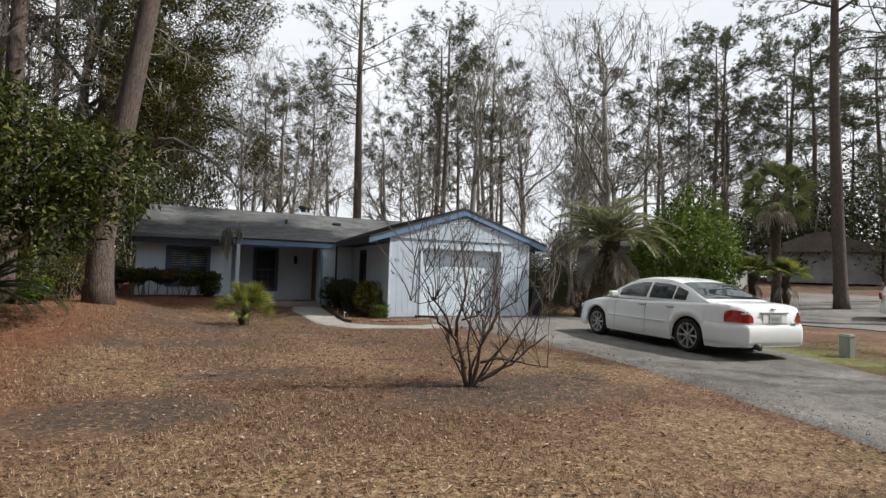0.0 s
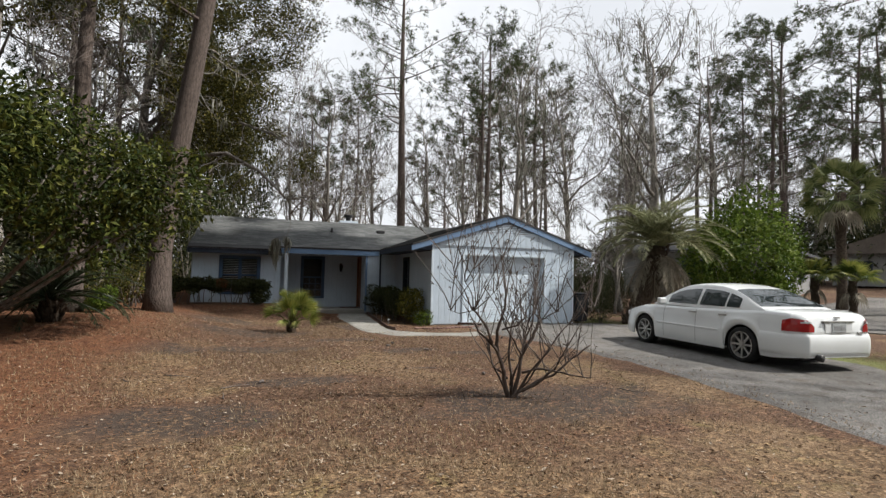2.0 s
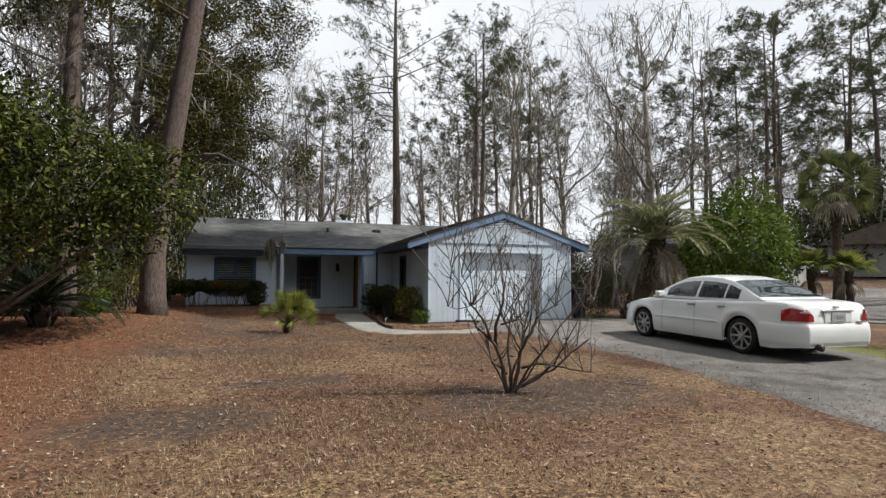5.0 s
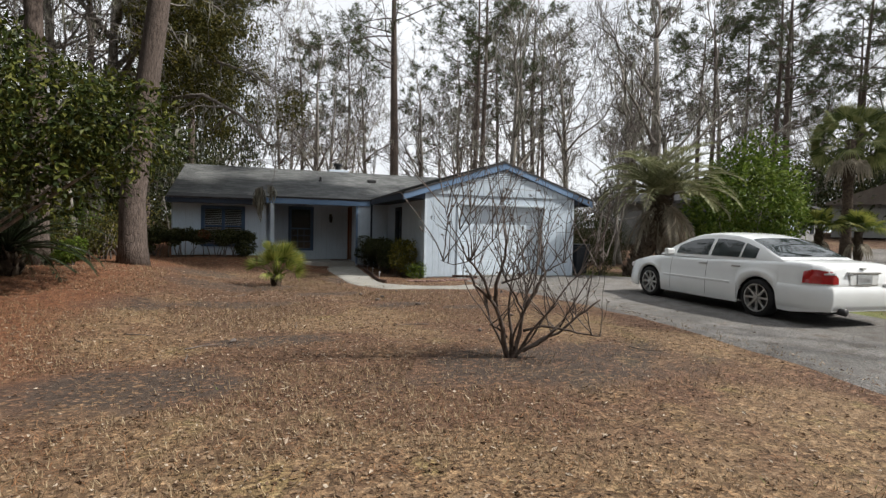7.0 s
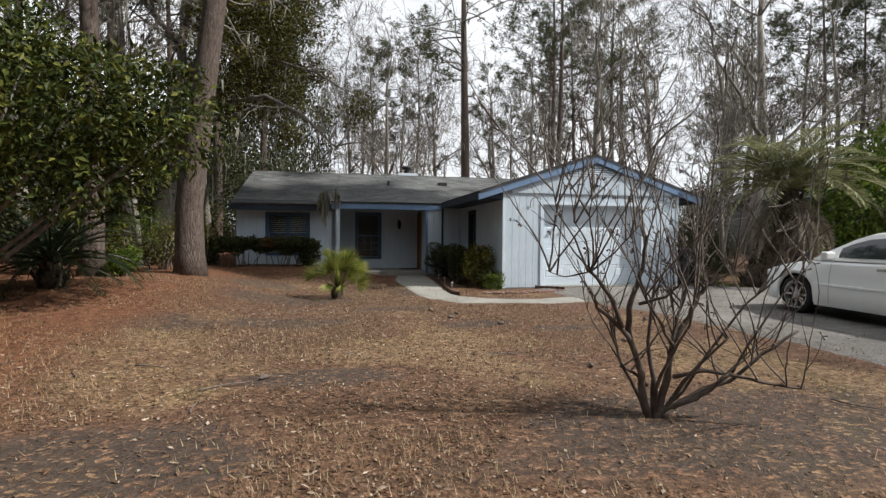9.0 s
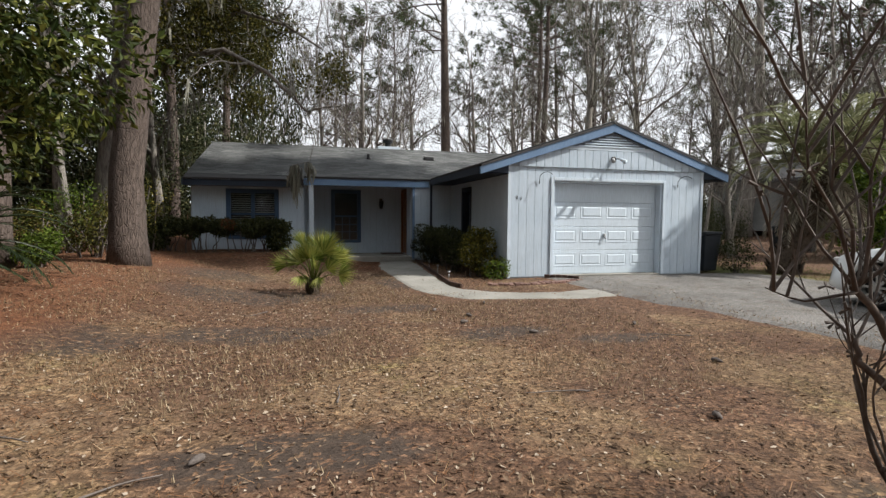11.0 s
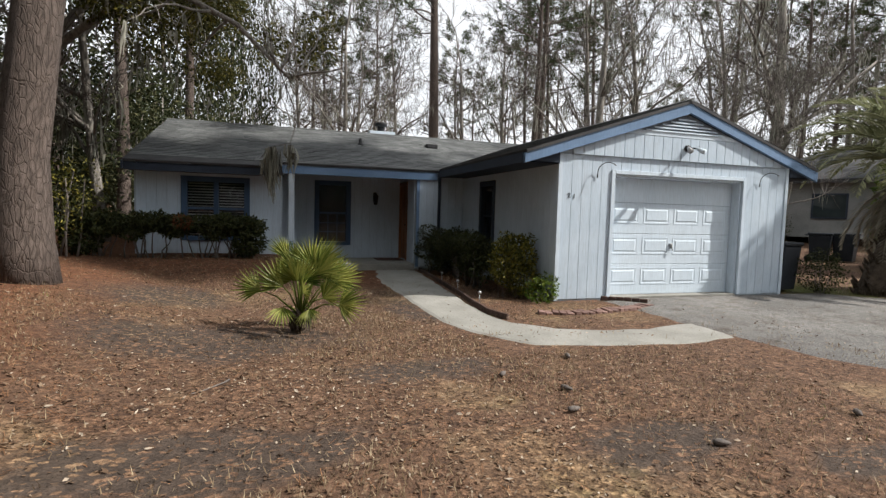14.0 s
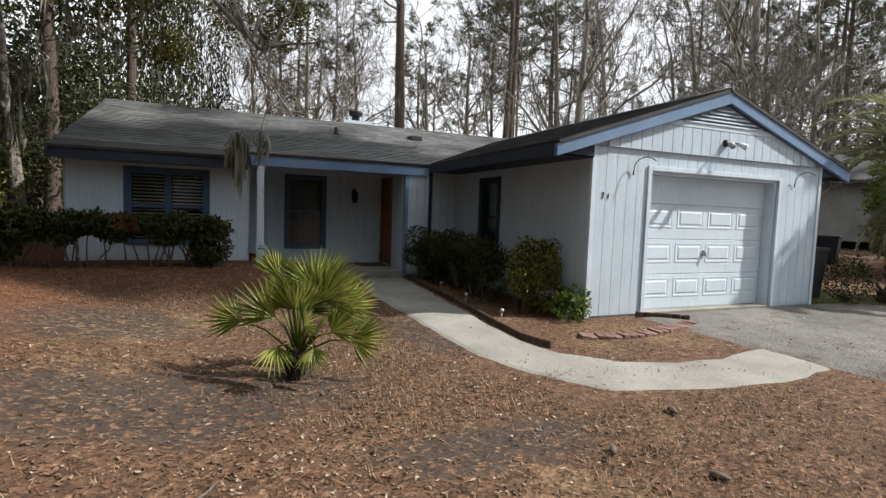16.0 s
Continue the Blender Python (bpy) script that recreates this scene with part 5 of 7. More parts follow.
def moss_into(V, F, rnd, p, length, strands=5, spread_=0.10):
    """A hanging tuft of moss: thin strips that droop from one place."""
    for _ in range(strands):
        q = p + Vector((rnd.gauss(0, spread_), rnd.gauss(0, spread_), 0))
        ln = length * rnd.uniform(0.4, 1.1)
        w = rnd.uniform(0.012, 0.032)
        a = rnd.uniform(0, math.pi)
        s = Vector((math.cos(a), math.sin(a), 0)) * w
        k = len(V)
        m1 = q + Vector((rnd.gauss(0, 0.04), rnd.gauss(0, 0.04), -ln * 0.45))
        m2 = q + Vector((rnd.gauss(0, 0.06), rnd.gauss(0, 0.06), -ln))
        V += [q - s * 0.5, q + s * 0.5, m1 + s, m1 - s, m2]
        F += [(k, k + 1, k + 2, k + 3), (k + 3, k + 2, k + 4)]


def pine(seed, height, radius, crown_from, limbs, lean=(0.0, 0.0), tuft=0.42, spread_=1.0, label="tall pine with bare trunk and high dark crown", stubs=6, blade=0.05):
    rnd = random.Random(seed)
    tree = thing("pine_tree", label, "tree")
    pts = []
    for i in range(13):
        f = i / 12
        pts.append(Vector((lean[0] * height * f + 0.18 * math.sin(f * 5 + seed), lean[1] * height * f + 0.18 * math.cos(f * 4 + seed) - 0.18 * math.cos(seed), height * f - 0.1)))
        if i == 0:
            pts[0].x = 0.0
    radii = [radius * (1.35 if i == 0 else 1.0) * (1 - 0.80 * (i / 12) ** 1.3) for i in range(13)]
    pts.insert(1, pts[0].lerp(pts[1], 0.35))
    radii.insert(1, radius * 1.08)
    V, F = [], []
    tube_data(V, F, pts, radii, 12)
    for _ in range(stubs):
        f = rnd.uniform(0.2, crown_from)
        p = pts[0].lerp(pts[-1], f)
        a = rnd.uniform(0, 6.28)
        q, _d = bent(rnd, p, (math.cos(a), math.sin(a), 0.15), rnd.uniform(0.6, 2.2), 4, 0.25)
        tube_data(V, F, q, taper(0.045, 0.01, 5), 4)
    NV, NF = [], []
    for i in range(limbs):
        f = crown_from + (1 - crown_from) * ((i + rnd.random()) / limbs) ** 0.9
        f = min(f, 0.995)
        j = f * (len(pts) - 2) + 1
        p = pts[int(j)].lerp(pts[min(int(j) + 1, len(pts) - 1)], j - int(j))
        a = rnd.uniform(0, 6.28)
        rel = (f - crown_from) / (1 - crown_from)
        ln = (1.0 + 3.4 * math.sin(math.pi * min(1.0, 0.22 + 0.72 * rel)) * rnd.uniform(0.6, 1.1)) * spread_ * height / 20
        q, d = bent(rnd, p, (math.cos(a), math.sin(a), 0.05 + 0.5 * rel), ln, 6, 0.22, 0.04)
        tube_data(V, F, q, taper(0.07 * (1.2 - rel), 0.014, 7), 4)
        for k in range(6):
            b0 = q[2].lerp(q[6], rnd.random())
            bb, bd = bent(rnd, b0, (d + unit(rnd) * 0.9), ln * rnd.uniform(0.16, 0.36), 3, 0.3, 0.06)
            tube_data(V, F, bb, taper(0.022, 0.008, 4), 3)
            for _ in range(10):
                tp = bb[1].lerp(bb[3], rnd.random() ** 0.6) + unit(rnd) * 0.26
                tuft_into(NV, NF, rnd, tp, (bd + Vector((0, 0, 0.3))).normalized(), tuft * rnd.uniform(0.6, 1.0), 10, blade)
    mesh_part("trunk", V, F, M_PINE_BARK, tree, "", True)
    mesh_part("crown", NV, NF, M_NEEDLE, tree, "open clumps of dark needles")
    return tree


def bare_tree(seed, height, radius, mossy, forks=5, lean=0.06, label="leafless grey tree hung with moss"):
    rnd = random.Random(seed)
    tree = thing("bare_tree", label, "tree")
    V, F, TV, TF, MV, MF = [], [], [], [], [], []
    trunk, d = bent(rnd, (0, 0, -0.1), (rnd.uniform(-lean, lean), rnd.uniform(-lean, lean), 1), height * 0.72, 10, 0.07, 0.05)
    rads = taper(radius, radius * 0.35, 11)
    rads[0] *= 1.35
    tube_data(V, F, trunk, rads, 9)

    def moss(p, chance, ln):
        if mossy and rnd.random() < chance * mossy:
            moss_into(MV, MF, rnd, p, ln)
    starts = [(trunk[-1], d, radius * 0.36, height * 0.30)]
    for i in range(forks * 2):
        k = rnd.randint(3, 10)
        a = rnd.uniform(0, 6.28)
        starts.append((trunk[k], Vector((math.cos(a), math.sin(a), rnd.uniform(0.25, 1.2))).normalized(), rads[k] * rnd.uniform(0.4, 0.62), height * rnd.uniform(0.18, 0.36)))
    for p, dd, r, ln in starts:
        limb, e = bent(rnd, p, dd, ln, 7, 0.25, 0.10)
        tube_data(V, F, limb, taper(r, r * 0.28, 8), 5)
        for q in limb[2:]:
            moss(q, 0.42, rnd.uniform(0.4, 1.5))
        for _ in range(6):
            s = limb[rnd.randint(2, 7)]
            sub, e2 = bent(rnd, s, (e + unit(rnd) * 1.0), ln * rnd.uniform(0.3, 0.55), 4, 0.28, 0.07)
            tube_data(TV, TF, sub, taper(r * 0.32, r * 0.10, 5), 3)
            for q in sub[1:]:
                moss(q, 0.24, rnd.uniform(0.3, 1.1))
            for _ in range(6):
                s2 = sub[rnd.randint(1, 4)]
                tw, e3 = bent(rnd, s2, (e2 + unit(rnd) * 1.0), ln * rnd.uniform(0.14, 0.30), 3, 0.3, 0.06)
                tube_data(TV, TF, tw, taper(max(0.012, r * 0.11), 0.006, 4), 3)
                moss(tw[2], 0.07, rnd.uniform(0.3, 0.8))
                for _ in range(2):
                    tt, _e = bent(rnd, tw[rnd.randint(1, 3)], (e3 + unit(rnd) * 0.9), ln * rnd.uniform(0.08, 0.17), 1, 0.2)
                    tube_data(TV, TF, tt, taper(0.009, 0.005, 2), 3)
    mesh_part("trunk", V, F, M_GREY_BARK, tree, "", True)
    tagged(mesh_part("branchwork", TV, TF, M_TWIG, tree, "bare brown twigs"), kind="stuff")
    if MF:
        tagged(mesh_part("moss", MV, MF, M_MOSS, tree, "hanging grey Spanish moss"), kind="stuff")
    return tree


def bush(seed, clumps, count, length, width, material, name, label, category="shrub", stems=8, stem_r=0.025, bark=None, foot=0.6, joined=False):
    """A shrub: stems from the ground into a crown of leaves."""
    rnd = random.Random(seed)
    ob = thing(name, label, category)
    V, F = [], []
    for i in range(stems):
        c, r = clumps[i % len(clumps)]
        goal = Vector(c) + unit(rnd) * min(r) * 0.5
        start = Vector((c[0] * foot + rnd.uniform(-0.15, 0.15), c[1] * foot + rnd.uniform(-0.1, 0.1), -0.05))
        pts = [start.lerp(goal, f) + unit(rnd) * 0.05 * math.sin(f * 3.1) for f in (0, 0.3, 0.6, 1)]
        pts[0] = start
        tube_data(V, F, pts, taper(stem_r, stem_r * 0.4, 4), 5)
        if not joined:
            mesh_part("stem", V, F, bark or M_TWIG, ob, "", True)
            V, F = [], []
    if joined:
        tagged(mesh_part("stem_growth", V, F, bark or M_TWIG, ob, "", True), kind="stuff")
    leaf_crown("foliage", rnd, clumps, count, length, width, material, ob)
    return ob


# the large pine in the front bed
big_pine = pine(11, 21.0, 0.30, 0.62, 34, lean=(0.085, -0.02), label="large pine with plated grey-brown bark on the mulched bank", stubs=2)
big_pine.matrix_basis = pose(-7.55, 0.38, ground_z(-7.55, 0.38) - 0.05)

# far and middle woods
protos = [pine(21, 22.0, 0.26, 0.55, 22, spread_=1.25), pine(22, 26.0, 0.30, 0.58, 20, spread_=1.3), pine(23, 18.0, 0.15, 0.62, 15, spread_=1.0), pine(24, 20.0, 0.22, 0.42, 26, spread_=1.2)]
bares = [bare_tree(31, 15.0, 0.20, 0.8), bare_tree(32, 18.0, 0.24, 1.0, 6), bare_tree(33, 12.0, 0.13, 0.35, 4), bare_tree(34, 17.0, 0.17, 0.5, 6, 0.12)]
mossy = bare_tree(35, 17.0, 0.34, 3.0, 5, 0.05, "large leafless tree thickly hung with Spanish moss")
evergreen = bush(41, [((0, 0, 2.2), (2.0, 2.0, 1.9)), ((1.2, 0.5, 3.6), (1.4, 1.3, 1.4)), ((-1.0, -0.3, 3.2), (1.3, 1.3, 1.6)), ((0.2, 0.3, 4.6), (1.1, 1.0, 1.2)), ((-1.6, 0.6, 1.2), (1.2, 1.2, 1.0)), ((1.7, -0.4, 1.3), (1.2, 1.2, 1.1))],
                 5200, 0.17, 0.075, M_DARKLEAF, "understorey_tree", "dark evergreen thicket in the woods", "tree", 8, 0.05, M_GREY_BARK, joined=True)
far_evergreen = bush(42, [((0, 0, 2.2), (2.0, 2.0, 1.9)), ((1.2, 0.5, 3.6), (1.4, 1.3, 1.4)), ((-1.0, -0.3, 3.2), (1.3, 1.3, 1.6)), ((0.2, 0.3, 4.6), (1.1, 1.0, 1.2)), ((-1.6, 0.6, 1.2), (1.2, 1.2, 1.0)), ((1.7, -0.4, 1.3), (1.2, 1.2, 1.1))],
                     1900, 0.24, 0.11, M_DARKLEAF, "understorey_tree", "dark evergreen thicket far off in the woods", "tree", 6, 0.05, M_GREY_BARK, joined=True)
used = set()


def plant(proto, x, y, scale=1.0, turn=0.0, group=""):
    m = Matrix.Translation((x, y, ground_z(x, y) - 0.08)) @ Matrix.Rotation(turn, 4, "Z")
    if proto.name in used:
        ob = copy_thing(proto, m)
    else:
        ob = proto
        used.add(proto.name)
        ob.matrix_basis = m
    ob.scale = (scale, scale, scale)
    if group:
        tagged(ob, group=group)
    return ob


rnd = random.Random(5)
# trees whose places are known
roof_pine = pine(27, 27.0, 0.40, 0.50, 34, spread_=1.25, stubs=8, label="tall thick-trunked pine rising behind the ridge")
plant(roof_pine, 5.75, 27.2, 1.0, 0.7, "woods")
for bearing, dist, k, s in ((3.0, 52, 3, 1.2), (7.6, 48, 0, 1.15), (11.2, 52, 3, 1.25), (17.4, 50, 1, 1.0), (21.6, 52, 0, 1.35), (28.9, 44, 3, 1.3), (33.0, 46, 1, 1.15), (-3.5, 50, 1, 0.95)):
    plant(bares[k], -4.9 + dist * math.sin(radians(bearing)), -15.0 + dist * math.cos(radians(bearing)), s, rnd.uniform(0, 6.28), "woods")
for x, y, s in ((22.6, -0.4, 0.95), (34.0, -3.5, 0.9),):
    plant(protos[1], x, y, s, rnd.uniform(0, 6.28), "woods")
for x, y, s in ((3.8, 40.0, 1.15), (0.6, 37.0, 1.05), (31.0, 4.5, 0.8), (14.5, 30.0, 1.0),):
    plant(protos[2], x, y, s, rnd.uniform(0, 6.28), "woods")
for x, y, s in ((10.5, 21.1, 0.85), (11.9, 23.0, 0.95), (23.2, 35.0, 1.1), (-9.9, 14.0, 0.9), (28.2, 0.2, 0.9), (42.6, 20.9, 1.2), (52.0, 20.0, 1.2),):
    plant(protos[0], x, y, s, rnd.uniform(0, 6.28), "woods")
for x, y, s in ((44.0, 5.0, 0.8), (-3.2, 27.0, 1.0),):
    plant(bares[3], x, y, s, rnd.uniform(0, 6.28), "woods")
for x, y, s in ((9.6, 12.4, 0.8), (18.6, 12.2, 1.1),):
    plant(mossy, x, y, s, rnd.uniform(0, 6.28), "woods")
for x, y, s in ((21.3, 17.0, 1.0), (29.4, 26.0, 1.1), (56.0, 20.0, 1.0), (58.0, 14.0, 1.1), (25.0, 12.5, 0.9),):
    plant(bares[1], x, y, s, rnd.uniform(0, 6.28), "woods")
for x, y, s in ((40.7, 20.7, 1.2), (37.0, 24.5, 1.1), (56.0, 12.0, 1.2), (52.0, 28.0, 1.2),):
    plant(protos[3], x, y, s, rnd.uniform(0, 6.28), "woods")
for x, y, s in ((36.0, 18.5, 1.0), (46.0, 25.0, 1.5), (60.0, 22.0, 1.7), (62.0, 12.0, 1.7), (58.0, 4.0, 1.6), (55.0, 28.0, 1.7),):
    plant(far_evergreen, x, y, s, rnd.uniform(0, 6.28), "understorey")
for x, y, s in ((52.0, 7.0, 0.9), (-1.2, 23.0, 1.0),):
    plant(bares[0], x, y, s, rnd.uniform(0, 6.28), "woods")
for x, y, s in ((8.0, 17.0, 0.9),):
    plant(bares[2], x, y, s, rnd.uniform(0, 6.28), "woods")
# the rest of the woods
taken = []
for k in range(22):
    az, dist = radians(50 + k * 1.2), rnd.uniform(66, 92)
    x, y = -4.5 + dist * math.sin(az), -14 + dist * math.cos(az)
    plant((far_evergreen, bares[1], far_evergreen, protos[3])[k % 4], x, y, (1.9, 1.1, 1.6, 1.1)[k % 4], rnd.uniform(0, 6.28), "far woods")


def clear(x, y, gap):
    if -9.0 < x < 7.5 and y < 15.0:
        return False
    if 18 < x < 46 and 3 < y < 22 and y < 0.9 * x:
        return False
    if x > 8 and y < 5:
        return False
    return all((x - a) ** 2 + (y - b) ** 2 > gap * gap for a, b in taken)


for kind, count, near, far, gap in (("pine", 24, 30, 85, 3.8), ("bare", 3, 30, 66, 3.6), ("dark", 40, 26, 62, 3.0)):
    made = tries = 0
    while made < count and tries < 4000:
        tries += 1
        az = radians(rnd.uniform(-48, 72))
        dist = rnd.uniform(near, far) + 12
        x, y = -4.5 + dist * math.sin(az), -12 + dist * math.cos(az)
        if not clear(x, y, gap):
            continue
        # an open gap of sky above the middle of the house
        bearing = math.degrees(math.atan2(x + 4.5, y + 12))
        if -15 < bearing < 24 and dist < (46 if kind != "bare" else 34):
            continue
        if -15 < bearing < 24 and kind == "pine" and rnd.random() < 0.45:
            continue
        taken.append((x, y))
        proto = {"pine": protos, "bare": bares, "dark": [far_evergreen]}[kind]
        s = rnd.uniform(0.8, 1.15)
        if kind == "dark" and -12 < math.degrees(az) < 20:
            s *= 0.75
        plant(proto[rnd.randrange(len(proto))], x, y, s, rnd.uniform(0, 6.28), {"pine": "woods", "bare": "woods", "dark": "understorey"}[kind])
        made += 1
# woods close on the left and behind the path's start
for x, y, s in ((-14.5, 3.0, 0.9), (-16.0, -9.0, 0.9),):
    plant(protos[0], x, y, s, rnd.uniform(0, 6.28), "woods")
for x, y, s in ((-12.5, 9.0, 0.9), (-17.0, 12.0, 1.0), (-8.5, 19.0, 1.0), (-13.0, 17.0, 0.95),):
    plant(protos[3], x, y, s, rnd.uniform(0, 6.28), "woods")
for x, y, s in ((-20.0, 4.0, 0.95), (-19.0, -16.0, 0.9),):
    plant(protos[1], x, y, s, rnd.uniform(0, 6.28), "woods")
for x, y, s in ((-14.5, 8.0, 1.1), (-13.5, -0.5, 1.0), (-17.5, 3.0, 1.2), (-10.6, 9.5, 0.9), (-16.0, -5.0, 1.1), (-8.9, 15.5, 1.1), (-6.0, 17.5, 1.0), (11.0, 9.0, 0.55), (8.4, 7.6, 0.5), (19.5, 16.0, 0.9), (14.0, 14.0, 0.7), (-15.0, 16.0, 1.5), (-9.8, 18.5, 1.2), (-18.0, 9.0, 1.5), (-13.2, 6.4, 1.1), (-12.0, 20.0, 1.6), (-20.0, 15.0, 1.6),):
    plant(evergreen, x, y, s, rnd.uniform(0, 6.28), "understorey")
for x, y, s in ((-11.5, 1.5, 0.8),):
    plant(bares[0], x, y, s, rnd.uniform(0, 6.28), "woods")
# the second is out of view, added to dapple the yard with shade
for x, y, s in ((-10.8, 6.0, 0.75), (13.0, -16.2, 0.9),):
    plant(bares[1], x, y, s, rnd.uniform(0, 6.28), "woods")
for x, y, s in ((-9.6, 3.2, 0.7), (7.4, 4.6, 0.45), (9.8, 5.2, 0.55),):
    plant(bares[2], x, y, s, rnd.uniform(0, 6.28), "woods")
# also unseen, added on the right for its shade on the yard
for x, y, s in ((15.5, -13.0, 0.8),):
    plant(bares[3], x, y, s, rnd.uniform(0, 6.28), "woods")


for x, y, s in ((9.9, 6.6, 0.42), (12.4, 8.0, 0.45), (8.6, 9.5, 0.5)):
    plant(evergreen, x, y, s, rnd.uniform(0, 6.28), "understorey")
for proto, x, y, s in ((mossy, 11.2, 5.3, 0.40), (evergreen, 11.5, 6.0, 0.40), (bares[2], 10.2, 4.4, 0.5), (evergreen, 10.2, 5.6, 0.34)):
    plant(proto, x, y, s, rnd.uniform(0, 6.28), "thicket beside the garage")
lichened = bare_tree(36, 10.5, 0.15, 0.7, 8, 0.05, "leafless tree with pale lichened limbs beside the house")
plant(lichened, -8.7, 7.6, 1.0, 0.6, "woods")


# unseen woods added behind the path's start, to close the place and block sky light
for k in range(15):
    plant((far_evergreen, protos[2], far_evergreen)[k % 3], -27 + 2.6 * k + rnd.uniform(-0.8, 0.8), rnd.uniform(-31, -26), rnd.uniform(1.7, 2.2) if k % 3 != 1 else 0.8, rnd.uniform(0, 6.28), "woods behind")
# dark conifers past the house's west end
for x, y, wide in ((-8.6, 24.0, 1.15), (-6.6, 27.5, 1.0)):
    plant(evergreen, x, y, wide, rnd.uniform(0, 6.28), "understorey").scale = (wide, wide, 3.3)
# unseen tall evergreens added round the plot's south and west, to block the low sky's light
for x, y, tall in ((-20.5, 8.0, 4.2), (-20.0, 2.0, 4.4), (-20.0, -4.0, 4.6), (-20.0, -10.0, 4.6), (-19.0, -16.0, 4.6), (-16.0, -22.0, 4.6), (-11.0, -26.0, 4.6), (-5.5, -28.0, 4.6), (0.0, -29.5, 4.4), (6.0, -31.0, 4.2), (12.0, -33.0, 4.0)):
    plant(evergreen, x, y, 2.3, rnd.uniform(0, 6.28), "woods behind").scale = (2.3, 2.3, tall)
for bearing, dist, s in ((57, 62, 2.0), (60, 58, 1.9), (63, 60, 2.1), (66, 56, 2.0)):
    plant(far_evergreen, -4.9 + dist * math.sin(radians(bearing)), -15.0 + dist * math.cos(radians(bearing)), s, rnd.uniform(0, 6.28), "far woods")
for x, y, s in ((-19.5, 17.0, 1.9), (-14.0, 21.0, 2.0), (-11.5, 24.0, 2.0)):
    plant(evergreen, x, y, s, rnd.uniform(0, 6.28), "understorey")

# unseen tall pines added beside the lane, dense-crowned, to shade the porch
shade_pine = pine(25, 30.0, 0.24, 0.76, 34, spread_=0.42, tuft=0.6, stubs=0, blade=0.12)
plant(shade_pine, 19.0, -5.5, 1.08, 0.4, "woods")
plant(shade_pine, 21.8, -6.6, 1.14, 2.1, "woods")


# live oak behind the pine, with limbs over the roof
def live_oak():
    r = random.Random(61)
    tree = thing("live_oak", "live oak with olive leaves and lichened limbs over the roof", "tree", -10.2, 6.8, ground_z(-10.2, 6.8))
    V, F, MV, MF = [], [], [], []
    tube_data(V, F, [(0, 0, -0.1), (0.1, 0, 1.2), (0.3, -0.1, 2.6), (0.5, -0.1, 4.2), (0.7, 0.1, 6.5), (0.8, 0.2, 10.0)], [0.42, 0.32, 0.28, 0.24, 0.17, 0.06], 10)
    limbs = [[(0.3, -0.1, 3.2), (1.3, -1.2, 4.3), (2.6, -2.2, 5.0), (3.9, -3.0, 5.1), (5.0, -3.4, 4.5), (5.6, -3.5, 3.9), (6.0, -3.6, 3.5)],
             [(0.4, -0.1, 3.8), (1.4, -0.6, 5.2), (2.8, -1.0, 6.2), (4.2, -1.6, 6.6), (5.4, -2.0, 6.2), (6.4, -2.4, 5.5)],
             [(0.3, 0.0, 3.6), (-0.9, -1.2, 4.6), (-2.2, -2.4, 5.0), (-3.6, -3.4, 5.1)],
             ]
    limbs += [
             [(0.6, 0.0, 5.2), (1.8, -1.8, 6.6), (2.8, -3.4, 7.6), (3.4, -4.6, 8.2)],
             [(0.7, 0.1, 6.4), (2.0, 0.6, 8.0), (3.4, 0.4, 9.4), (4.4, 0.0, 10.4)],
             [(0.7, 0.1, 7.4), (-0.6, -0.8, 9.0), (-1.8, -1.2, 10.6)],
             [(0.8, 0.2, 8.0), (1.6, -1.4, 9.8), (2.6, -2.4, 11.6)]]
    clumps = []
    for limb in limbs:
        pts = [Vector(p) for p in limb]
        tube_data(V, F, pts, taper(0.10, 0.025, len(pts)), 7)
        for _ in range(16):
            k = r.uniform(1.2, len(pts) - 1.001)
            p = pts[int(k)].lerp(pts[int(k) + 1], k - int(k))
            tw, d = bent(r, p, (r.gauss(0, 1), r.gauss(0, 1), r.gauss(-0.1, 0.6)), r.uniform(0.6, 1.9), 6, 0.35)
            tube_data(V, F, tw, taper(0.035, 0.007, 7), 4)
            for q in tw[2:]:
                tt, _d = bent(r, q, d + unit(r), r.uniform(0.3, 0.8), 4, 0.3)
                tube_data(V, F, tt, taper(0.012, 0.004, 5), 3)
                if r.random() < 0.35:
                    moss_into(MV, MF, r, tt[-1], r.uniform(0.2, 0.7), 5, 0.05)
            if tw[-1].z > 4.6 and tw[-1].x < 5.3:
                clumps.append((tuple(tw[-1]), (r.uniform(0.4, 0.8), r.uniform(0.4, 0.8), r.uniform(0.3, 0.55))))
    for _ in range(80):
        a = r.uniform(0, 6.28)
        d = 3.0 * math.sqrt(r.random())
        clumps.append(((4.0 + d * math.cos(a), 0.2 + d * math.sin(a), 5.0 + 9.0 * r.random() ** 0.9), (r.uniform(0.6, 1.0), r.uniform(0.6, 1.0), r.uniform(0.4, 0.7))))
    mesh_part("trunk", V, F, M_GREY_BARK, tree, "grey lichened limbs", True)
    leaf_crown("foliage", r, clumps, 60000, 0.125, 0.055, M_OAK, tree, "small olive leaves", shell=0.15)
    tagged(mesh_part("moss", MV, MF, M_MOSS, tree, "wisps of Spanish moss"), kind="stuff")
    return tree


live_oak()

# moss hanging in front of the eave, from a drooping twig
hang = thing("moss_clump", "clump of grey Spanish moss hanging before the eave", "moss", -4.50, 3.72, 2.05)
r_ = random.Random(71)
V, F = [], []
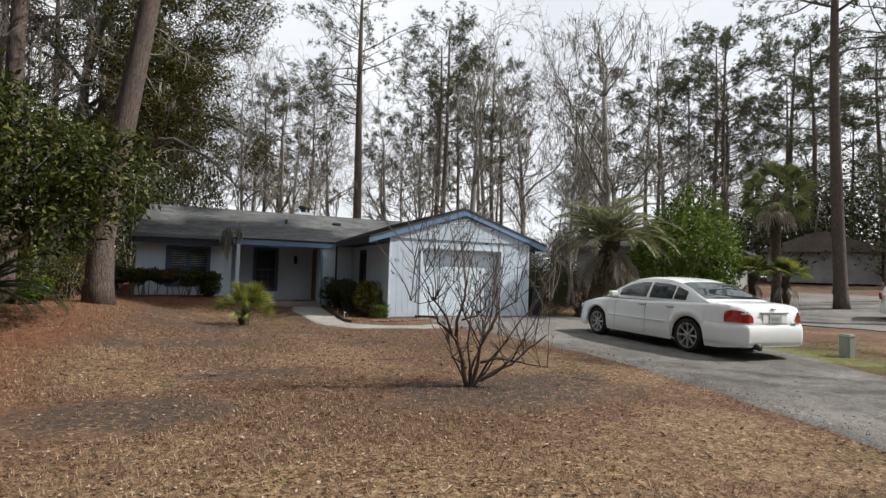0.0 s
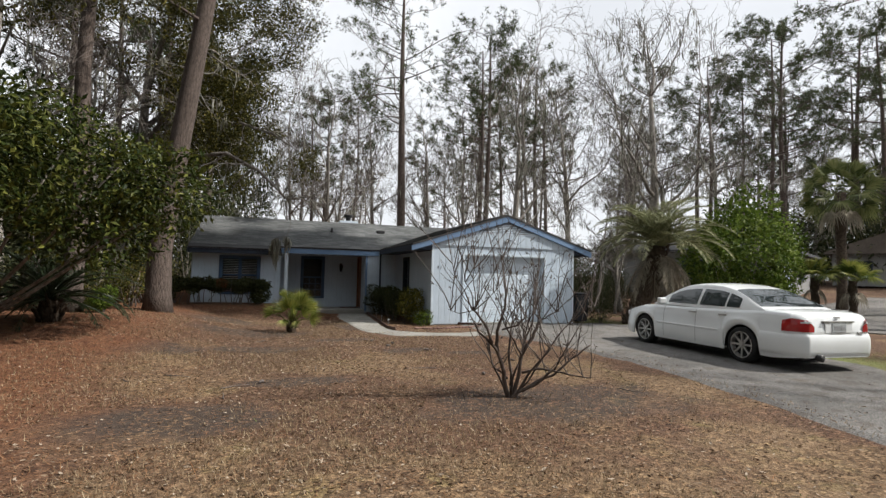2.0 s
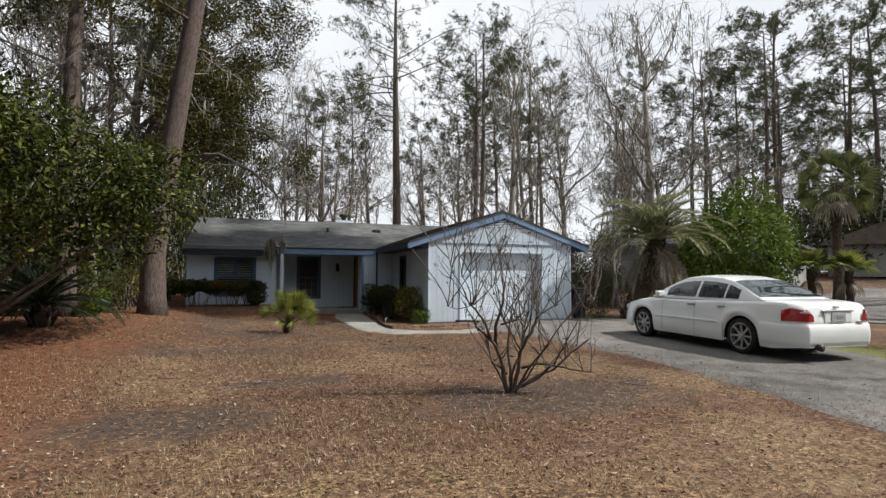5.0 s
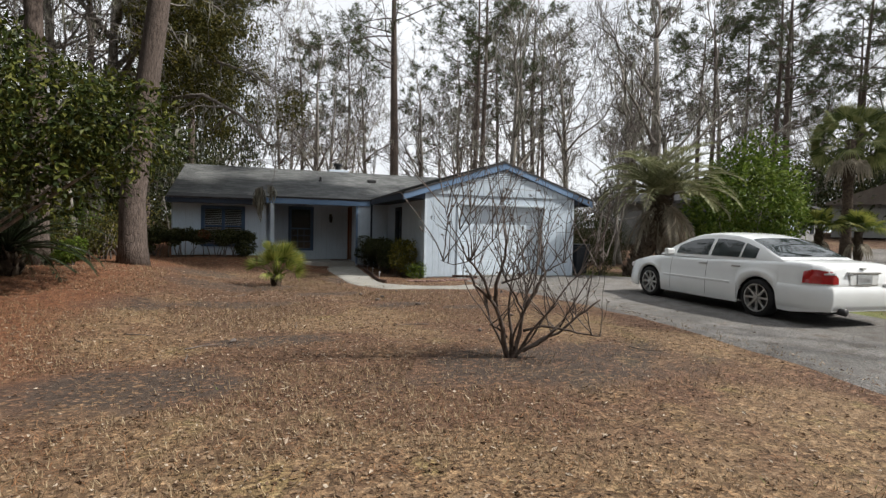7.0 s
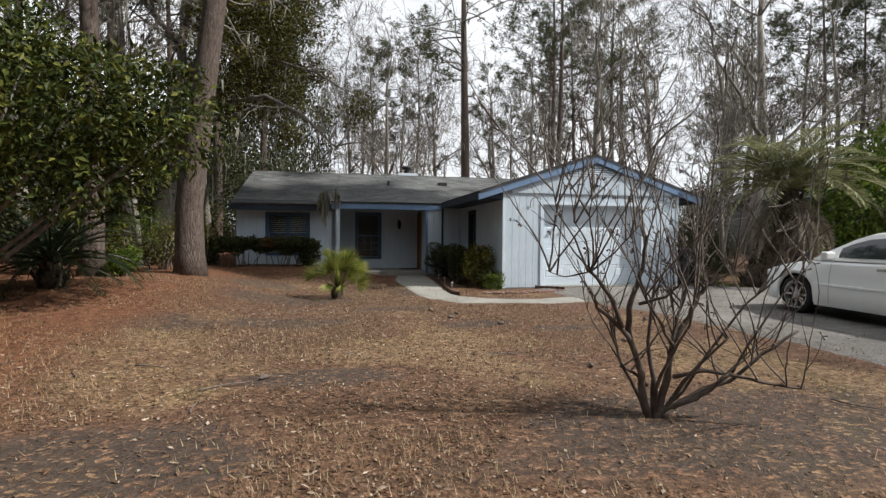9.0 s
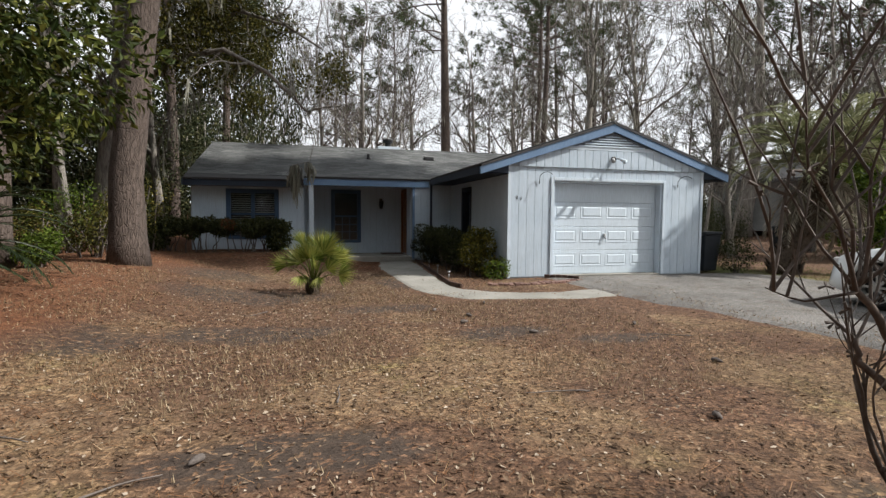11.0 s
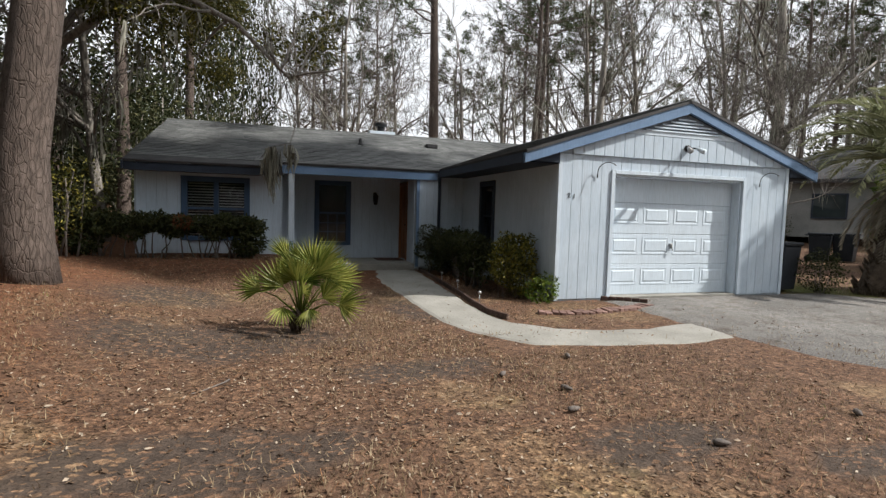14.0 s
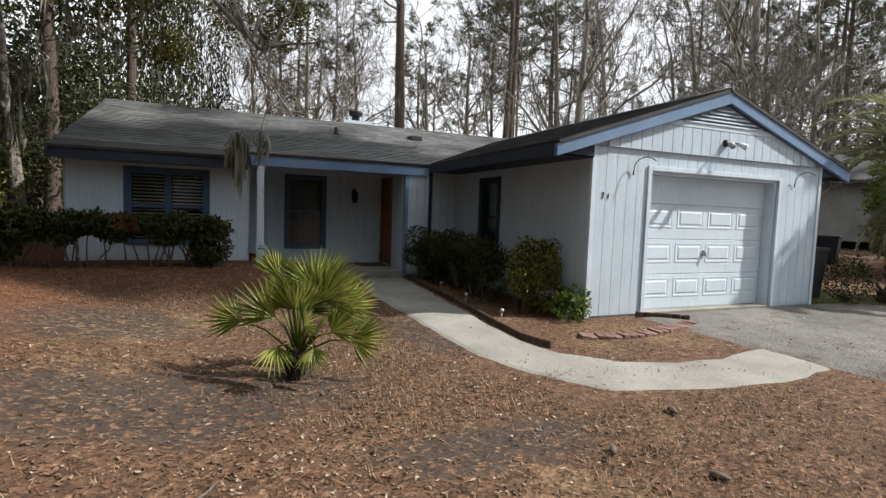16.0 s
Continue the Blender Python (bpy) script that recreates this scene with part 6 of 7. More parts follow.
for u, top_, ln, n in ((-0.26, 0.28, 0.45, 12), (-0.14, 0.52, 0.95, 24), (-0.04, 0.56, 1.15, 30), (0.04, 0.50, 0.85, 20), (0.30, 0.62, 0.75, 20), (0.38, 0.55, 0.55, 12)):
    moss_into(V, F, r_, Vector((u, 0.02, top_)), ln, n, 0.035)
tagged(mesh_part("strand_growth", V, F, M_MOSS, hang), kind="stuff")
tube("twig", [(-0.3, 0, 0.30), (-0.1, 0, 0.55), (0.3, 0.02, 0.66), (0.42, 0.1, 1.1), (0.35, 0.15, 1.5), (0.1, 0.1, 2.1), (-0.25, -0.45, 2.6)], taper(0.006, 0.014, 7), M_TWIG, hang, sides=4)
bm = prism(bmesh.new(), [(-0.02, 0.62), (0.05, 0.46), (0.15, 0.08), (0.17, -0.06), (0.09, 0.02), (0.04, 0.24)], "y", 0.03, 0.05)
part("bark_strip", bm, M_BLACK, hang, "dark strip of fallen bark caught in the moss")

# broad evergreen at the path's left bank
magnolia = bush(81, [((2.0, -0.9, 2.75), (1.7, 1.6, 1.05)), ((3.5, -0.9, 2.6), (1.0, 1.0, 0.85)), ((3.2, -1.3, 2.75), (0.95, 0.9, 0.75)), ((2.6, -1.2, 1.75), (1.2, 1.0, 0.6)), ((1.3, -1.6, 3.45), (1.4, 1.4, 0.85)), ((0.0, 0.2, 3.3), (1.6, 1.6, 1.2)), ((0.4, -2.6, 2.9), (1.8, 1.6, 1.3)), ((-0.7, -1.6, 4.1), (1.6, 1.7, 1.0)), ((-1.4, 0.3, 2.4), (1.7, 1.7, 1.6)), ((-1.6, -3.4, 3.2), (1.8, 1.8, 1.9)), ((2.0, 0.6, 2.2), (1.3, 1.1, 0.7)), ((-1.8, 0.4, 4.6), (1.3, 1.4, 0.9))],
                36000, 0.135, 0.060, M_MAGNOLIA, "broadleaf_evergreen", "broad evergreen tree with dense glossy leaves", "tree", 9, 0.045, M_GREY_BARK, foot=0.06)
magnolia.matrix_basis = pose(-10.2, -3.7, ground_z(-10.2, -3.7))
for k, (x, y, s) in enumerate(((-11.2, -1.4, 1.3), (-12.2, -3.6, 1.6), (-11.4, -6.2, 1.5), (-13.0, -8.5, 1.7), (-10.6, 0.6, 1.2))):
    b = bush(84 + k, [((0, 0, 0.75 * s), (0.8 * s, 0.8 * s, 0.75 * s)), ((0.3, 0.1, 1.4 * s), (0.6 * s, 0.6 * s, 0.6 * s))], 2200, 0.12, 0.055, M_DARKLEAF, "thicket_shrub", "dark shrub in the shade of the evergreen", "shrub")
    b.matrix_basis = pose(x, y, ground_z(x, y))
side_trunk = thing("tree_trunk", "grey trunk rising through the evergreen on the bank", "tree", -9.3, -0.4, ground_z(-9.3, -0.4))
tube("trunk", [(0, 0, -0.1), (0.02, 0, 0.5), (0.05, 0.05, 2.5), (-0.05, 0.1, 6.0), (0.1, 0.1, 11.0)], [0.30, 0.23, 0.20, 0.17, 0.10], M_PINE_BARK, side_trunk, sides=12)
leaf_crown("crown", random.Random(83), [((0.1, 0.1, 9.5), (2.0, 2.0, 1.5)), ((1.0, -1.0, 8.0), (1.6, 1.6, 1.0)), ((-1.2, 0.8, 8.3), (1.8, 1.8, 1.2))], 5000, 0.13, 0.05, M_OAK, side_trunk)

# low growth on the bank
for k, (x, y, s, mat, nm, lab) in enumerate(((-8.6, 1.6, 0.9, M_OAK, "shrub", "loose olive shrub beside the pine"), (-9.6, 2.8, 1.2, M_BRIGHT, "shrub", "loose green shrub beside the pine"), (-8.35, 3.3, 1.35, M_YELLOW_SHRUB, "shrub", "yellow-green shrub at the house corner"), (-9.4, 0.6, 0.8, M_OAK, "shrub", "thin olive shrub on the bank"), (-8.6, -0.6, 0.45, M_BRIGHT, "shrub", "low green seedling on the bank"))):
    b = bush(90 + k, [((0, 0, 0.7 * s), (0.55 * s, 0.55 * s, 0.55 * s)), ((0.35 * s, 0.1, 1.0 * s), (0.35 * s, 0.35 * s, 0.4 * s)), ((-0.3 * s, -0.1, 0.5 * s), (0.4 * s, 0.4 * s, 0.35 * s))], 1500, 0.075, 0.035, mat, nm, lab)
    b.matrix_basis = pose(x, y, ground_z(x, y))

# hedge under the room's window
for k, (x, w) in enumerate(((-7.75, 0.55), (-6.85, 0.6), (-5.95, 0.6), (-5.2, 0.5))):
    hr = random.Random(300 + k)
    clumps = [((hr.uniform(-w, w) * 0.85, hr.uniform(-0.1, 0.1), hr.uniform(0.60, 0.76)), (hr.uniform(0.20, 0.30), 0.30, hr.uniform(0.13, 0.19))) for _ in range(7)]
    clumps += [((hr.uniform(-0.3, 0.3), -0.05, 0.52), (0.22, 0.3, 0.14)), ((0.0, 0.0, 0.72), (w * 0.9, 0.30, 0.13))]
    if k in (0, 3):
        end = -0.25 if k == 0 else 0.22
        clumps += [((end, -0.05, 0.38), (0.32, 0.36, 0.30)), ((end * 0.6, 0.0, 0.28), (0.26, 0.3, 0.22))]
    h = bush(100 + k, clumps, 4600, 0.074, 0.044, M_HEDGE, "hedge_shrub", "dark green hedge shrub with open bare legs under the window", "hedge", 9, 0.018)
    h.matrix_basis = pose(x, 3.75, ground_z(x, 3.75) - 0.02)
    tagged(h, group="hedge")
    if k == 2:
        leaf_crown("reddened_foliage", random.Random(7), [((-0.28, -0.15, 0.74), (0.2, 0.2, 0.14))], 260, 0.06, 0.03, M_HEDGE_RED, h, "patch of reddened leaves")
# shrubs along the garage wall
for k, y in enumerate((1.75, 2.75, 3.7, 4.25)):
    hr = random.Random(320 + k)
    clumps = [((hr.uniform(-0.2, 0.15), hr.uniform(-0.5, 0.5), hr.uniform(0.62, 0.98)), (0.30, hr.uniform(0.2, 0.32), hr.uniform(0.13, 0.2))) for _ in range(8)]
    clumps += [((hr.uniform(-0.25, 0.2), hr.uniform(-0.45, 0.45), hr.uniform(0.28, 0.55)), (0.24, 0.26, 0.20)) for _ in range(4)]
    h = bush(110 + k, clumps, 3600, 0.060, 0.036, M_HEDGE, "wall_shrub", "dark leggy shrub against the garage wall", "shrub", 10, 0.016)
    h.matrix_basis = pose(-0.62, y, ground_z(-0.62, y), 0, 0, 20 * k)
    tagged(h, group="shrubs by the garage wall")
h = bush(120, [((-0.12, 0, 0.62), (0.30, 0.32, 0.30)), ((0.16, 0.03, 0.72), (0.28, 0.3, 0.28)), ((0.02, 0.03, 0.92), (0.30, 0.3, 0.18)), ((-0.2, 0.1, 0.86), (0.18, 0.2, 0.16)), ((0.12, -0.12, 0.32), (0.34, 0.28, 0.24)), ((0.22, -0.05, 1.02), (0.14, 0.16, 0.12)), ((-0.28, -0.1, 0.50), (0.2, 0.2, 0.22)), ((-0.05, 0.2, 1.05), (0.16, 0.16, 0.10))], 4200, 0.066, 0.036, M_YELLOW_SHRUB, "variegated_shrub", "rounded yellow-green shrub at the garage corner", "shrub", 9, 0.014)
h.matrix_basis = pose(-0.46, 0.62, ground_z(-0.4, 0.6))
h = bush(121, [((0, 0, 0.2), (0.3, 0.25, 0.2)), ((0.2, 0.1, 0.3), (0.2, 0.2, 0.2))], 420, 0.07, 0.04, M_BRIGHT, "seedling_shrub", "small leafy green plant at the garage corner", "shrub", 6, 0.008)
h.matrix_basis = pose(-0.22, 0.02, ground_z(-0.2, 0.0))
h = bush(122, [((0, 0, 0.45), (0.5, 0.4, 0.4)), ((0.2, 0.1, 0.7), (0.3, 0.3, 0.25))], 1600, 0.05, 0.03, M_HEDGE, "side_shrub", "dark shrub beside the wheeled bin", "shrub", 7, 0.012)
h.matrix_basis = pose(6.15, -0.02, ground_z(6.1, 0))
# fresh green tree past the parked car
g = bush(130, [((0, 0, 2.3), (2.0, 1.8, 1.6)), ((1.4, 0.2, 1.8), (1.3, 1.2, 1.3)), ((-1.3, 0.1, 1.9), (1.2, 1.2, 1.4)), ((0.5, 0, 3.9), (0.9, 0.9, 1.0)), ((-0.4, 0.1, 3.4), (1.0, 1.0, 0.9)), ((2.2, 0.1, 2.8), (0.7, 0.7, 1.2)), ((-0.2, 0, 0.9), (2.4, 1.4, 0.8))],
         13000, 0.19, 0.085, M_BRIGHT, "broadleaf_shrub", "tall fresh-green broadleaf shrub beyond the driveway", "shrub", 12, 0.04, M_GREY_BARK)
g.matrix_basis = pose(15.4, 2.2, ground_z(15.4, 2.2) - 0.05)
g.scale = (1.25, 1.1, 1.26)


# ---------- palms ----------
def fan_frond(V, F, SV, SF, rnd, base, out, reach, rise, size, fingers=26, sag=0.25, span=256, lean=0.5, broad=0.052):
    """A stalk and a round fan of folded, pointed fingers."""
    out = Vector(out).normalized()
    tip = base + out * reach + Vector((0, 0, rise))
    mid = base.lerp(tip, 0.5) + Vector((0, 0, reach * 0.07))
    tube_data(SV, SF, [base, mid, tip], [0.014, 0.010, 0.008], 5)
    fwd = (tip - mid).normalized()
    side = fwd.cross(Vector((0, 0, 1)))
    if side.length < 0.1:
        side = Vector((1, 0, 0))
    side.normalize()
    up = side.cross(fwd).normalized()
    tilt = rnd.uniform(-lean, lean)
    side, up = side * math.cos(tilt) + up * math.sin(tilt), up * math.cos(tilt) - side * math.sin(tilt)
    for i in range(fingers):
        a = math.radians(span * (i / (fingers - 1) - 0.5))
        d = (fwd * math.cos(a) + side * math.sin(a)).normalized()
        ln = size * (1 - 0.28 * (abs(a) / 2.23) ** 2) * rnd.uniform(0.92, 1.05)
        ax = d.cross(up).normalized()
        w = size * broad
        cup = up * (0.10 * ln)
        drop = Vector((0, 0, -sag * ln * rnd.uniform(0.6, 1.4)))
        k = len(V)
        p1 = tip + d * ln * 0.5 + cup
        p2 = tip + d * ln + cup * 0.6 + drop
        V += [tip, p1 + ax * w, p1 - up * w * 0.7, p1 - ax * w, p2]
        F += [(k, k + 1, k + 2), (k, k + 2, k + 3), (k + 1, k + 4, k + 2), (k + 2, k + 4, k + 3)]


def fan_palm(name, label, seed, trunk_h, trunk_r, fronds, reach, size, skirt=0, group="", lowest=-0.2, sag=0.10, leafmat=None, span=256, lean=0.5, broad=0.052):
    r = random.Random(seed)
    palm = thing(name, label, "palm", group=group)
    pts = [(0.02 * math.sin(i), 0.02 * math.cos(i), trunk_h * i / 8 - (0.05 if i == 0 else 0)) for i in range(9)]
    V, F = [], []
    tube_data(V, F, pts, [trunk_r * (1.25 if i == 0 else 1.0) * (1 + 0.10 * math.sin(i * 2.4)) for i in range(9)], 10)
    for i in range(int(30 * max(1, trunk_h))):
        a, zz = r.uniform(0, 6.28), r.uniform(0.0, trunk_h)
        b = Vector((trunk_r * math.cos(a), trunk_r * math.sin(a), zz))
        tube_data(V, F, [b, b + Vector((math.cos(a) * 0.05, math.sin(a) * 0.05, 0.10))], [0.022, 0.010], 4)
    mesh_part("trunk", V, F, M_PALMTRUNK, palm, "", True)
    top = Vector((0, 0, trunk_h))
    for i in range(fronds):
        f = i / fronds
        a = i * 2.399 + r.uniform(-0.2, 0.2)
        el = 1.42 - (1.42 - lowest) * f ** 0.9
        out = Vector((math.cos(a) * math.cos(el), math.sin(a) * math.cos(el), 0))
        rr = reach * r.uniform(0.8, 1.1)
        V, F, SV, SF = [], [], [], []
        fan_frond(V, F, SV, SF, r, top + out * trunk_r * 0.5, (math.cos(a), math.sin(a), 0), rr * math.cos(el) + 0.03, rr * math.sin(el), size * r.uniform(0.85, 1.1), 26, sag + 0.2 * f, span, lean, broad)
        fr = mesh_part("frond", V, F, leafmat or M_PALM, palm)
        mesh_part("stalk", SV, SF, leafmat or M_PALM, fr)
    for i in range(skirt):
        a = i * 2.4
        V, F, SV, SF = [], [], [], []
        fan_frond(V, F, SV, SF, r, top + Vector((0, 0, -0.25)), (math.cos(a), math.sin(a), 0), reach * 0.45, -reach * 0.7, size * 0.8, 16, 0.7)
        fr = mesh_part("dead_frond", V, F, M_DEADFROND, palm, "withered hanging frond" if i == 0 else "")
        mesh_part("stalk", SV, SF, M_DEADFROND, fr)
    return palm


def yard_palm():
    """A young palm: stiff fans on bare stalks, some upright, some fallen outwards."""
    r = random.Random(141)
    palm = thing("fan_palm", "small fan palm with stiff yellow-green fans in the yard", "palm", -4.17, -1.40, ground_z(-4.17, -1.40))
    V, F = [], []
    tube_data(V, F, [(0, 0, -0.06), (0.01, 0, 0.06), (0.0, 0.01, 0.16), (0.01, 0, 0.26)], [0.12, 0.10, 0.085, 0.05], 10)
    for i in range(46):
        a, zz = r.uniform(0, 6.28), r.uniform(0.0, 0.2)
        b = Vector((0.085 * math.cos(a), 0.085 * math.sin(a), zz))
        tube_data(V, F, [b, b + Vector((math.cos(a) * 0.05, math.sin(a) * 0.05, 0.11))], [0.018, 0.007], 4)
    mesh_part("trunk", V, F, M_PALMTRUNK, palm, "brown fibrous stump", True)
    # across, away, height of the fan's heart; where it points (across, away, up); radius, spread in degrees
    fans = [((-0.50, 0.02, 0.47), (-1.0, 0.1, 0.35), 0.34, 110), ((-0.20, 0.10, 0.84), (-0.55, 0.1, 0.85), 0.31, 60), ((-0.18, -0.08, 0.54), (-0.75, -0.2, 0.6), 0.40, 95), ((-0.03, 0.05, 0.80), (-0.4, 0.1, 0.9), 0.29, 50),
            ((0.12, 0.05, 0.78), (0.1, 0.15, 1.0), 0.34, 190), ((0.20, -0.02, 0.70), (0.75, 0.0, 0.62), 0.40, 140), ((0.30, -0.10, 0.43), (0.75, -0.15, 0.6), 0.32, 110), ((0.46, 0.0, 0.34), (1.0, -0.05, 0.12), 0.33, 130),
            ((-0.10, -0.28, 0.34), (0.2, -0.8, -0.55), 0.28, 100), ((0.18, -0.22, 0.32), (0.2, -0.5, -0.8), 0.22, 120), ((0.05, 0.30, 0.66), (0.1, 0.8, 0.7), 0.36, 170), ((-0.25, 0.28, 0.55), (-0.6, 0.7, 0.5), 0.34, 150),
            ((0.32, 0.26, 0.58), (0.7, 0.6, 0.5), 0.35, 150), ((0.0, -0.12, 0.62), (-0.1, -0.5, 0.9), 0.34, 150), ((-0.05, 0.0, 0.70), (-0.5, 0.3, 0.8), 0.33, 120), ((0.10, -0.20, 0.50), (0.5, -0.6, 0.5), 0.30, 130),
            ((0.22, 0.10, 0.80), (0.45, 0.2, 0.9), 0.34, 130), ((0.02, 0.0, 0.60), (0.3, -0.2, 0.9), 0.36, 160), ((-0.12, 0.15, 0.66), (-0.3, 0.4, 0.85), 0.34, 140), ((0.30, 0.05, 0.60), (0.9, 0.1, 0.4), 0.36, 120)]
    heading = Matrix.Rotation(radians(-23), 3, "Z")
    for heart, aim, size, spread_deg in fans:
        size *= 1.12
        hub_, fwd = heading @ Vector(heart), (heading @ Vector(aim)).normalized()
        foot_ = Vector((hub_.x * 0.10, hub_.y * 0.10, 0.22))
        mid = foot_.lerp(hub_, 0.55) + Vector((0, 0, 0.05))
        facing = heading @ Vector((r.uniform(-0.5, 0.5), -1.0, r.uniform(0.1, 0.8)))
        side_ = fwd.cross(facing).normalized()
        face = side_.cross(fwd).normalized()
        V, F = [], []
        n = max(12, int(spread_deg / 7.5))
        for i in range(n):
            g = i / (n - 1) - 0.5
            a = radians(spread_deg * g)
            d = (fwd * math.cos(a) + side_ * math.sin(a) + face * r.uniform(-0.06, 0.06)).normalized()
            ln = size * (1.0 - 0.22 * (2 * g) ** 2) * r.uniform(0.90, 1.06)
            ax = d.cross(face).normalized()
            w = size * 0.036
            joint = hub_ + d * ln * 0.48 + face * (0.10 * ln)
            tip = hub_ + d * ln + face * (0.06 * ln) + Vector((0, 0, -0.07 * ln * r.random()))
            k = len(V)
            V += [hub_, joint + ax * w, joint - face * w * 0.9, joint - ax * w, tip]
            F += [(k, k + 1, k + 2), (k, k + 2, k + 3), (k + 1, k + 4, k + 2), (k + 2, k + 4, k + 3)]
        frond = mesh_part("frond", V, F, M_PALM, palm)
        tube("stalk", [foot_, mid, hub_], [0.013, 0.009, 0.007], M_PALM, frond, sides=5)
    return palm


yard_palm()
for k, (x, y, th, sc) in enumerate(((18.9, 1.5, 1.7, 1.0), (19.7, 0.4, 1.6, 1.05))):
    p = fan_palm("fan_palm", "young fan palm in front of the neighbouring house", 150 + k, th, 0.16, 16, 0.55, 0.62, 3, "young fan palms", lowest=0.1)
    p.matrix_basis = pose(x, y, ground_z(x, y))
p = fan_palm("cabbage_palm", "tall cabbage palm with a shaggy crown", 160, 5.9, 0.22, 40, 1.25, 0.85, 10, leafmat=M_DARKPALM, lowest=-0.85, sag=0.10, span=190, lean=1.3, broad=0.034)
p.matrix_basis = pose(22.4, 2.6, ground_z(22.4, 2.6))


def feather_frond(V, F, SV, SF, rnd, base, az, el, length, leaf, pairs, curl, width):
    """An arching rib with narrow leaflets on both sides."""
    out = Vector((math.cos(az), math.sin(az), 0))
    pts, q, e = [base], base.copy(), el
    n = 12
    for i in range(n):
        e -= curl / n * (0.5 + i / n)
        q = q + (out * math.cos(e) + Vector((0, 0, math.sin(e)))) * (length / n)
        pts.append(q.copy())
    tube_data(SV, SF, pts, taper(0.026 * length / 2, 0.004, n + 1), 4)
    side = out.cross(Vector((0, 0, 1))).normalized()
    for i in range(pairs):
        f = 0.16 + 0.84 * i / pairs
        k = f * n
        p = pts[int(min(k, n - 0.01))].lerp(pts[int(min(k, n - 0.01)) + 1], k - int(k)) if k < n else pts[n]
        t = (pts[min(int(k) + 1, n)] - pts[min(int(k), n - 1)]).normalized()
        for s in (-1, 1):
            d = (t * 0.75 + side * s * 0.75 + t.cross(side) * (-0.25 * s * s) + unit(rnd) * 0.12)
            d = (d + Vector((0, 0, -0.15))).normalized()
            ln = leaf * math.sin(math.pi * min(0.97, 0.2 + 0.75 * f)) * rnd.uniform(0.85, 1.1)
            leaf_into(V, F, p, d, Vector((0, 0, 1)), ln, width, 0.2)
    return pts


def feather_palm(name, label, seed, trunk, radius, fronds, length, leaf, pairs, leafmat, width=0.03, dead=0, curl=1.7, low=-0.15):
    r = random.Random(seed)
    palm = thing(name, label, "palm")
    V, F = [], []
    tube_data(V, F, trunk, radius, 12)
    for i in range(150 if len(trunk) > 3 else 30):
        k = r.uniform(0, len(trunk) - 1.01)
        c = Vector(trunk[int(k)]).lerp(Vector(trunk[int(k) + 1]), k - int(k))
        a = r.uniform(0, 6.28)
        rr = radius[int(k)] * 0.9
        b = c + Vector((math.cos(a) * rr, math.sin(a) * rr, 0))
        tube_data(V, F, [b, b + Vector((math.cos(a) * 0.10, math.sin(a) * 0.10, 0.16))], [0.04, 0.018], 4)
    mesh_part("trunk", V, F, M_PALMTRUNK, palm, "dark fibrous trunk", True)
    top = Vector(trunk[-1])
    for i in range(fronds):
        f = i / fronds
        V, F, SV, SF = [], [], [], []
        feather_frond(V, F, SV, SF, r, top.copy(), i * 2.399, 1.35 + (low - 1.35) * f + r.uniform(-0.1, 0.1), length * r.uniform(0.85, 1.1), leaf, pairs, curl, width)
        fr = mesh_part("frond", V, F, leafmat, palm)
        mesh_part("rib", SV, SF, leafmat, fr)
    for i in range(dead):
        V, F, SV, SF = [], [], [], []
        feather_frond(V, F, SV, SF, r, top + Vector((0, 0, -0.15)), i * 2.4, -0.75 + r.uniform(-0.4, 0.4), length * r.uniform(0.65, 0.95), leaf * 0.8, pairs // 2, 1.0, width)
        fr = mesh_part("dead_frond", V, F, M_DEADFROND, palm, "withered grey frond" if i == 0 else "")
        mesh_part("rib", SV, SF, M_DEADFROND, fr)
    return palm


pindo = feather_palm("feather_palm", "leaning feather palm with arching grey-green fronds", 171, [(0, 0, -0.1), (0.12, 0.02, 0.25), (0.45, 0.05, 0.75), (0.85, 0.08, 1.35), (1.12, 0.1, 2.15), (1.2, 0.1, 2.75)], [0.36, 0.30, 0.28, 0.30, 0.34, 0.26], 40, 2.55, 0.58, 56, M_PINDO, 0.040, 40, 1.5, 0.30)
pindo.matrix_basis = pose(7.25, -0.35, ground_z(7.2, -0.4))
sago = feather_palm("sago_palm", "dark low sago palm on the mulched bank", 181, [(0, 0, -0.05), (0, 0, 0.2), (0, 0, 0.45)], [0.20, 0.20, 0.15], 44, 1.9, 0.27, 52, M_SAGO, 0.016, 0, 1.5, 0.0)
sago.matrix_basis = pose(-9.0, -2.6, ground_z(-9.0, -2.6))


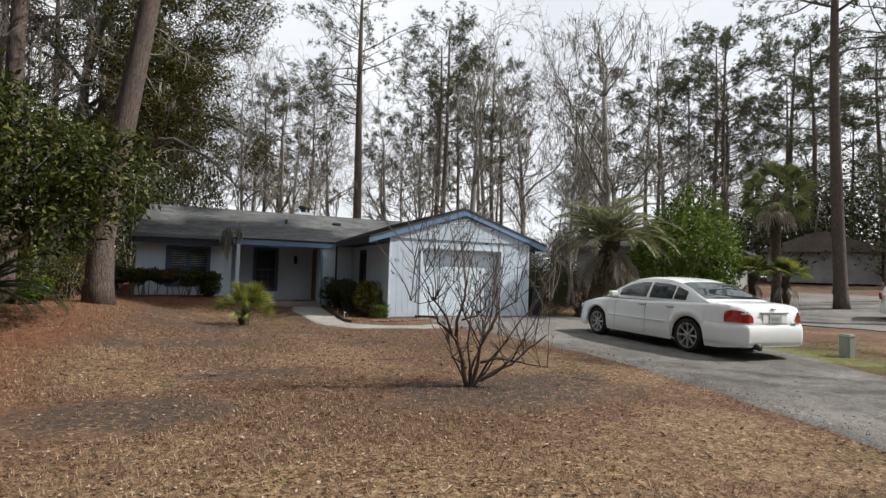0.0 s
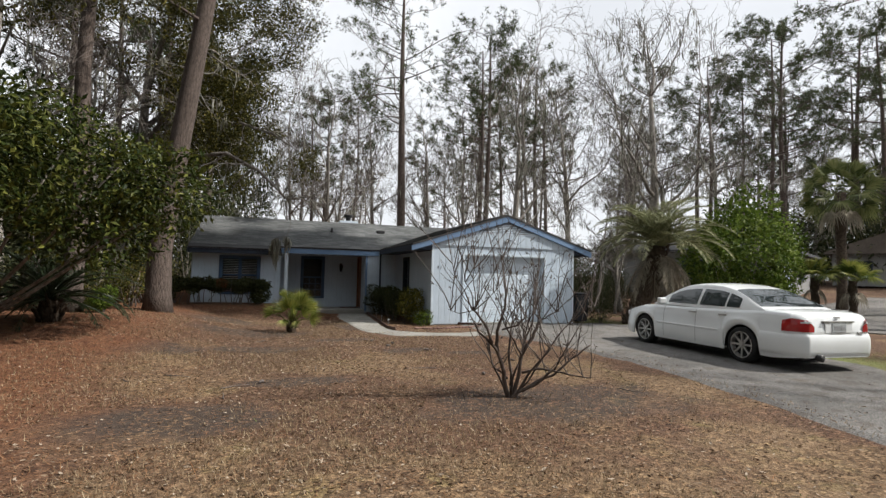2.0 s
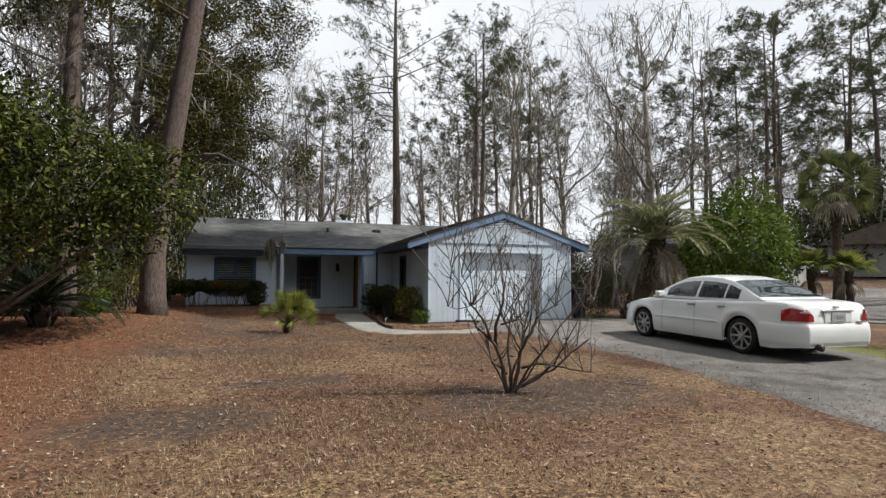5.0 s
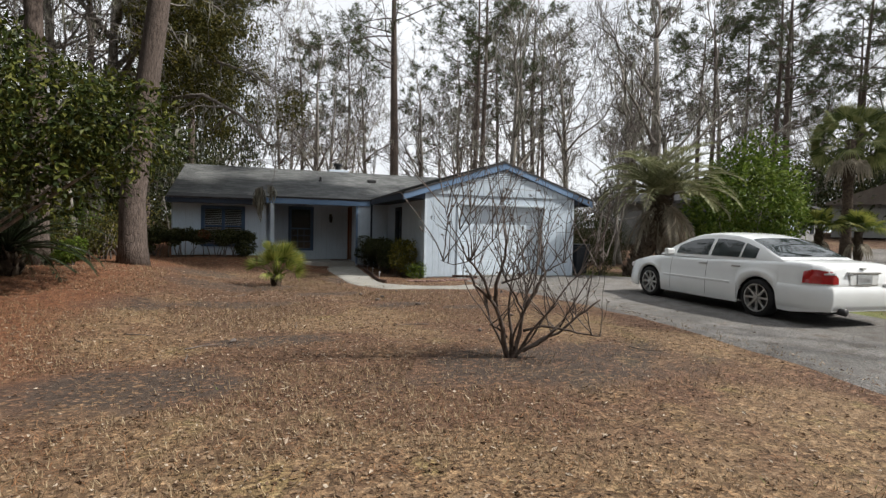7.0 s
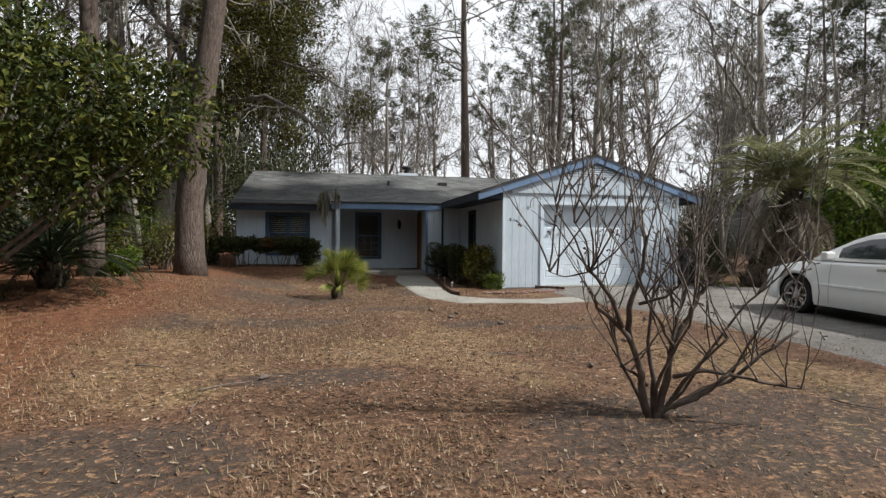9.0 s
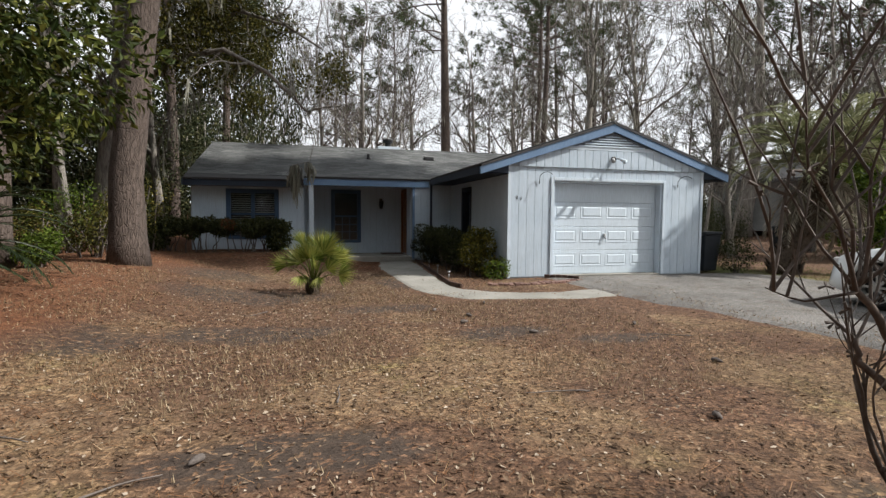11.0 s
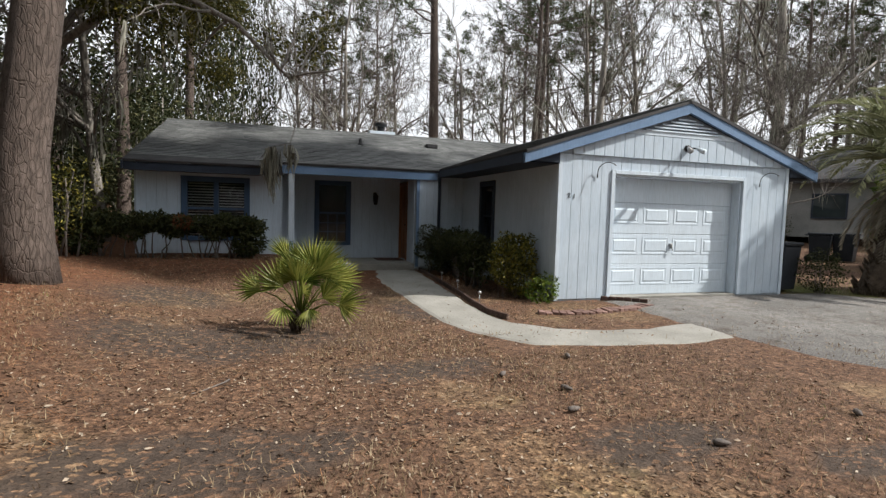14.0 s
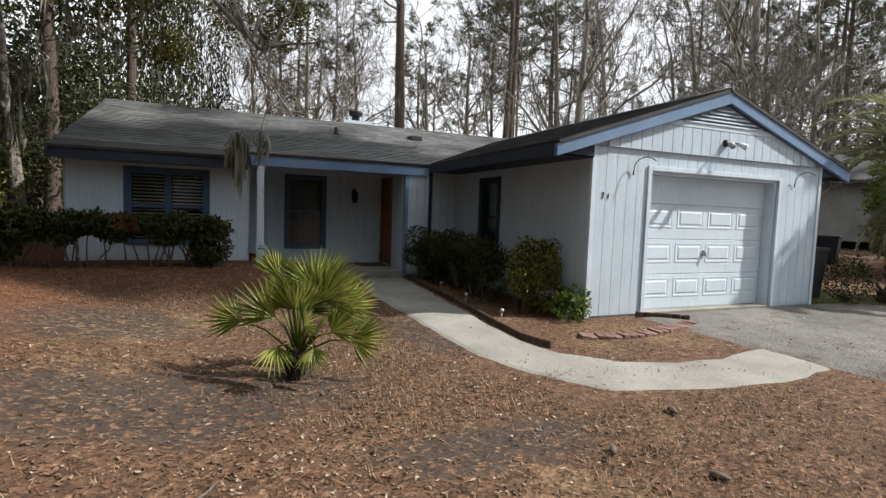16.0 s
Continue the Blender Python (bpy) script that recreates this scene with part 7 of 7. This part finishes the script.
# bare crape shrub in the yard
def crape():
    r = random.Random(191)
    ob = thing("bare_shrub", "leafless multi-stemmed shrub with pruned stubs in the yard", "shrub", -1.84, -9.15, ground_z(-1.84, -9.15))
    heading = Matrix.Rotation(radians(-22), 4, "Z")

    def stem(pts, r0, r1):
        V, F = [], []
        q = [heading @ Vector(p) for p in pts]
        tube_data(V, F, q, taper(r0 * 0.68, r1 * 0.5, len(q)), 7)
        return V, F, q
    # crooked old limbs: (side, height) along each, depth at the tip, thickness at foot and tip
    old = [([(0.0, -0.05), (-0.05, 0.10), (-0.09, 0.33), (-0.17, 0.59), (-0.28, 0.71), (-0.42, 0.84), (-0.44, 0.92)], -0.18, 0.052, 0.016),
           ([(-0.17, 0.59), (-0.18, 0.83), (-0.12, 1.00), (-0.08, 1.19), (-0.06, 1.37)], -0.06, 0.036, 0.024),
           ([(-0.24, 0.69), (-0.31, 0.88), (-0.43, 1.06), (-0.50, 1.12)], -0.22, 0.030, 0.020),
           ([(0.02, -0.05), (0.07, 0.12), (0.11, 0.29), (0.11, 0.47), (0.14, 0.55)], -0.05, 0.044, 0.034),
           ([(0.14, 0.54), (0.04, 0.70), (-0.06, 0.88), (-0.12, 0.99)], -0.14, 0.022, 0.011),
           ([(0.15, 0.53), (0.29, 0.75), (0.37, 0.91), (0.41, 0.99)], 0.16, 0.036, 0.032)]
    low = [([(0.14, 0.32), (0.35, 0.38), (0.58, 0.35), (0.80, 0.30), (1.01, 0.28)], -0.12, 0.026, 0.014),
           ([(0.0, 0.0), (0.12, 0.08), (0.30, 0.17), (0.40, 0.24), (0.52, 0.36)], -0.16, 0.040, 0.024),
           ([(0.15, 0.07), (0.35, 0.22), (0.55, 0.29), (0.78, 0.50), (1.02, 0.68)], 0.10, 0.030, 0.022),
           ([(-0.04, 0.24), (-0.11, 0.32), (-0.24, 0.38)], -0.10, 0.024, 0.017),
           ([(0.08, 0.05), (0.22, 0.20), (0.45, 0.55), (0.68, 0.88), (0.80, 0.98), (1.05, 1.22)], 0.12, 0.020, 0.009),
           ([(0.56, 0.36), (0.86, 0.92), (1.08, 1.20)], 0.02, 0.014, 0.006)]
    low += [([(0.0, -0.03), (0.02, 0.28), (-0.03, 0.56), (0.03, 0.98)], 0.10, 0.036, 0.018), ([(0.03, -0.03), (0.10, 0.26), (0.17, 0.60), (0.30, 1.0)], 0.20, 0.034, 0.016),
            ([(-0.02, -0.03), (-0.11, 0.20), (-0.23, 0.42), (-0.30, 0.72)], 0.08, 0.030, 0.014), ([(0.05, -0.02), (0.16, 0.20), (0.31, 0.42), (0.52, 0.66)], -0.14, 0.032, 0.015), ([(0.0, -0.02), (0.05, 0.34), (0.22, 0.72), (0.28, 1.2)], -0.2, 0.026, 0.010)]
    fine = [([(-0.12, 0.86), (0.06, 0.92), (0.18, 1.03)], -0.1, 0.020, 0.013), ([(0.41, 0.98), (0.55, 1.06), (0.66, 1.10)], 0.2, 0.016, 0.009),
            ([(0.40, 0.97), (0.32, 1.06), (0.36, 1.22)], 0.15, 0.016, 0.008), ([(0.15, 0.55), (0.18, 0.75), (0.22, 1.02)], 0.0, 0.016, 0.010),
            ([(-0.5, 1.1), (-0.60, 1.34), (-0.72, 1.52), (-0.78, 1.80)], -0.40, 0.013, 0.005), ([(-0.49, 1.12), (-0.51, 1.32), (-0.60, 1.46), (-0.66, 1.80)], -0.32, 0.013, 0.005),
            ([(-0.48, 1.12), (-0.46, 1.24), (-0.50, 1.52), (-0.49, 1.85)], -0.36, 0.014, 0.005), ([(-0.48, 1.10), (-0.32, 1.24), (-0.15, 1.44)], -0.24, 0.013, 0.007),
            ([(-0.46, 1.14), (-0.31, 1.44), (-0.12, 1.80)], -0.30, 0.012, 0.005), ([(-0.5, 1.1), (-0.66, 1.06), (-0.80, 1.11)], -0.25, 0.010, 0.004)]
    stems = []
    for line, depth, r0, r1 in old + low + fine:
        pts = []
        top_h = max(1.0, line[-1][1])
        for (a0, b0), (a1, b1) in zip(line, line[1:]):
            for step in range(3):
                f = step / 3
                u, h = a0 + (a1 - a0) * f, b0 + (b1 - b0) * f
                jolt = 0.005 if pts else 0.0
                pts.append((u + r.gauss(0, jolt), depth * (abs(h) / top_h) + r.gauss(0, jolt), h + r.gauss(0, jolt * 0.5)))
        pts.append((line[-1][0], depth * line[-1][1] / top_h, line[-1][1]))
        stems.append((pts, r0, r1))
    TV, TF = [], []
    for pts, r0, r1 in stems:
        V, F, q = stem(pts, r0, r1)
        mesh_part("stem", V, F, M_SHRUB_BARK, ob, "", True)
        for _ in range(2 if r0 > 0.04 else 4):
            k = r.uniform(0.62 * (len(q) - 1), len(q) - 1.01)
            p = q[int(k)].lerp(q[int(k) + 1], k - int(k))
            tw, d = bent(r, p, (r.gauss(0, 0.5), r.gauss(0, 0.4), 1.0), r.uniform(0.35, 1.0), 7, 0.14, 0.03)
            tube_data(TV, TF, tw, taper(0.0075, 0.0026, 8), 4)
            for _ in range(3):
                s = tw[r.randint(2, 7)]
                t2, _d = bent(r, s, d + unit(r) * 0.8, r.uniform(0.12, 0.4), 4, 0.2, 0.04)
                tube_data(TV, TF, t2, taper(0.0036, 0.0016, 5), 3)
                if r.random() < 0.4:
                    for _ in range(3):
                        e = t2[-1] + unit(r) * 0.03
                        tube_data(TV, TF, [t2[-1], e], [0.003, 0.007], 4)
    tagged(mesh_part("branchwork", TV, TF, M_TWIG, ob, "thin upright twigs with seed heads"), kind="stuff")
    return ob


crape()

# ---------- beds, edging ----------
EDGE = [(-1.10, 4.60), (-1.22, 2.90), (-1.40, 0.50), (-1.50, -0.75), (-1.40, -1.20)]
edging = thing("bed_edging", "low dark scalloped edging along the path", "edging", group="")
for (a, b), (c, d) in list(zip(EDGE, EDGE[1:])) + [((0.86, -0.10), (1.20, -0.28)), ((1.20, -0.28), (1.50, -0.52))]:
    n = math.ceil(math.hypot(c - a, d - b) / 0.13)
    for i in range(n):
        f = (i + 0.5) / n
        x, y = a + (c - a) * f, b + (d - b) * f
        ob = boxed("edging_piece", -0.02, 0.02, -0.062, 0.062, -0.06, 0.065 + 0.012 * (i % 2), M_EDGING, edging, "", 0.012) if i == 0 else new("edging_piece", ob.data)
        ob.parent = edging
        ob.matrix_basis = pose(x, y, ground_z(x, y) + 0.02, random.uniform(-4, 4), random.uniform(-6, 6), math.degrees(math.atan2(d - b, c - a)) + 90)
border = thing("brick_border", "curved row of faded red bricks round the bed", "brick edging")
bm_brick = block(bmesh.new(), -0.045, 0.045, -0.10, 0.10, -0.06, 0.03, 0.008)
first = None
arc = [(-0.75, -0.86), (-0.35, -0.98), (0.1, -1.0), (0.55, -0.93), (0.95, -0.82), (1.45, -0.60)]
for (a, b), (c, d) in zip(arc, arc[1:]):
    n = max(1, round(math.hypot(c - a, d - b) / 0.115))
    for i in range(n):
        f = (i + 0.5) / n
        x, y = a + (c - a) * f, b + (d - b) * f
        if first is None:
            first = part("brick", bm_brick, M_BRICK, border)
            ob = first
        else:
            ob = new("brick", first.data)
            ob.parent = border
        ob.matrix_basis = pose(x, y, ground_z(x, y) + 0.008 + random.uniform(-0.010, 0.010), random.uniform(-5, 5), random.uniform(-5, 5), math.degrees(math.atan2(d - b, c - a)) + random.uniform(-6, 6))
# path lights along the edging
for k, (x, y) in enumerate(((-1.05, 3.9), (-1.15, 2.6), (-1.22, 1.4), (-1.30, 0.1))):
    lamp = thing("path_light", "small solar path light in the mulch", "garden light", x, y, ground_z(x, y), group="path lights")
    tube("stake", [(0, 0, -0.05), (0, 0, 0.16)], 0.006, M_METAL, lamp)
    tube("head", [(0, 0, 0.15), (0, 0, 0.17), (0, 0, 0.20), (0, 0, 0.21)], [0.012, 0.03, 0.03, 0.01], M_METAL, lamp, "", 10)

# small yard sign by the post
sign = thing("yard_sign", "small white and blue yard sign on a stake", "sign", -4.15, 4.35, ground_z(-4.15, 4.35))
tube("stake", [(0, 0, -0.05), (0, 0, 0.24)], 0.006, M_METAL, sign)
bm = bmesh.new()
bmesh.ops.create_cone(bm, segments=8, radius1=0.10, radius2=0.10, depth=0.012, cap_ends=True, matrix=pose(0, -0.015, 0.30, 90, 0, 0))
part("plate", bm, M_TRIM, sign)
boxed("bar", -0.065, 0.065, -0.026, -0.0215, 0.27, 0.31, M_BLUE, sign)
boxed("bar", -0.04, 0.04, -0.026, -0.0215, 0.33, 0.35, M_BLUE, sign)

# door mat
boxed_mat = boxed("doormat", -1.95, -1.25, 5.62, 6.30, 0.057, 0.072, M_EDGING, None, "", 0.004)
tagged(boxed_mat, "dark doormat on the porch floor", "doormat")

# wheeled bins
def bin_(x, y, turn, mat_body, label):
    b = thing("wheeled_bin", label, "bin", x, y, ground_z(x, y) + 0.01, turn, group="wheeled bins")
    body = block(bmesh.new(), -0.29, 0.29, -0.34, 0.34, 0.04, 0.95, 0.03)
    for v in body.verts:
        f = 0.80 + 0.20 * v.co.z / 0.95
        v.co.x *= f
        v.co.y *= f
    part("body", body, mat_body, b)
    lid = block(bmesh.new(), -0.31, 0.31, -0.37, 0.37, 0.952, 1.03, 0.03)
    for v in lid.verts:
        v.co.z += 0.05 * max(0, 1 - abs(v.co.x) / 0.3) if v.co.z > 1.0 else 0
    part("lid", lid, mat_body, b)
    tube("handle", [(-0.25, 0.36, 0.92), (-0.25, 0.43, 0.95), (0.25, 0.43, 0.95), (0.25, 0.36, 0.92)], 0.016, mat_body, b)
    for s in (-1, 1):
        tube("wheel", [(s * 0.27, 0.30, 0.12), (s * 0.33, 0.30, 0.12)], 0.12, M_TYRE, b, sides=14)
    return b
M_BIN = surface("dark_bin_plastic", (0.018, 0.024, 0.032), (0.03, 0.036, 0.045), 3.0, 40.0, 0.5)
bin_(5.62, 0.55, 8, M_BIN, "dark plastic wheeled bin beside the garage")
bin_(14.3, 5.9, 30, M_BIN, "dark plastic wheeled bin by the neighbouring house")
bin_(15.0, 5.5, 20, M_BIN, "dark plastic wheeled bin by the neighbouring house")

# utility pedestal
M_PEDESTAL = surface("grey_green_enamel", (0.24, 0.27, 0.23), (0.31, 0.34, 0.29), 3.0, 40.0, 0.5)
ped = thing("utility_pedestal", "grey-green utility pedestal in the grass verge", "utility box", 6.75, -8.95, ground_z(6.75, -8.95))
part("body", block(bmesh.new(), -0.10, 0.10, -0.10, 0.10, -0.05, 0.40, 0.02), M_PEDESTAL, ped)
cap = block(bmesh.new(), -0.11, 0.11, -0.11, 0.11, 0.385, 0.46, 0.025)
for v in cap.verts:
    if v.co.z > 0.43:
        v.co.x *= 0.8
part("cap", cap, M_PEDESTAL, ped)


# ---------- neighbouring houses ----------
M_NROOF = surface("dark_shingle_roof", (0.045, 0.047, 0.05), (0.08, 0.08, 0.085), 1.0, 20.0, 0.9)
# pale walls greyed, with the shade of the trees put into the colour
M_NWALL = surface("shaded_pale_siding", (0.22, 0.225, 0.22), (0.30, 0.30, 0.29), 1.2, 20.0, 0.8)
M_NROOF2 = surface("brown_shingle_roof", (0.12, 0.10, 0.085), (0.18, 0.155, 0.13), 1.0, 20.0, 0.9)


def neighbour(x, y, turn, w, d, wall_h, rise, hip, roofmat, label, openings):
    n = thing("neighbour_house", label, "house", x, y, ground_z(x, y) - 0.1, turn)
    part("wall", block(bmesh.new(), -w / 2, w / 2, -d / 2, d / 2, 0, wall_h), M_NWALL, n)
    o = 0.5
    bm = bmesh.new()
    e = [bm.verts.new(p) for p in ((-w / 2 - o, -d / 2 - o, wall_h), (w / 2 + o, -d / 2 - o, wall_h), (w / 2 + o, d / 2 + o, wall_h), (-w / 2 - o, d / 2 + o, wall_h))]
    e2 = [bm.verts.new(v.co + Vector((0, 0, 0.16))) for v in e]
    i = d / 2 if hip else -o
    ra, rb = bm.verts.new((-w / 2 + i, 0, wall_h + rise)), bm.verts.new((w / 2 - i, 0, wall_h + rise))
    bm.faces.new(e[::-1])
    for k in range(4):
        bm.faces.new((e[k], e[(k + 1) % 4], e2[(k + 1) % 4], e2[k]))
    bm.faces.new((e2[0], e2[1], rb, ra))
    bm.faces.new((e2[2], e2[3], ra, rb))
    bm.faces.new((e2[1], e2[2], rb))
    bm.faces.new((e2[3], e2[0], ra))
    part("roof", bm, roofmat, n)
    if not hip:
        for s in (-1, 1):
            part("gable_wall", prism(bmesh.new(), [(-d / 2, wall_h), (d / 2, wall_h), (0, wall_h + rise * 0.93)], "x", s * (w / 2 - 0.05), s * (w / 2 + 0.02)), M_NWALL, n)
    for kind, face, u, z0, ww, hh in openings:
        if face == "front":
            a = (u - ww / 2, u + ww / 2, -d / 2 - 0.06, -d / 2 - 0.005)
        else:
            a = (-w / 2 - 0.06, -w / 2 - 0.005, u - ww / 2, u + ww / 2)
        fr = part(kind, block(bmesh.new(), *a, z0, z0 + hh, 0.01), M_DOORWHITE if kind == "garage_door" else M_NAVY_SHADE, n)
        if kind == "window":
            p = (a[0] + 0.08, a[1] - 0.08, a[2] - 0.01, a[3] - 0.03) if face == "front" else (a[0] - 0.01, a[1] - 0.03, a[2] + 0.08, a[3] - 0.08)
            part("pane", block(bmesh.new(), *p, z0 + 0.08, z0 + hh - 0.08), M_CARGLASS, fr)
    return n


neighbour(27.0, 13.5, 28, 15.0, 9.0, 2.6, 2.2, True, M_NROOF, "white house with a dark hipped roof past the trees", [("garage_door", "front", -5.0, 0.0, 2.6, 2.1), ("window", "front", 0.0, 0.9, 1.6, 1.2), ("window", "front", 4.5, 0.9, 1.6, 1.2), ("window", "side", 0.0, 0.9, 1.4, 1.2)])
neighbour(49.0, 15.5, 30, 13.0, 8.0, 2.7, 1.9, False, M_NROOF2, "pale gabled house with a brown roof across the lane", [("window", "front", -2.5, 0.9, 1.6, 1.2), ("garage_door", "front", 2.8, 0.0, 2.6, 2.1), ("window", "side", 2.0, 0.9, 1.4, 1.2)])


# ---------- litter on the ground ----------
def paved(x, y):
    if -2.45 < x < -1.3 and -2.0 < y < 4.7:
        return True
    if -2.2 < x < 1.0 and -2.85 < y < -1.9 - 0.25 * max(0.0, -x - 1):
        return True
    return x > 1.45 - 0.10 * max(0.0, -9.0 - y) * 2.5 and y < -0.05 and x < 6.4


def scatter(name, label, material, count, seed, maker, density, stray=0.05):
    r = random.Random(seed)
    V, F = [], []
    n = tries = 0
    while n < count and tries < count * 12:
        tries += 1
        x, y = r.uniform(-9.5, 9.5), r.uniform(-16.0, 4.3)
        if -0.2 < x < 5.2 and y > -0.2:
            continue
        d = density(x, y)
        if r.random() > d:
            continue
        if paved(x, y) and r.random() > stray:
            continue
        if r.random() < 0.75 and any(math.hypot((x - a) / ra, (y - b) / rb) < 0.9 + 0.35 * noise.noise(Vector((x * 1.5, y * 1.5, 2))) for a, b, ra, rb in BARE_AND_SHADE):
            continue
        maker(V, F, r, Vector((x, y, ground_z(x, y) + (0.05 if paved(x, y) else 0.008))))
        n += 1
    ob = mesh_part(name, V, F, material)
    return tagged(ob, label, "litter", kind="stuff")


def fallen_leaf(V, F, r, p):
    a = r.uniform(0, 6.28)
    al = Vector((math.cos(a), math.sin(a), r.gauss(0, 0.25))).normalized()
    leaf_into(V, F, p, al, Vector((r.gauss(0, 0.5), r.gauss(0, 0.5), 1)).normalized(), 0.018 + 0.050 * r.random() ** 2, r.uniform(0.010, 0.026), r.uniform(-0.3, 0.4))


def needle(V, F, r, p):
    a = r.uniform(0, 6.28)
    d = Vector((math.cos(a), math.sin(a), r.gauss(0, 0.12)))
    s = Vector((-d.y, d.x, 0)) * 0.0016
    ln = r.uniform(0.045, 0.12)
    k = len(V)
    V += [p - s, p + s, p + d * ln + s + Vector((0, 0, 0.008)), p + d * ln - s + Vector((0, 0, 0.008))]
    F.append((k, k + 1, k + 2, k + 3))


def blade(V, F, r, p):
    a = r.uniform(0, 6.28)
    d = Vector((math.cos(a) * r.uniform(0.2, 1.4), math.sin(a) * r.uniform(0.2, 1.4), 1)).normalized()
    s = Vector((-math.sin(a), math.cos(a), 0)) * 0.0032
    ln = r.uniform(0.025, 0.075)
    k = len(V)
    V += [p - s, p + s, p + d * ln]
    F.append((k, k + 1, k + 2))


def near_walk(x, y):
    d = abs(x + 4.0 - 0.02 * y)
    return max(0.10, 1 - d / 5.5) * (1.0 if y < -0.5 else 0.5)


scatter("fallen_leaves", "scattered brown and tan fallen leaves on the yard", M_LITTER, 52000, 201, fallen_leaf, near_walk)
scatter("pine_straw", "red-brown pine needles strewn over the yard", M_STRAW, 26000, 202, needle, lambda x, y: max(near_walk(x, y) * 0.3, 1.0 if x < -5.6 else 0.06))
scatter("dry_grass", "short tan dormant grass in patches", M_DRYGRASS, 52000, 203, blade, lambda x, y: near_walk(x, y) * (1.0 if noise.noise(Vector((x * 0.45, y * 0.45, 0))) > -0.05 else 0.12))
scatter("grass", "green grass along the driveway's far side", M_GRASS, 9000, 204, blade, lambda x, y: 1.0 if x > 6.0 and noise.noise(Vector((x * 0.8, y * 0.8, 9))) > -0.2 else (0.06 if noise.noise(Vector((x * 1.1, y * 1.1, 5))) > 0.45 else 0.0))
scatter("verge_grass", "ragged dry grass and straw along the driveway's edge", M_DRYGRASS, 9000, 205, blade, lambda x, y: math.exp(-((x - 1.55 + 0.25 * max(0.0, -9.0 - y) + 0.25 * noise.noise(Vector((x, y * 0.9, 3)))) / 0.16) ** 2) if y < -2.8 else 0.0, 0.8)
scatter("verge_leaves", "dead leaves blown onto the driveway's edge", M_LITTER, 2600, 206, fallen_leaf, lambda x, y: math.exp(-((x - 1.7 + 0.25 * max(0.0, -9.0 - y)) / 0.45) ** 2) if y < -0.3 else 0.0, 0.6)
scatter("bed_straw", "red-brown pine straw mulch in the bed beside the path", M_STRAW, 9000, 207, needle, lambda x, y: 1.0 if -1.45 < x < 1.3 and -1.1 < y < 4.3 else 0.0)
# cones and sticks
r_ = random.Random(211)
for k in range(9):
    x, y = r_.uniform(-6.0, 0.5), r_.uniform(-8.5, -2.9)
    cone = thing("pine_cone", "weathered pine cone lying on the yard", "pine cone", x, y, ground_z(x, y) + 0.025, r_.uniform(0, 360), group="pine cones")
    tube("body", [(-0.05, 0, 0), (-0.035, 0, 0), (0.0, 0, 0.003), (0.04, 0, 0.0), (0.06, 0, 0)], [0.010, 0.022, 0.024, 0.016, 0.005], M_TWIG, cone, sides=7)
for k in range(9):
    x, y = r_.uniform(-6.5, 0.5), r_.uniform(-11, -2.9)
    stick = thing("fallen_stick", "thin fallen stick on the leaf litter", "stick", x, y, ground_z(x, y) + 0.012, r_.uniform(0, 360), group="fallen sticks")
    pts, _d = bent(r_, (0, 0, 0), (1, 0, 0), r_.uniform(0.25, 0.6), 6, 0.25)
    tube("wood", [(p.x, p.y, 0.004) for p in pts], taper(0.008, 0.003, 7), M_TWIG, stick, sides=5)
